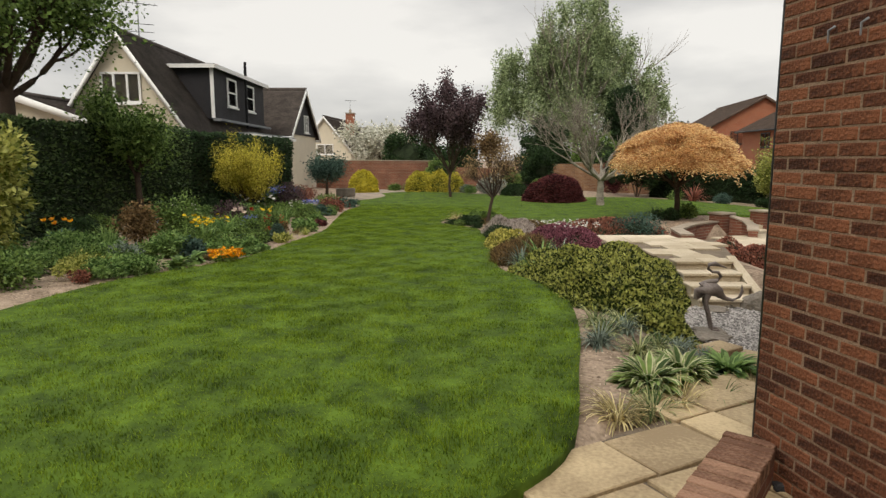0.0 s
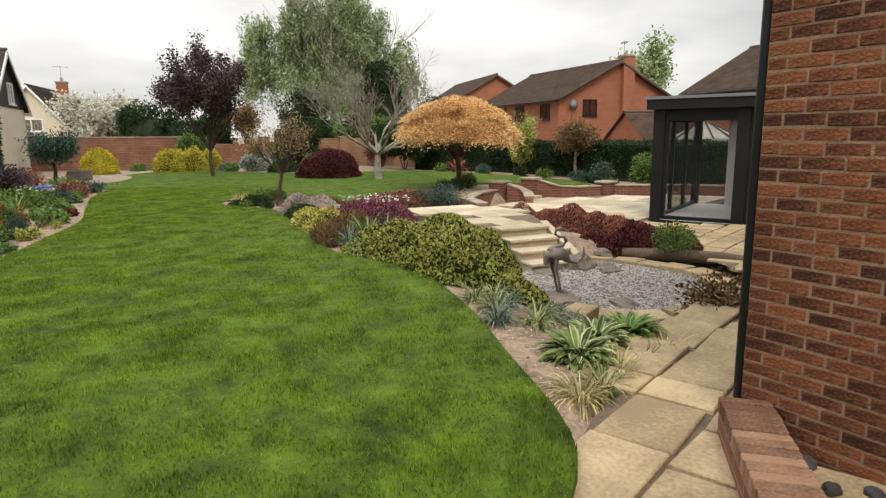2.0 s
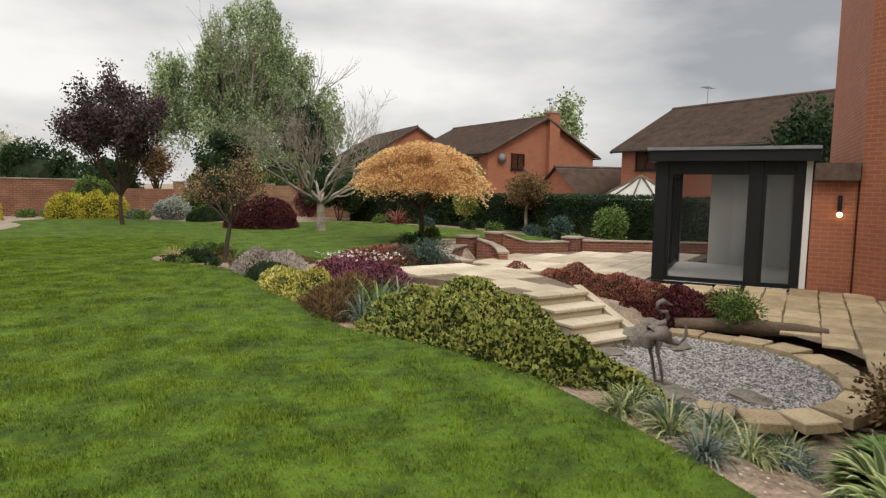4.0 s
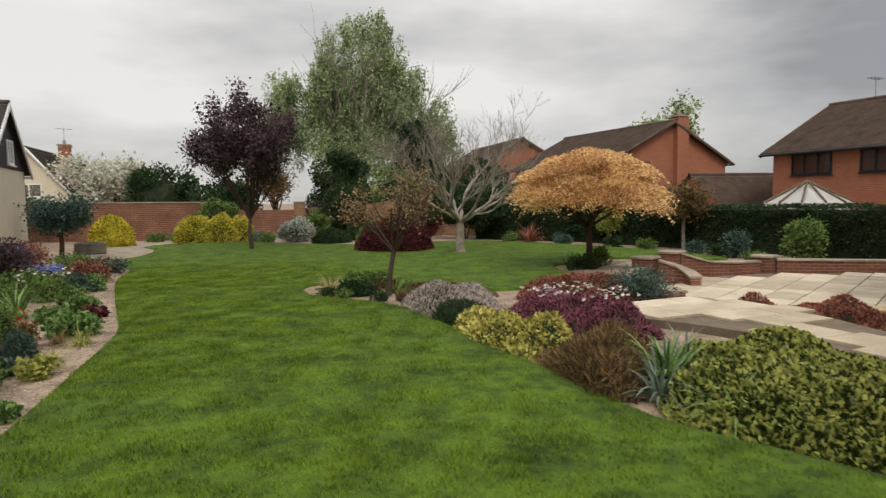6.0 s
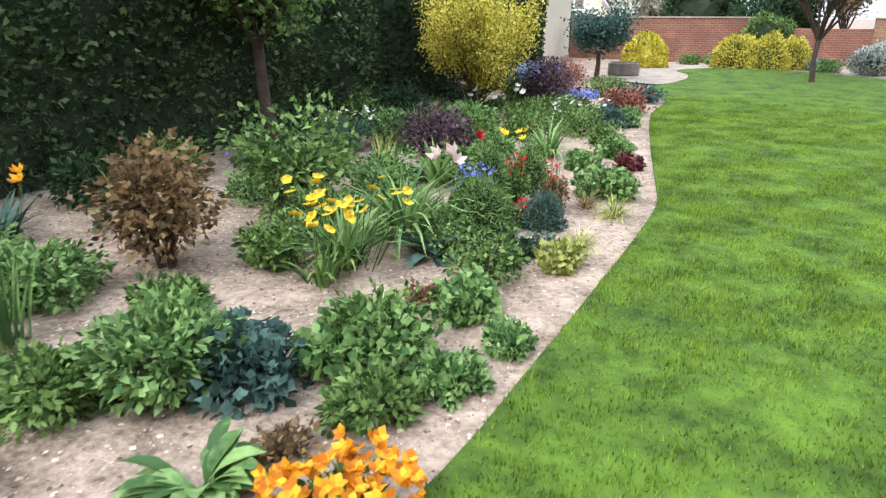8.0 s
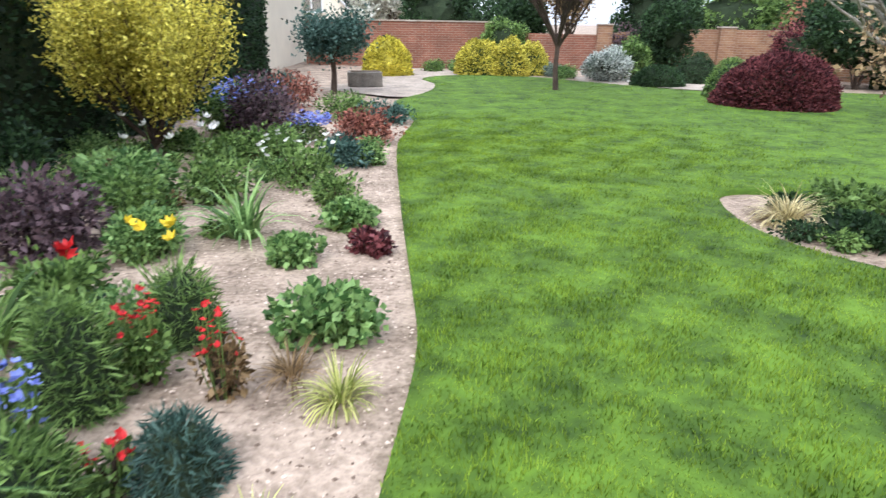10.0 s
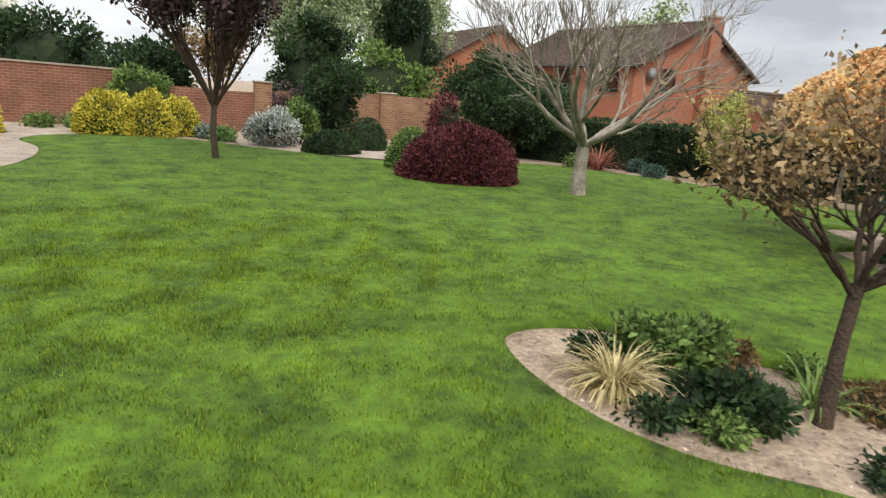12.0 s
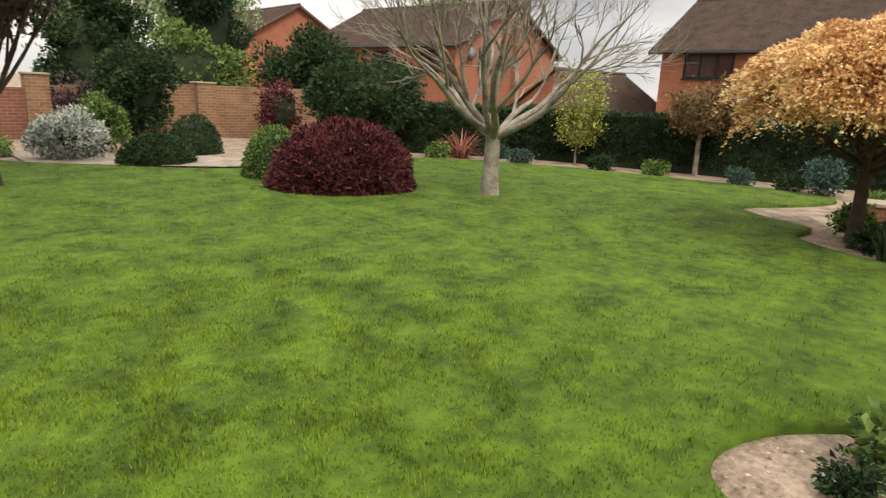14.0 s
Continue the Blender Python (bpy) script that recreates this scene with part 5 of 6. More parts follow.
crown_on(plum, rng, tips, 24000, 0.12, 0.1, L_PURPLE)

birch, rng, tips = tree("weeping_birch", "tall weeping birch in fresh spring leaf", 8.4, 42, 3.2, 0.24, 23, BARK, 7, 3.6, 3, (0.2, 0), 0.6, 0.5, 1.15, (3, 5), 0.72, 0.3, -0.2)


def birch_crown():
    """Billows of fine leaf sprays that hang in strands."""
    rng = np.random.default_rng(24)
    pts = []
    for cx, cy, cz, rx, rz, strands, m in ((0.2, 0, 9.2, 3.0, 3.4, 1500, 60), (-3.9, 0.5, 6.6, 1.5, 2.6, 520, 24), (4.2, 0, 6.0, 1.9, 2.2, 520, 26), (0.2, -0.5, 5.4, 3.8, 2.2, 700, 40), (-1.8, 0, 8.0, 2.0, 2.4, 420, 20), (2.3, 0, 7.8, 2.0, 2.4, 420, 20)):
        q, _ = lumpy(rng, strands, rx, rx * 0.8, rz, m, 0.8, -1, 0.4)
        k = np.repeat(np.arange(strands), 24)
        u = rng.uniform(0, 1, len(k))
        p = q[k] + rng.normal(0, 0.07, (len(k), 3))
        p[:, 2] += 0.3 - u * rng.uniform(0.5, 2.1, strands)[k]
        p[:, 0] += rng.normal(0, 0.25, strands)[k] * u
        pts.append(p + np.array([cx, cy, cz]))
    p = np.concatenate(pts)
    leaves(rng, p, np.tile((0, 0, -0.8), (len(p), 1)), 0.15, 0.55, 0.7, "crown", L_BIRCH, birch)


birch_crown()

acer, rng, tips = tree("bronze_maple", "small bronze-leaved maple with an open crown", 1.03, 15.36, 0.75, 0.042, 31, BARKD, 7, 0.66, 3, (0.13, 0.05), 0.7, 0.3, 0.9, (2, 5), 0.74, 0.4, -0.04)
crown_on(acer, rng, tips, 2600, 0.06, 0.046, L_FAWN)


def mushroom_tree():
    t, rng, tips = tree("orange_maple", "top-grafted maple with a domed orange crown", 6.35, 17.3, 1.0, 0.075, 44, BARKD, 9, 0.85, 2, (0, 0), 0.6, 0.1, 0.7, (2, 4), 0.7, 0.3, -0.12)
    # flat sprays of small leaves, laid over one another like shingles
    n, tiers = 120000, 190
    c = unit(rng.normal(0, 1, (tiers, 3)))
    c[:, 2] = np.abs(c[:, 2]) ** 0.8
    c = c * rng.uniform(0.8, 1.12, (tiers, 1)) * np.array([1.36, 1.15, 1.02]) + np.array([0, 0, 1.52])
    k = rng.integers(0, tiers, n)
    wide = rng.uniform(0.14, 0.3, tiers)[k]
    off = np.clip(rng.normal(0, 1, (n, 3)), -1.7, 1.7) * np.stack([wide, wide, 0.028 + 0 * wide], 1)
    out = unit((c[k] - np.array([0, 0, 1.2])) * np.array([1, 1, 0.4]))
    p = c[k] + off
    p[:, 2] -= 0.9 * (off[:, 0] ** 2 + off[:, 1] ** 2) + 0.22 * (off * out).sum(1)
    leaves(rng, p, out * np.array([1, 1, 0.2]) + np.array([0, 0, -0.12]), 0.056, 0.5, 0.35, "crown", L_ORANGE, t, fold=0.05)
    # Leaf-coloured filler dome, added to hide dark gaps in the crown.
    core(1.36, 1.15, 1.2, t, L_ORANGE, 1.42, 0.76)


mushroom_tree()

standard, rng, tips = tree("red_standard_tree", "pale-stemmed standard tree with a round reddish head", 13.2, 21.4, 1.1, 0.06, 52, BARK, 9, 0.56, 2, (0, 0), 0.7, 0.2, 0.8, (2, 4), 0.75, 0.3)
crown_on(standard, rng, tips, 9000, 0.17, 0.08, L_BROWN)
rose, rng, tips = tree("hedge_side_tree", "twin-stemmed small tree with bright leaves before the hedge", -7.05, 14.6, 1.25, 0.075, 61, BARKD, 8, 0.72, 3, (-0.12, 0), 0.5, 0.5, 1.9, (2, 4), 0.72, 0.3)
crown_on(rose, rng, tips, 12000, 0.19, 0.085, L_GREEN)
old, rng, tips = tree("broadleaf_tree", "tall broadleaf tree reaching over the hedge", -8.6, 12.5, 3.0, 0.16, 66, BARKD, 8, 1.7, 3, (0, 0), 0.7, 0.35, 0.9, (3, 5), 0.72, 0.3)
crown_on(old, rng, tips, 30000, 0.3, 0.1, L_GREEN)
white_t, rng, tips = tree("blossom_tree", "hawthorn smothered in white blossom", -4.9, 48, 1.2, 0.16, 71, BARKD, 8, 1.5, 3, (0, 0), 0.8, 0.3, 0.75, (3, 5), 0.72, 0.3, -0.2)
crown_on(white_t, rng, tips, 20000, 0.3, 0.22, L_BLOSSOM)
wil, rng, tips = tree("round_willow", "distant round-headed tree in pale leaf", 46.5, 58, 6.0, 0.35, 77, BARK, 9, 2.6, 3, (0, 0), 0.6, 0.4, 1.0, (3, 5), 0.7, 0.3, -1.5)
crown_on(wil, rng, tips, 14000, 0.5, 0.4, L_BIRCH)
ball_t, rng, tips = tree("standard_viburnum", "round-headed grey-green standard shrub", -4.75, 25.0, 0.85, 0.06, 81, BARKD, 7, 0.42, 2, (0, 0), 0.8, 0.2, 0.7, (3, 5), 0.75, 0.3)
crown_on(ball_t, rng, tips, 7000, 0.16, 0.08, L_BLUE)
yt, rng, tips = tree("lime_leaf_tree", "slender young tree with pale lime leaves", 12.4, 24.2, 0.5, 0.03, 86, BARK, 8, 0.75, 3, (0, 0), 0.45, 0.5, 2.0, (2, 4), 0.72, 0.25)
crown_on(yt, rng, np.concatenate([tips, tips * np.array([1, 1, 0.75]), tips * np.array([0.9, 0.9, 0.5])]), 7000, 0.1, 0.075, L_LIME)
ch, rng, tips = tree("pink_cherry", "thin tree with pinkish new leaves behind the wall", 2.6, 36.5, 1.0, 0.08, 88, BARKD, 7, 0.95, 3, (0, 0), 0.6, 0.5, 1.3, (2, 4), 0.72, 0.3)
crown_on(ch, rng, tips, 4500, 0.2, 0.11, L_BROWN)

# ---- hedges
hedge("hedge_west", "tall dark ivy-covered hedge", [(-8.9, 2.0), (-8.7, 8.0), (-8.5, 12.5), (-8.1, 15.0), (-7.4, 17.3)], 2.35, 1.0, L_HEDGE, 42000, 0.085, 90, INNER_SHADE)
hedge("hedge_west_end", "dark clipped conifer hedge beside the white house", [(-7.4, 17.35), (-6.95, 19.9), (-6.76, 23.0), (-6.74, 26.3)], 2.32, 0.72, L_CONIF, 22000, 0.085, 91, INNER_SHADE)
hedge("hedge_east", "dark clipped conifer hedge", [(9.6, 29.0), (12.6, 26.2), (13.9, 21.5), (14.6, 17.0), (15.4, 12.0)], 1.15, 1.1, L_CONIF, 42000, 0.08, 92, INNER_SHADE)

# ---- shrubs against the back wall and behind it
dome("yellow_euonymus", "bright yellow clipped dome shrub", -3.95, 30.2, 0.72, 0.7, 1.05, L_YELLOW, 5200, 0.085, 101, L_GOLD)
dome("golden_privet", "clipped golden and green shrub", -1.25, 30.8, 0.72, 0.6, 1.02, L_GOLD, 5200, 0.085, 102, L_DARK, group="golden shrubs")
dome("golden_privet", "clipped golden and green shrub", -0.35, 30.7, 0.6, 0.55, 1.05, L_GOLD, 4000, 0.085, 103, L_DARK, group="golden shrubs")
dome("golden_privet", "small clipped golden shrub", 0.4, 31.2, 0.5, 0.45, 0.92, L_GOLD, 3000, 0.085, 104, L_DARK, group="golden shrubs")
shrub("silver_shrub", "silvery flowering shrub beside the path", 2.15, 28.9, 0.75, 0.6, 0.8, L_SILVER, 7000, 0.07, 105, dense=INNER_SHADE)
shrub("wall_shrub", "green shrub climbing the garden wall", 3.1, 29.9, 0.5, 0.5, 1.1, L_GREEN, 3000, 0.09, 106, dense=INNER_SHADE)
dome("clipped_mound", "low clipped dark green mound", 3.1, 27.6, 0.68, 0.5, 0.52, L_DARK, 4200, 0.06, 107, INNER_SHADE, rough=0.05)
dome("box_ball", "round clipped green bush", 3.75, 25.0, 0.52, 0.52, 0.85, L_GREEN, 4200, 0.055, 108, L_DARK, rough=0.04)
dome("box_ball", "round clipped dark green bush", 4.6, 29.0, 0.55, 0.5, 0.8, L_DARK, 2600, 0.06, 109, INNER_SHADE, rough=0.04)
dome("red_maple_dome", "weeping dark red maple clipped to a dome", 4.1, 23.75, 1.13, 1.03, 0.98, L_MAROON, 26000, 0.085, 110, INNER_SHADE, 0.3, 0.1)
shrub("dark_evergreen", "dark evergreen shrub before the wall", 4.6, 31.6, 1.1, 0.8, 2.4, L_DARK, 14000, 0.1, 111, dense=INNER_SHADE, csize=0.4)
shrub("dark_evergreen", "dark evergreen shrub over the garden wall", 5.4, 35.5, 1.6, 1.3, 4.0, L_DARK, 16000, 0.13, 112, dense=INNER_SHADE, csize=0.5)
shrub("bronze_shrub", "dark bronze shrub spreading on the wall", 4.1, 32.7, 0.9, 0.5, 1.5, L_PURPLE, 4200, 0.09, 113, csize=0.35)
shrub("wall_climber", "green climber with pale flowers on the wall", -0.3, 33.1, 0.9, 0.4, 1.75, L_GREEN, 5200, 0.09, 114, dense=INNER_SHADE)
shrub("maroon_shrub", "maroon-leaved shrub against the wall", 8.3, 31.0, 0.7, 0.6, 1.7, L_MAROON, 3400, 0.09, 115, dense=INNER_SHADE)
shrub("spreading_evergreen", "spreading dark evergreen beside the hedge", 8.6, 28.2, 1.7, 1.3, 2.2, L_DARK, 12000, 0.11, 116, 0.45, dense=INNER_SHADE, csize=0.4)
shrub("spreading_evergreen", "large dark evergreen beside the wall", 10.4, 29.6, 1.6, 1.3, 2.6, L_CONIF, 10000, 0.12, 117, 0.2, dense=INNER_SHADE, csize=0.4)
shrub("background_shrub", "dark green trees beyond the garden wall", -2.4, 41.0, 2.2, 1.5, 3.6, L_DARK, 8000, 0.18, 118, dense=INNER_SHADE, csize=0.6, z=-0.2)
shrub("background_shrub", "dark green trees beyond the garden wall", 0.6, 38.0, 1.7, 1.5, 2.9, L_DARK, 8000, 0.17, 119, dense=INNER_SHADE, csize=0.5, z=-0.2)
shrub("background_shrub", "mixed green trees beyond the garden wall", 9.0, 37.0, 2.4, 1.6, 3.6, L_GREEN, 9000, 0.17, 120, dense=INNER_SHADE, csize=0.6, z=-0.2)
shrub("background_shrub", "dark green trees beyond the garden wall", 13.2, 36.0, 2.3, 1.6, 3.8, L_DARK, 9000, 0.17, 121, dense=INNER_SHADE, csize=0.6, z=-0.2)
shrub("dark_conifer", "dark conifer behind the bare tree", 11.4, 40.0, 1.6, 1.5, 6.8, L_CONIF, 18000, 0.15, 122, 0.5, dense=INNER_SHADE, csize=0.6, z=-0.2)
shrub("background_shrub", "yellow-green trees far beyond the houses", 43, 50, 4.0, 3.0, 4.5, L_LIME, 5000, 0.4, 123, csize=1.2, z=-1.2)
shrub("dark_conifer", "dark conifer above the garden room", 19.6, 14.6, 1.9, 1.6, 5.3, L_CONIF, 8000, 0.16, 124, 1.6, dense=INNER_SHADE, csize=0.5)
shrub("white_beam", "broad dark hedge trees beyond the wall", -8.5, 40.0, 1.6, 1.5, 2.3, L_DARK, 5000, 0.17, 125, dense=INNER_SHADE, csize=0.5, z=-0.2)
strap("phormium", "striped pink and bronze sword-leaved plant", 10.4, 26.4, 90, 0.95, 0.05, 1.0, 0.6, L_RED, 126)
shrub("terrace_shrub", "green shrub at the hedge foot", 12.9, 16.9, 0.55, 0.5, 1.15, L_GREEN, 2600, 0.09, 127, z=-0.25)
shrub("terrace_shrub", "small grey shrub at the hedge foot", 12.3, 18.6, 0.4, 0.4, 0.8, L_BLUE, 1500, 0.08, 128, z=-0.25)
for i, (x, y) in enumerate(((9.7, 26.6), (11.0, 25.0), (11.8, 23.2), (12.2, 22.0), (12.5, 20.2), (12.3, 19.2), (11.9, 17.6), (11.5, 26.0))):
    herb("border_plant", "low green plant along the hedge", x, y, 0.34, 0.34, (L_GREEN, L_BLUE, L_DARK)[i % 3], 700, 0.08, 130 + i, group="plants along the hedge")
for i, (x, y) in enumerate(((1.2, 29.9), (1.0, 30.6), (-2.6, 31.8), (-1.9, 32.3), (0.9, 31.9))):
    herb("border_plant", "low green plant before the garden wall", x, y, 0.36, 0.34, (L_BRIGHT, L_GREY, L_GREEN)[i % 3], 700, 0.09, 140 + i, group="plants along the wall")

# paved corner by the yellow shrub, with a stone trough
v, f = fill(smooth_line([(-2.55, 27.4), (-2.85, 29.0), (-1.9, 30.3), (-2.6, 32.6), (-6.5, 33.2), (-6.4, 27.0), (-4.6, 25.4), (-3.3, 24.4), (-2.75, 25.6)], True, 4), 0.5, lambda x, y: 0.03)
pv = fast("pavement", v, f, FARPAVE)
tagged(pv, "pale stone paving by the back wall", "paving", kind="structure")
v, f = fill([(1.3, 28.5), (2.5, 27.4), (3.7, 26.5), (5.2, 26.0), (5.6, 27.2), (4.0, 28.2), (2.4, 29.6), (1.5, 30.2)], 0.5, lambda x, y: 0.025)
pv = fast("pavement_path", v, f, FARPAVE)
tagged(pv, "pale stone path along the back border", "path", kind="structure")
tr = thing("stone_trough", -4.25, 26.6, 0.03, "small grey stone trough with soil", "trough", turn=10)
part("trough_body", boxed(-0.4, -0.22, 0, 0.4, 0.22, 0.34, 0.02), ROCK, tr)
part("soil_fill", boxed(-0.34, -0.17, 0.341, 0.34, 0.17, 0.352), DARKSOIL, tr)

# ---- shrubs of the west border
gold, rng, tips = tree("golden_shrub", "upright feathery golden-yellow leaved shrub", -5.75, 18.3, 0.15, 0.045, 150, BARKD, 15, 0.8, 3, (0, 0), 0.42, 0.45, 1.25, (2, 5), 0.72, 0.25)
crown_on(gold, rng, np.concatenate([tips, tips, tips * np.array([0.9, 0.9, 0.75])]), 30000, 0.085, 0.05, L_GOLD, 0.5)
shrub("variegated_shrub", "tall yellow variegated shrub before the hedge", -6.5, 8.6, 0.75, 0.75, 2.3, L_LIME, 9000, 0.09, 151, 0.3, csize=0.3, clumps=60)
shrub("ceanothus", "low green shrub covered in blue flowers", -5.3, 19.9, 0.55, 0.5, 0.65, L_GREEN, 2600, 0.06, 152)
petals(np.random.default_rng(3), np.random.default_rng(4).normal(0, 0.24, (260, 3)) * np.array([1, 1, 0.3]) + np.array([0, 0, 0.58]), 0.035, F_BLUE, bpy.data.objects["ceanothus"])
shrub("dark_shrub", "dark brown-leaved shrub in the border", -4.8, 19.4, 0.45, 0.5, 0.85, L_PURPLE, 2600, 0.06, 153)
shrub("small_maple", "small bronze maple bush", -5.6, 11.3, 0.32, 0.32, 0.8, L_BROWN, 2200, 0.06, 154, 0.15)
shrub("rose_bush", "open rose bush with fresh leaves", -5.4, 12.6, 0.5, 0.5, 0.85, L_GREEN, 1800, 0.07, 155, 0.15)
shrub("dark_shrub", "dwarf dark brown-leaved shrub", -5.25, 15.2, 0.4, 0.4, 0.5, L_PURPLE, 2000, 0.06, 156)
shrub("red_azalea", "low shrub with bright red flowers", -3.55, 19.7, 0.42, 0.36, 0.34, L_RED, 1800, 0.06, 157)
dome("lavender_bush", "grey-green lavender mound on sandy soil", -3.53, 13.05, 0.145, 0.145, 0.27, L_BLUE, 1500, 0.055, 158, INNER_SHADE, 0.14, 0.1)
dome("dark_hebe", "dense dark green feathery bush", -3.95, 12.75, 0.23, 0.23, 0.4, L_GREEN, 2800, 0.07, 159, INNER_SHADE, 0.14, 0.15)
dome("feathery_cosmos", "feathery upright green bush", -4.12, 13.5, 0.17, 0.17, 0.5, L_GREEN, 2200, 0.07, 160, INNER_SHADE, 0.12, 0.15)
dome("feathery_cosmos", "feathery upright green bush", -3.9, 14.1, 0.16, 0.16, 0.38, L_GREEN, 1600, 0.07, 161, INNER_SHADE, 0.12, 0.15)
strap("daylily", "large clump of arching daylily leaves", -4.45, 12.45, 120, 0.75, 0.034, 0.85, 0.75, L_BRIGHT, 162)
strap("daylily", "clump of arching green strap leaves", -4.05, 15.7, 70, 0.55, 0.028, 0.8, 0.7, L_BRIGHT, 163)
strap("daylily", "clump of arching green strap leaves", -4.75, 13.9, 60, 0.5, 0.03, 0.8, 0.7, L_GREEN, 164)
strap("narcissus_clump", "clump of narcissus leaves with fading heads", -6.3, 15.0, 260, 0.5, 0.016, 0.7, 0.6, L_BLUE, 165)
flowers(bpy.data.objects["narcissus_clump"], 26, 0.45, 0.35, 0.5, 0.03, F_WHITE, 166)
strap("narcissus_clump", "clump of narcissus leaves with fading heads", -5.8, 16.0, 220, 0.5, 0.016, 0.7, 0.6, L_GREEN, 167)
strap("iris_fan", "upright bright green iris leaves", -5.6, 14.45, 46, 0.34, 0.02, 0.35, 0.2, L_LIME, 168)
strap("iris_fan", "upright bright green iris leaves", -5.55, 10.2, 60, 0.46, 0.02, 0.3, 0.15, L_BRIGHT, 169)
strap("tulip_clump", "blue-green tulip leaves with orange blooms", -7.0, 11.2, 60, 0.4, 0.05, 0.8, 0.5, L_BLUE, 170)
flowers(bpy.data.objects["tulip_clump"], 5, 0.3, 0.42, 0.52, 0.05, F_ORANGE, 171, 6, L_GREEN, cup=1.2)
strap("daylily", "clump of pale green strap leaves", -6.6, 12.0, 70, 0.45, 0.024, 0.8, 0.6, L_GREEN, 172)
day = strap("yellow_tulip_clump", "green leaves with bright yellow blooms", -4.55, 11.75, 90, 0.5, 0.034, 0.7, 0.6, L_BRIGHT, 173)
flowers(day, 22, 0.42, 0.42, 0.56, 0.038, F_YELLOW, 174, 10, L_GREEN, cup=0.25)
yel = strap("yellow_tulip_clump", "green leaves with bright yellow blooms", -4.55, 11.45, 30, 0.35, 0.03, 0.7, 0.6, L_GREEN, 175)
flowers(yel, 12, 0.32, 0.36, 0.5, 0.04, F_YELLOW, 176, 10, L_GREEN, cup=0.25)
pink = strap("pink_tulips", "two pale pink tulips among green leaves", -4.25, 12.75, 12, 0.3, 0.04, 0.6, 0.5, L_GREEN, 177)
flowers(pink, 3, 0.14, 0.52, 0.6, 0.06, F_PINK, 178, 6, L_GREEN, cup=1.1)
blu = herb("bluebells", "small clump of blue bell flowers", -4.08, 12.95, 0.16, 0.3, L_GREEN, 300, 0.08, 179, 0.3)
flowers(blu, 60, 0.18, 0.25, 0.46, 0.022, F_BLUE, 180, 5, L_GREEN)
blu = herb("bluebells", "blue forget-me-nots under the golden shrub", -4.4, 19.7, 0.4, 0.25, L_GREEN, 700, 0.06, 181)
flowers(blu, 240, 0.42, 0.22, 0.34, 0.028, F_BLUE, 182)
blu = herb("bluebells", "blue forget-me-nots at the hedge foot", -6.3, 13.3, 0.35, 0.25, L_GREEN, 500, 0.06, 183)
flowers(blu, 50, 0.38, 0.22, 0.34, 0.024, F_BLUE, 184)
red = herb("red_wallflowers", "upright plant with deep red flowers", -3.92, 13.7, 0.13, 0.3, L_GREEN, 360, 0.05, 185)
flowers(red, 30, 0.12, 0.26, 0.42, 0.02, F_RED, 186, 5, L_GREEN)
red = herb("red_wallflowers", "upright plant with deep red flowers", -3.56, 13.6, 0.12, 0.28, L_BROWN, 260, 0.05, 187)
flowers(red, 26, 0.1, 0.2, 0.42, 0.018, F_RED, 188, 5, L_GREEN)
red = herb("red_wallflowers", "small plant with deep red flowers", -3.74, 13.0, 0.1, 0.18, L_GREEN, 120, 0.05, 189)
flowers(red, 14, 0.1, 0.14, 0.24, 0.018, F_RED, 190, 5, L_GREEN)
tul = strap("red_tulip", "single red tulip over green leaves", -4.35, 14.0, 10, 0.3, 0.03, 0.5, 0.4, L_GREEN, 191)
flowers(tul, 2, 0.06, 0.42, 0.5, 0.05, F_RED, 192, 6, L_GREEN, cup=1.1)
tul = strap("yellow_tulip", "yellow tulips over green leaves", -4.12, 14.5, 14, 0.3, 0.03, 0.5, 0.4, L_GREEN, 193)
flowers(tul, 5, 0.2, 0.4, 0.52, 0.04, F_YELLOW, 194, 6, L_GREEN, cup=0.9)
tul = strap("white_tulip", "pale cream tulips over green leaves", -5.3, 17.4, 24, 0.34, 0.03, 0.6, 0.5, L_GREEN, 195)
flowers(tul, 8, 0.6, 0.4, 0.62, 0.045, F_WHITE, 196, 6, L_GREEN, cup=1.1)
pan = herb("orange_pansies", "mound of vivid orange pansies", -3.46, 9.75, 0.25, 0.16, L_GREEN, 500, 0.05, 197)
flowers(pan, 130, 0.27, 0.1, 0.21, 0.034, F_ORANGE, 198, 5)
pans = herb("dark_pansies", "tall stems with dark and white flowers", -3.95, 17.2, 0.35, 0.35, L_GREEN, 600, 0.07, 199)
flowers(pans, 22, 0.4, 0.35, 0.5, 0.03, F_WHITE, 200, 5, L_GREEN)

# low clumps of cranesbill, columbine, sage and grasses between them
herb("cranesbill", "low round clump of lobed green leaves", -3.2, 14.15, 0.26, 0.24, L_BRIGHT, 900, 0.07, 201, 0.95, group="low border clumps")
herb("cranesbill", "low round clump of lobed green leaves", -3.3, 15.95, 0.2, 0.2, L_BRIGHT, 600, 0.07, 202, 0.95, group="low border clumps")
herb("cranesbill", "low round clump of lobed green leaves", -3.6, 15.2, 0.2, 0.18, L_BRIGHT, 600, 0.06, 203, 0.95, group="low border clumps")
herb("cranesbill", "low round clump of lobed green leaves", -3.9, 10.75, 0.34, 0.22, L_BRIGHT, 1300, 0.075, 204, 0.95, group="low border clumps")
herb("cranesbill", "low round clump of lobed green leaves", -3.6, 11.4, 0.2, 0.18, L_BRIGHT, 600, 0.065, 205, 0.95, group="low border clumps")
herb("columbine", "green columbine clump with grey tone", -4.3, 10.35, 0.3, 0.26, L_BLUE, 900, 0.075, 206, 0.9, group="low border clumps")
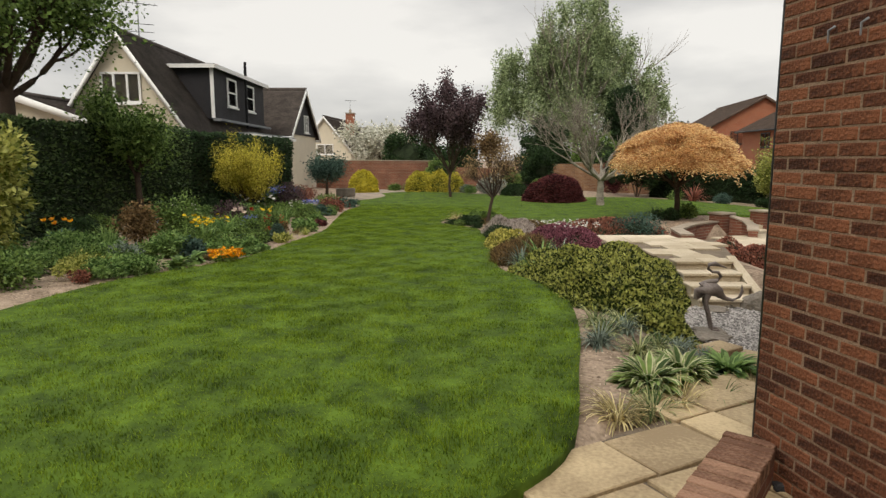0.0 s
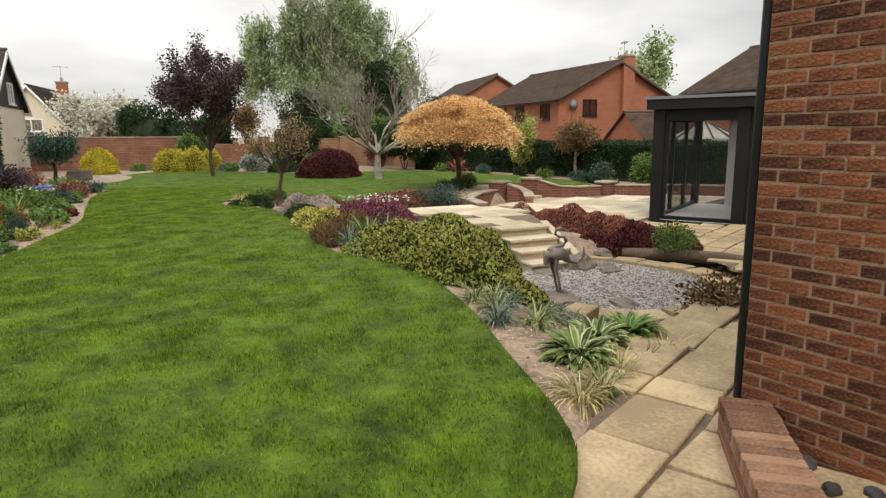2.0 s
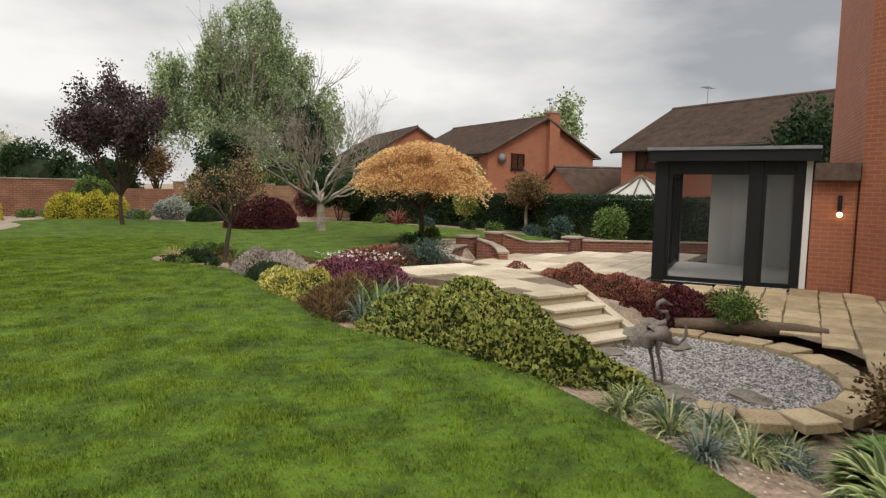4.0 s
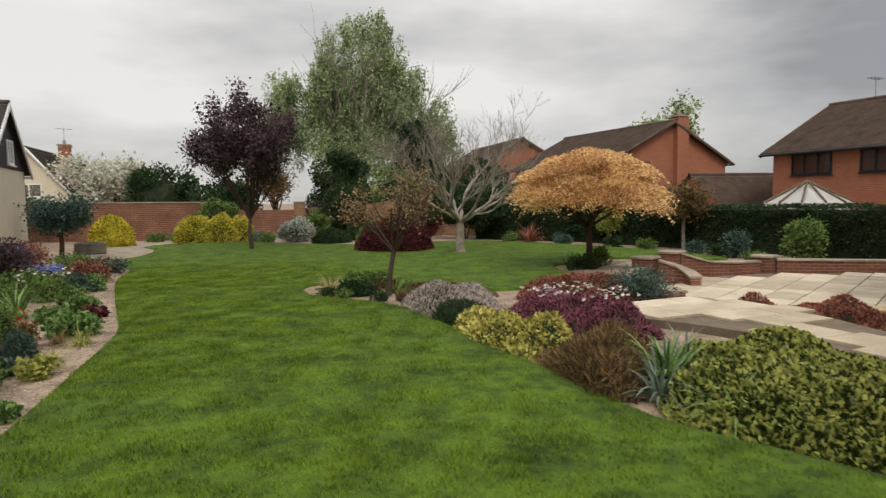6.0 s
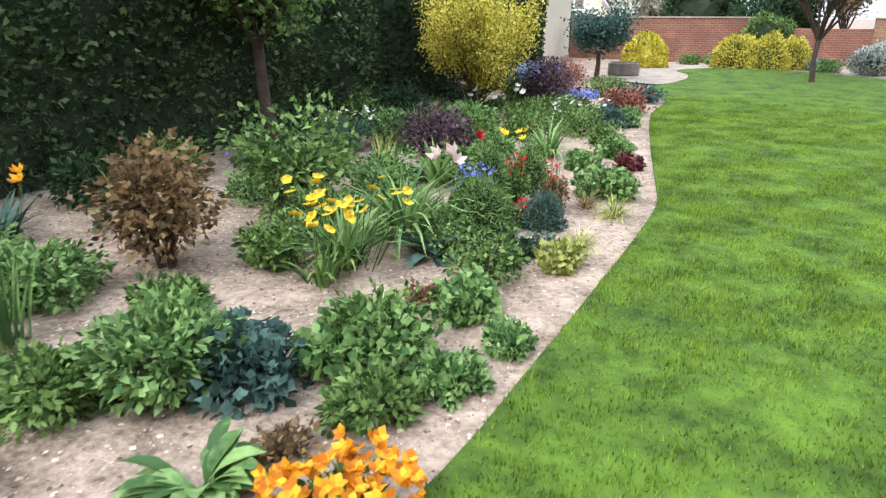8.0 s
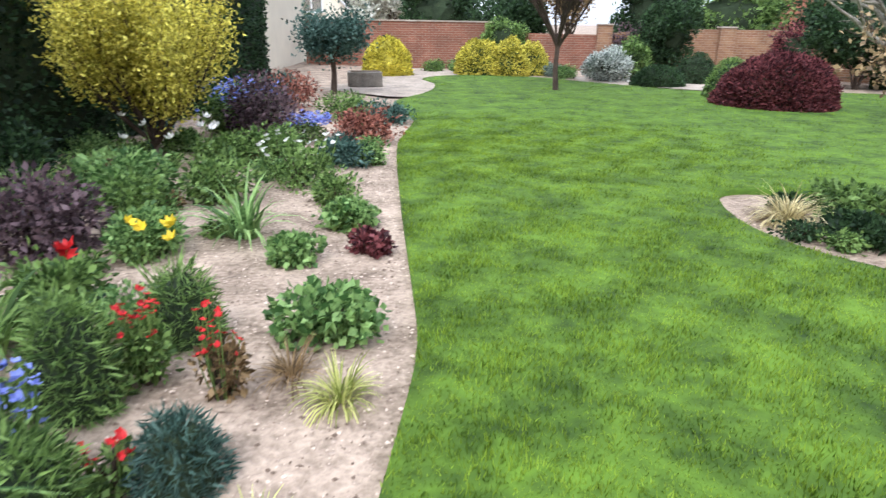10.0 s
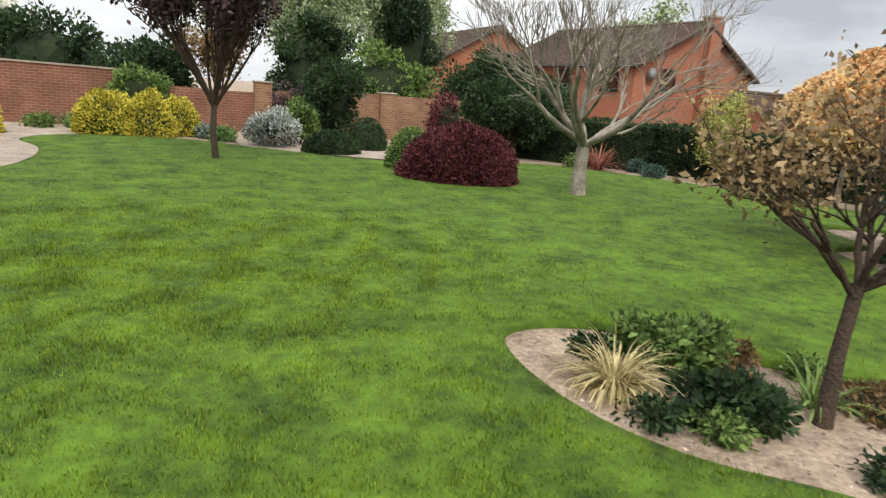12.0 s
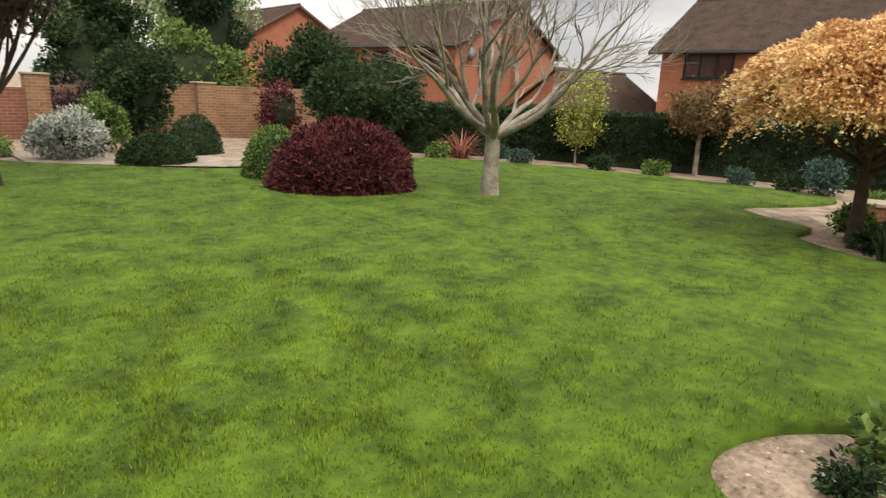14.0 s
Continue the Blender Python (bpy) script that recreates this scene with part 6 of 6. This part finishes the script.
herb("lime_bush", "round bright lime-green leafy clump", -4.55, 10.15, 0.27, 0.38, L_BRIGHT, 1500, 0.075, 207, 0.5, group="low border clumps")
broad("foxglove_rosette", "rosette of broad grey-green leaves", -4.0, 9.75, 70, 0.26, 0.075, L_BRIGHT, 208, "leafy rosettes")
broad("foxglove_rosette", "rosette of broad grey-green leaves", -3.98, 9.2, 60, 0.24, 0.07, L_GREEN, 209, "leafy rosettes")
broad("foxglove_rosette", "rosette of broad grey-green leaves", -4.12, 12.15, 26, 0.26, 0.085, L_BLUE, 210, "leafy rosettes")
herb("silver_artemisia", "silvery finely cut border plant", -4.75, 9.15, 0.28, 0.36, L_GREY, 1300, 0.085, 211, 0.22, group="low border clumps")
herb("ground_elder", "spreading pale green leafy patch", -6.2, 9.9, 0.65, 0.25, L_BRIGHT, 2600, 0.07, 212, 0.6, group="low border clumps")
herb("ground_elder", "spreading pale green leafy patch", -5.6, 9.2, 0.5, 0.22, L_BRIGHT, 1900, 0.07, 213, 0.6, group="low border clumps")
herb("ground_elder", "spreading pale green leafy patch", -5.0, 8.4, 0.45, 0.25, L_LIME, 1700, 0.07, 214, 0.4, group="low border clumps")
herb("creeping_thyme", "dark creeping mat of small leaves", -3.72, 12.25, 0.34, 0.12, L_DARK, 1500, 0.04, 215, 0.6, group="low border clumps")
herb("lettuce_green", "small lime-green leafy plant", -3.25, 12.25, 0.15, 0.15, L_LIME, 320, 0.07, 216, 0.8, group="low border clumps")
strap("golden_sedge", "low tuft of olive-gold grass", -3.05, 13.55, 130, 0.22, 0.007, 1.1, 0.7, L_LIME, 217, "low grasses")
strap("golden_sedge", "low tuft of olive-gold grass", -3.3, 13.75, 80, 0.2, 0.007, 1.1, 0.7, L_BROWN, 218, "low grasses")
strap("golden_sedge", "low tuft of olive-gold grass", -3.2, 12.75, 80, 0.18, 0.007, 1.1, 0.7, L_LIME, 219, "low grasses")
herb("maroon_heuchera", "low dark maroon leafed clump", -3.1, 15.4, 0.18, 0.13, L_MAROON, 420, 0.06, 220, 0.8, group="low border clumps")
herb("silver_artemisia", "small silvery seedling clump", -3.45, 12.5, 0.16, 0.12, L_GREY, 260, 0.05, 221, 0.5, group="low border clumps")
herb("border_plant", "mid-green leafy clump in the border", -4.5, 16.6, 0.35, 0.35, L_GREEN, 900, 0.08, 222, 0.5, group="low border clumps")
herb("border_plant", "mid-green leafy clump in the border", -5.3, 16.6, 0.4, 0.4, L_BRIGHT, 1100, 0.09, 223, 0.6, group="low border clumps")
herb("border_plant", "mid-green leafy clump in the border", -3.5, 16.6, 0.28, 0.25, L_GREEN, 700, 0.07, 224, 0.4, group="low border clumps")
herb("border_plant", "grey-green leafy clump in the border", -3.6, 18.2, 0.36, 0.3, L_BLUE, 800, 0.08, 225, 0.5, group="low border clumps")
herb("border_plant", "mid-green leafy clump in the border", -4.4, 18.3, 0.4, 0.35, L_GREEN, 1000, 0.08, 226, 0.5, group="low border clumps")
herb("border_plant", "mid-green leafy clump in the border", -3.35, 21.4, 0.45, 0.3, L_BLUE, 900, 0.08, 227, 0.5, group="low border clumps")
herb("border_plant", "mid-green leafy clump in the border", -4.1, 21.6, 0.45, 0.4, L_GREEN, 900, 0.08, 228, 0.5, group="low border clumps")
herb("border_plant", "reddish flowering clump by the paving", -5.1, 22.6, 0.5, 0.6, L_RED, 900, 0.08, 229, 0.4, group="low border clumps")
herb("border_plant", "dark leafy clump under the hedge", -5.5, 21.7, 0.5, 0.55, L_DARK, 1000, 0.08, 230, 0.5, group="low border clumps")
herb("border_plant", "mid-green leafy clump in the border", -5.9, 13.9, 0.3, 0.3, L_GREEN, 700, 0.08, 231, 0.5, group="low border clumps")
herb("border_plant", "dark leafy clump under the hedge", -7.3, 13.2, 0.4, 0.4, L_GREEN, 800, 0.08, 232, 0.5, group="low border clumps")
herb("border_plant", "dark leafy clump under the hedge", -7.2, 12.2, 0.4, 0.4, L_DARK, 800, 0.08, 233, 0.5, group="low border clumps")
herb("border_plant", "mid-green leafy clump in the border", -4.95, 12.2, 0.3, 0.35, L_GREEN, 700, 0.08, 234, 0.5, group="low border clumps")
herb("border_plant", "pale leafy clump in the border", -4.7, 14.4, 0.28, 0.28, L_GREEN, 600, 0.08, 235, 0.5, group="low border clumps")
herb("border_plant", "mid-green leafy clump in the border", -5.5, 7.6, 0.45, 0.4, L_GREEN, 1300, 0.08, 236, 0.5, group="low border clumps")
herb("border_plant", "mid-green leafy clump in the border", -6.2, 6.6, 0.5, 0.5, L_GREEN, 1300, 0.08, 237, 0.5, group="low border clumps")
herb("border_plant", "mid-green leafy clump in the border", -5.5, 6.3, 0.4, 0.3, L_BRIGHT, 1000, 0.08, 238, 0.5, group="low border clumps")
red = herb("red_primula", "small plant with rust-red flowers", -4.75, 8.0, 0.14, 0.16, L_RED, 240, 0.05, 239, 0.6)
for i, (x, y) in enumerate(((-7.6, 9.2), (-7.4, 10.2), (-7.0, 8.0), (-6.9, 6.9), (-7.8, 7.4), (-7.6, 16.2), (-6.9, 16.6), (-6.4, 16.9), (-5.6, 23.6))):
    herb("border_plant", "dark leafy clump under the hedge", x, y, 0.45, 0.5, (L_GREEN, L_DARK, L_BLUE)[i % 3], 1000, 0.085, 240 + i, 0.5, group="low border clumps")

# ---- east beds
IVY = smooth_line([(0.95, 9.2), (1.03, 8.5), (1.24, 7.7), (1.36, 6.9), (2.1, 6.25), (2.85, 6.75), (3.05, 7.6), (3.38, 8.4), (3.42, 9.5), (3.0, 10.2), (2.3, 10.3), (1.6, 9.9)], True, 3)
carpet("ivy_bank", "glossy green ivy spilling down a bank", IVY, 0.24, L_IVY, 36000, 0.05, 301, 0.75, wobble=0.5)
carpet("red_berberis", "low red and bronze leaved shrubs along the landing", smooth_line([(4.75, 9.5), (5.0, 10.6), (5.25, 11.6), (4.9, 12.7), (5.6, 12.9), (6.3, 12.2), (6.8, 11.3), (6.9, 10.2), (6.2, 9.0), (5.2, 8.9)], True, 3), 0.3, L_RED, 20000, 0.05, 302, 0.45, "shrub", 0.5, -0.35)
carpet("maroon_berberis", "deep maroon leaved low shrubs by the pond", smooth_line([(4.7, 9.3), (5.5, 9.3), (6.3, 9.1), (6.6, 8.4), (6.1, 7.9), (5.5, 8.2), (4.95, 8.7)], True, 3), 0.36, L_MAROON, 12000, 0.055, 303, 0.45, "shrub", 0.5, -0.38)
herb("green_herb", "green herb spilling between the maroon shrubs", 5.75, 8.1, 0.4, 0.45, L_GREEN, 1400, 0.07, 304, 0.3, z=-0.3)
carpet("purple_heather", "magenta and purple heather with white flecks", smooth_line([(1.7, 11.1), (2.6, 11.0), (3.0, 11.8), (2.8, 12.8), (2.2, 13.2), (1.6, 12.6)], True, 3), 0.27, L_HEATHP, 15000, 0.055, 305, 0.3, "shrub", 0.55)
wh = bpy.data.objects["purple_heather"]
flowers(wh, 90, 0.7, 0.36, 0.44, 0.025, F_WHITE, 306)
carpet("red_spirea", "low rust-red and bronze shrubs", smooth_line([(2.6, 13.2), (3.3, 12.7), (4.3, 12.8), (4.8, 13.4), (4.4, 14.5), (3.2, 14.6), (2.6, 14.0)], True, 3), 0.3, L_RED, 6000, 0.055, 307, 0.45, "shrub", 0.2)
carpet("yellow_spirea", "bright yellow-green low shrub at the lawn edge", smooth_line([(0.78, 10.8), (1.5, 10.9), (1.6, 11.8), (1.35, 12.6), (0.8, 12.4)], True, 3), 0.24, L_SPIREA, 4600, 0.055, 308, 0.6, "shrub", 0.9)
dome("lavender_bush", "low dark green lavender mound", 1.15, 12.9, 0.36, 0.3, 0.26, L_DARK, 2200, 0.06, 309, INNER_SHADE, 0.2)
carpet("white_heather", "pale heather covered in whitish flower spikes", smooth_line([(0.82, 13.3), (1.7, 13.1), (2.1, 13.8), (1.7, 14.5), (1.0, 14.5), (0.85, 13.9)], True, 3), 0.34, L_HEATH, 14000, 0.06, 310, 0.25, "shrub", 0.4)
herb("peony", "broad dark green leafy clump under the maple", 0.92, 16.2, 0.38, 0.27, L_GREEN, 1700, 0.085, 311, 0.55)
herb("dark_peony", "dark leafy plant under the maple", 0.6, 15.65, 0.3, 0.2, L_DARK, 1000, 0.08, 312, 0.5)
strap("straw_grass", "tuft of straw-yellow ornamental grass", 0.28, 16.15, 360, 0.4, 0.010, 1.25, 0.85, L_STRAW, 313)
strap("agapanthus", "clump of arching green straps under the maple", 1.2, 15.5, 40, 0.36, 0.02, 0.9, 0.7, L_GREEN, 314)
carpet("bronze_heath", "brown and bronze low heath shrubs", smooth_line([(1.3, 15.0), (1.9, 14.6), (2.5, 14.4), (2.4, 15.0), (1.7, 15.5), (1.35, 15.6)], True, 3), 0.22, L_BROWN, 2600, 0.05, 315, 0.4, "shrub", 0.2)
carpet("brown_heath", "wispy brown-green heath at the lawn edge", smooth_line([(0.76, 9.5), (1.5, 9.9), (1.9, 10.5), (1.5, 10.9), (0.9, 10.7)], True, 3), 0.28, L_BROWN, 7000, 0.11, 316, 0.1, "shrub", 0.6)
strap("iris_leaves", "bright green arching strap leaves", 1.5, 9.75, 110, 0.52, 0.028, 0.9, 0.7, L_BRIGHT, 317, "strap leaves on the bank")
strap("iris_leaves", "bright green arching strap leaves", 1.3, 8.9, 60, 0.42, 0.024, 0.9, 0.7, L_BRIGHT, 329, "strap leaves on the bank")
strap("iris_leaves", "pale arching strap leaves", 1.85, 9.9, 60, 0.5, 0.024, 0.9, 0.7, L_GREY, 328, "strap leaves on the bank")
strap("iris_leaves", "blue-green arching strap leaves", 1.15, 9.45, 60, 0.42, 0.026, 0.9, 0.7, L_GREY, 318)
shrub("blue_lavender", "blue-grey feathery low bush", 4.0, 13.0, 0.6, 0.45, 0.42, L_BLUE, 3200, 0.08, 319, 0.0, 0.18, dense=INNER_SHADE)
herb("iris_dark", "dark leafy clump at the foot of the orange maple", 6.0, 16.95, 0.35, 0.28, L_DARK, 900, 0.09, 320, 0.35)
strap("iris_leaves", "dark green sword leaves under the orange maple", 5.6, 16.9, 40, 0.4, 0.03, 0.5, 0.3, L_DARK, 321)
herb("iris_dark", "green leafy shrub beside the orange maple", 6.7, 17.35, 0.3, 0.4, L_GREEN, 700, 0.09, 322, 0.5)
broad("hosta", "cream-edged hosta with broad arching leaves", 1.5, 4.42, 190, 0.3, 0.06, L_GREEN, 330, "hostas by the path", 0.9, -0.1, L_CREAM)
broad("hosta", "cream-edged hosta with broad arching leaves", 1.82, 4.66, 190, 0.3, 0.06, L_GREEN, 331, "hostas by the path", 0.9, -0.13, L_CREAM)
broad("hosta", "green hosta with broad arching leaves", 2.25, 4.8, 200, 0.3, 0.05, L_BRIGHT, 332, "hostas by the path", 0.9, -0.16)
for i, (x, y) in enumerate(((1.12, 3.85), (1.38, 3.98), (1.62, 4.12), (1.95, 4.25), (2.3, 4.42), (1.12, 4.2), (2.65, 4.7), (1.3, 4.75), (2.75, 5.1))):
    strap("lily_turf", "tuft of cream-striped grassy leaves", x, y, 170, 0.28, 0.010, 1.2, 0.85, (L_STRAW, L_VARIEG)[i % 2], 340 + i, "grassy tufts by the path", -0.09 - 0.03 * i)
for i, (x, y) in enumerate(((1.5, 5.7), (1.75, 5.9), (2.0, 5.7), (2.3, 6.0), (1.8, 6.25), (2.6, 5.5), (1.5, 6.1), (1.35, 5.35), (1.7, 5.3), (2.2, 5.4), (2.95, 5.75), (2.55, 6.0))):
    strap("lily_turf", "tuft of cream-striped grassy leaves", x, y, 110, 0.26, 0.014, 1.2, 0.85, (L_VARIEG, L_GREY)[i % 2], 350 + i, "grassy tufts by the pond")
shrub("pond_shrub", "small bronze-green shrub by the path", 3.75, 5.35, 0.34, 0.3, 0.34, L_BROWN, 1500, 0.05, 360, z=-0.28)

# ---- rocks round the pond, and the bronze bird
rock("boulder", 4.25, 8.3, -0.42, 0.26, 0.2, 0.17, 1.0, "rounded grey-brown boulder on the gravel")
rock("boulder", 5.0, 8.75, -0.42, 0.22, 0.18, 0.14, 2.2, "rounded grey-brown boulder on the gravel")
for i, (x, y, s) in enumerate(((3.6, 8.2, 0.2), (3.85, 8.45, 0.17), (4.5, 7.95, 0.2), (4.65, 8.25, 0.16), (3.55, 6.45, 0.2), (3.0, 6.9, 0.24))):
    rock("flat_stone", x, y, -0.42, s, s * 0.8, 0.045, 3.1 + i, "flat grey slate lying on the gravel", ROCK, "flat stones")
lg = Pile()
lg.add(*tube([(5.2, 8.55, -0.32), (5.7, 8.0, -0.3), (6.15, 7.5, -0.3), (6.35, 7.2, -0.3)], [0.08, 0.1, 0.09, 0.06], 8))
log = lg.make("timber_edge", TIMBER, None, "", True)
tagged(log, "dark weathered timber edging the planted bank", "edging")


def make_bird():
    """Bronze wading bird with a long curved neck, on two thin legs and a stone plinth."""
    b = thing("bird_sculpture", 3.05, 7.05, -0.42, "bronze wading bird sculpture with curved neck and tail plume", "sculpture", turn=-5)
    b.scale = (1.15, 1.15, 1.12)
    pile = Pile()
    # body hanging between the shoulders and the tail
    pile.add(*tube([(-0.15, 0, 0.36), (-0.12, 0, 0.43), (-0.06, 0, 0.475), (0.02, 0, 0.47), (0.08, 0, 0.43), (0.11, 0, 0.385)], [0.02, 0.06, 0.078, 0.075, 0.05, 0.018], 14))
    # neck, head and long bill
    pile.add(*tube([(-0.1, 0, 0.5), (-0.03, 0, 0.545), (0.05, 0, 0.56), (0.085, 0, 0.6), (0.06, 0, 0.645), (0.0, 0, 0.65), (-0.045, 0, 0.68), (-0.035, 0, 0.725), (0.02, 0, 0.735), (0.07, 0, 0.715), (0.14, 0, 0.69)], [0.04, 0.028, 0.022, 0.018, 0.016, 0.015, 0.015, 0.018, 0.024, 0.013, 0.003], 10))
    # plume that sweeps out and up behind
    pile.add(*tube([(0.08, 0, 0.42), (0.14, 0, 0.375), (0.21, 0, 0.36), (0.27, 0, 0.39), (0.295, 0, 0.45), (0.29, 0, 0.52)], [0.045, 0.022, 0.016, 0.014, 0.016, 0.004], 8))
    for s in (-1, 1):
        pile.add(*tube([(-0.04, 0.035 * s, 0.42), (-0.055, 0.04 * s, 0.33), (-0.02, 0.04 * s, 0.22), (0.02, 0.04 * s, 0.05)], [0.034, 0.016, 0.013, 0.012], 8))
        for k in (-0.5, 0.0, 0.5):
            pile.add(*tube([(0.02, 0.04 * s, 0.052), (0.09, 0.04 * s + 0.06 * k, 0.052)], [0.01, 0.004], 5))
    pile.make("bird_body", BRONZE, b, "", True)
    part("plinth", boxed(-0.13, -0.11, 0, 0.15, 0.11, 0.045, 0.01), ROCK, b, "grey stone plinth")


make_bird()


# ---- crumbs of soil and withered bits on the bare earth, and dark cobbles by the low wall
def make_crumbs():
    rng = np.random.default_rng(71)
    n = 34000
    p = np.stack([rng.uniform(-7.6, -2.4, n), rng.uniform(7.0, 20.5, n)], 1)
    q = np.stack([rng.uniform(-0.2, 2.6, 9000), rng.uniform(3.2, 17.2, 9000)], 1)
    p = np.concatenate([p, q])
    p = p[~inside(p, LAWN_LINE) & ~inside(p, PATH_LINE)]
    n = len(p)
    c = np.stack([p[:, 0], p[:, 1], level(p[:, 0], p[:, 1]) + 0.003], 1)
    octa = np.array([(1, 0, 0), (0, 1, 0), (-1, 0, 0), (0, -1, 0), (0, 0, 0.6)], float)
    tri = np.array([(0, 1, 4), (1, 2, 4), (2, 3, 4), (3, 0, 4)])
    k = octa[None] * rng.uniform(0.5, 1.5, (n, 5, 1)) * (0.004 + 0.010 * rng.uniform(0, 1, (n, 1, 1)) ** 3)
    v = c[:, None] + k
    ob = fast("soil_crumbs", v.reshape(-1, 3), (tri[None] + 5 * np.arange(n)[:, None, None]).reshape(-1, 3), CRUMB)
    tagged(ob, "crumbs of dry sandy soil on the beds", "soil", kind="stuff")


make_crumbs()
for i, (x, y) in enumerate(((1.52, 2.55), (1.63, 2.75), (1.66, 2.45), (1.72, 2.2), (1.58, 2.3), (1.7, 2.95), (1.76, 1.95), (1.62, 2.08))):
    rock("cobble", x, y, -0.06, 0.05, 0.042, 0.035, 5.0 + i, "dark rounded cobble at the wall foot", SLATE, "cobbles by the wall")

spare = np.random.default_rng(99)
kinds = (("seedling", "small green seedling in the sandy border", L_GREEN, 0.13, 0.12), ("seedling", "small bright green seedling in the sandy border", L_BRIGHT, 0.14, 0.13), ("seedling", "small grey-green seedling in the sandy border", L_BLUE, 0.12, 0.12), ("leafy_clump", "leafy green clump in the sandy border", L_GREEN, 0.26, 0.28), ("leafy_clump", "bright leafy clump in the sandy border", L_BRIGHT, 0.24, 0.24), ("seedling", "small bronze seedling in the sandy border", L_BROWN, 0.12, 0.1))
made = 0
while made < 64:
    y = spare.uniform(8.6, 21.0)
    x = spare.uniform(-6.9, -0.35 + float(np.interp(y, (8.6, 9.8, 12.1, 14.0, 16.8, 21.0), (-3.9, -3.35, -2.95, -2.73, -2.95, -2.95))))
    name, label, leaf, r, h = kinds[made % 6]
    herb(name, label, x, y, r * spare.uniform(0.7, 1.2), h * spare.uniform(0.7, 1.2), leaf, 170 if r < 0.2 else 520, 0.055, 500 + made, 0.55, group="seedlings in the border")
    made += 1

for i, (x, y, r, h) in enumerate(((-5.2, 9.6, 0.34, 0.26), (-4.9, 9.9, 0.26, 0.22), (-5.9, 10.6, 0.36, 0.3), (-6.5, 10.6, 0.4, 0.34), (-5.1, 10.8, 0.2, 0.16), (-4.3, 8.75, 0.3, 0.25), (-4.6, 8.4, 0.34, 0.26), (-5.2, 8.8, 0.36, 0.3), (-5.8, 8.5, 0.4, 0.32), (-6.6, 9.1, 0.42, 0.34), (-3.65, 10.35, 0.2, 0.16), (-3.3, 11.1, 0.16, 0.1), (-3.45, 10.7, 0.2, 0.1), (-5.0, 11.6, 0.24, 0.3), (-4.95, 13.1, 0.26, 0.3), (-5.15, 13.6, 0.3, 0.3), (-5.0, 16.0, 0.3, 0.3), (-4.6, 15.3, 0.26, 0.26), (-6.0, 15.5, 0.34, 0.4), (-4.9, 17.9, 0.34, 0.32))):
    herb("leafy_clump", ("spreading bright green leafy clump", "mid-green leafy clump on sandy soil", "pale green leafy clump on sandy soil")[i % 3], x, y, r, h, (L_BRIGHT, L_GREEN, L_BRIGHT)[i % 3], int(5200 * r), 0.065, 700 + i, 0.5, group="leafy clumps in the border")

for i, (x, y) in enumerate(((0.75, 14.9), (1.05, 14.75), (0.35, 15.5), (0.5, 16.55), (1.3, 16.1), (1.55, 15.75), (0.15, 15.75), (1.0, 15.9), (1.25, 14.85))):
    herb("bed_plant", ("dark low leafy plant under the maple", "bronze low plant under the maple", "green low plant under the maple")[i % 3], x, y, 0.17, 0.13, (L_DARK, L_BROWN, L_GREEN)[i % 3], 300, 0.055, 800 + i, 0.5, group="low plants under the maple")
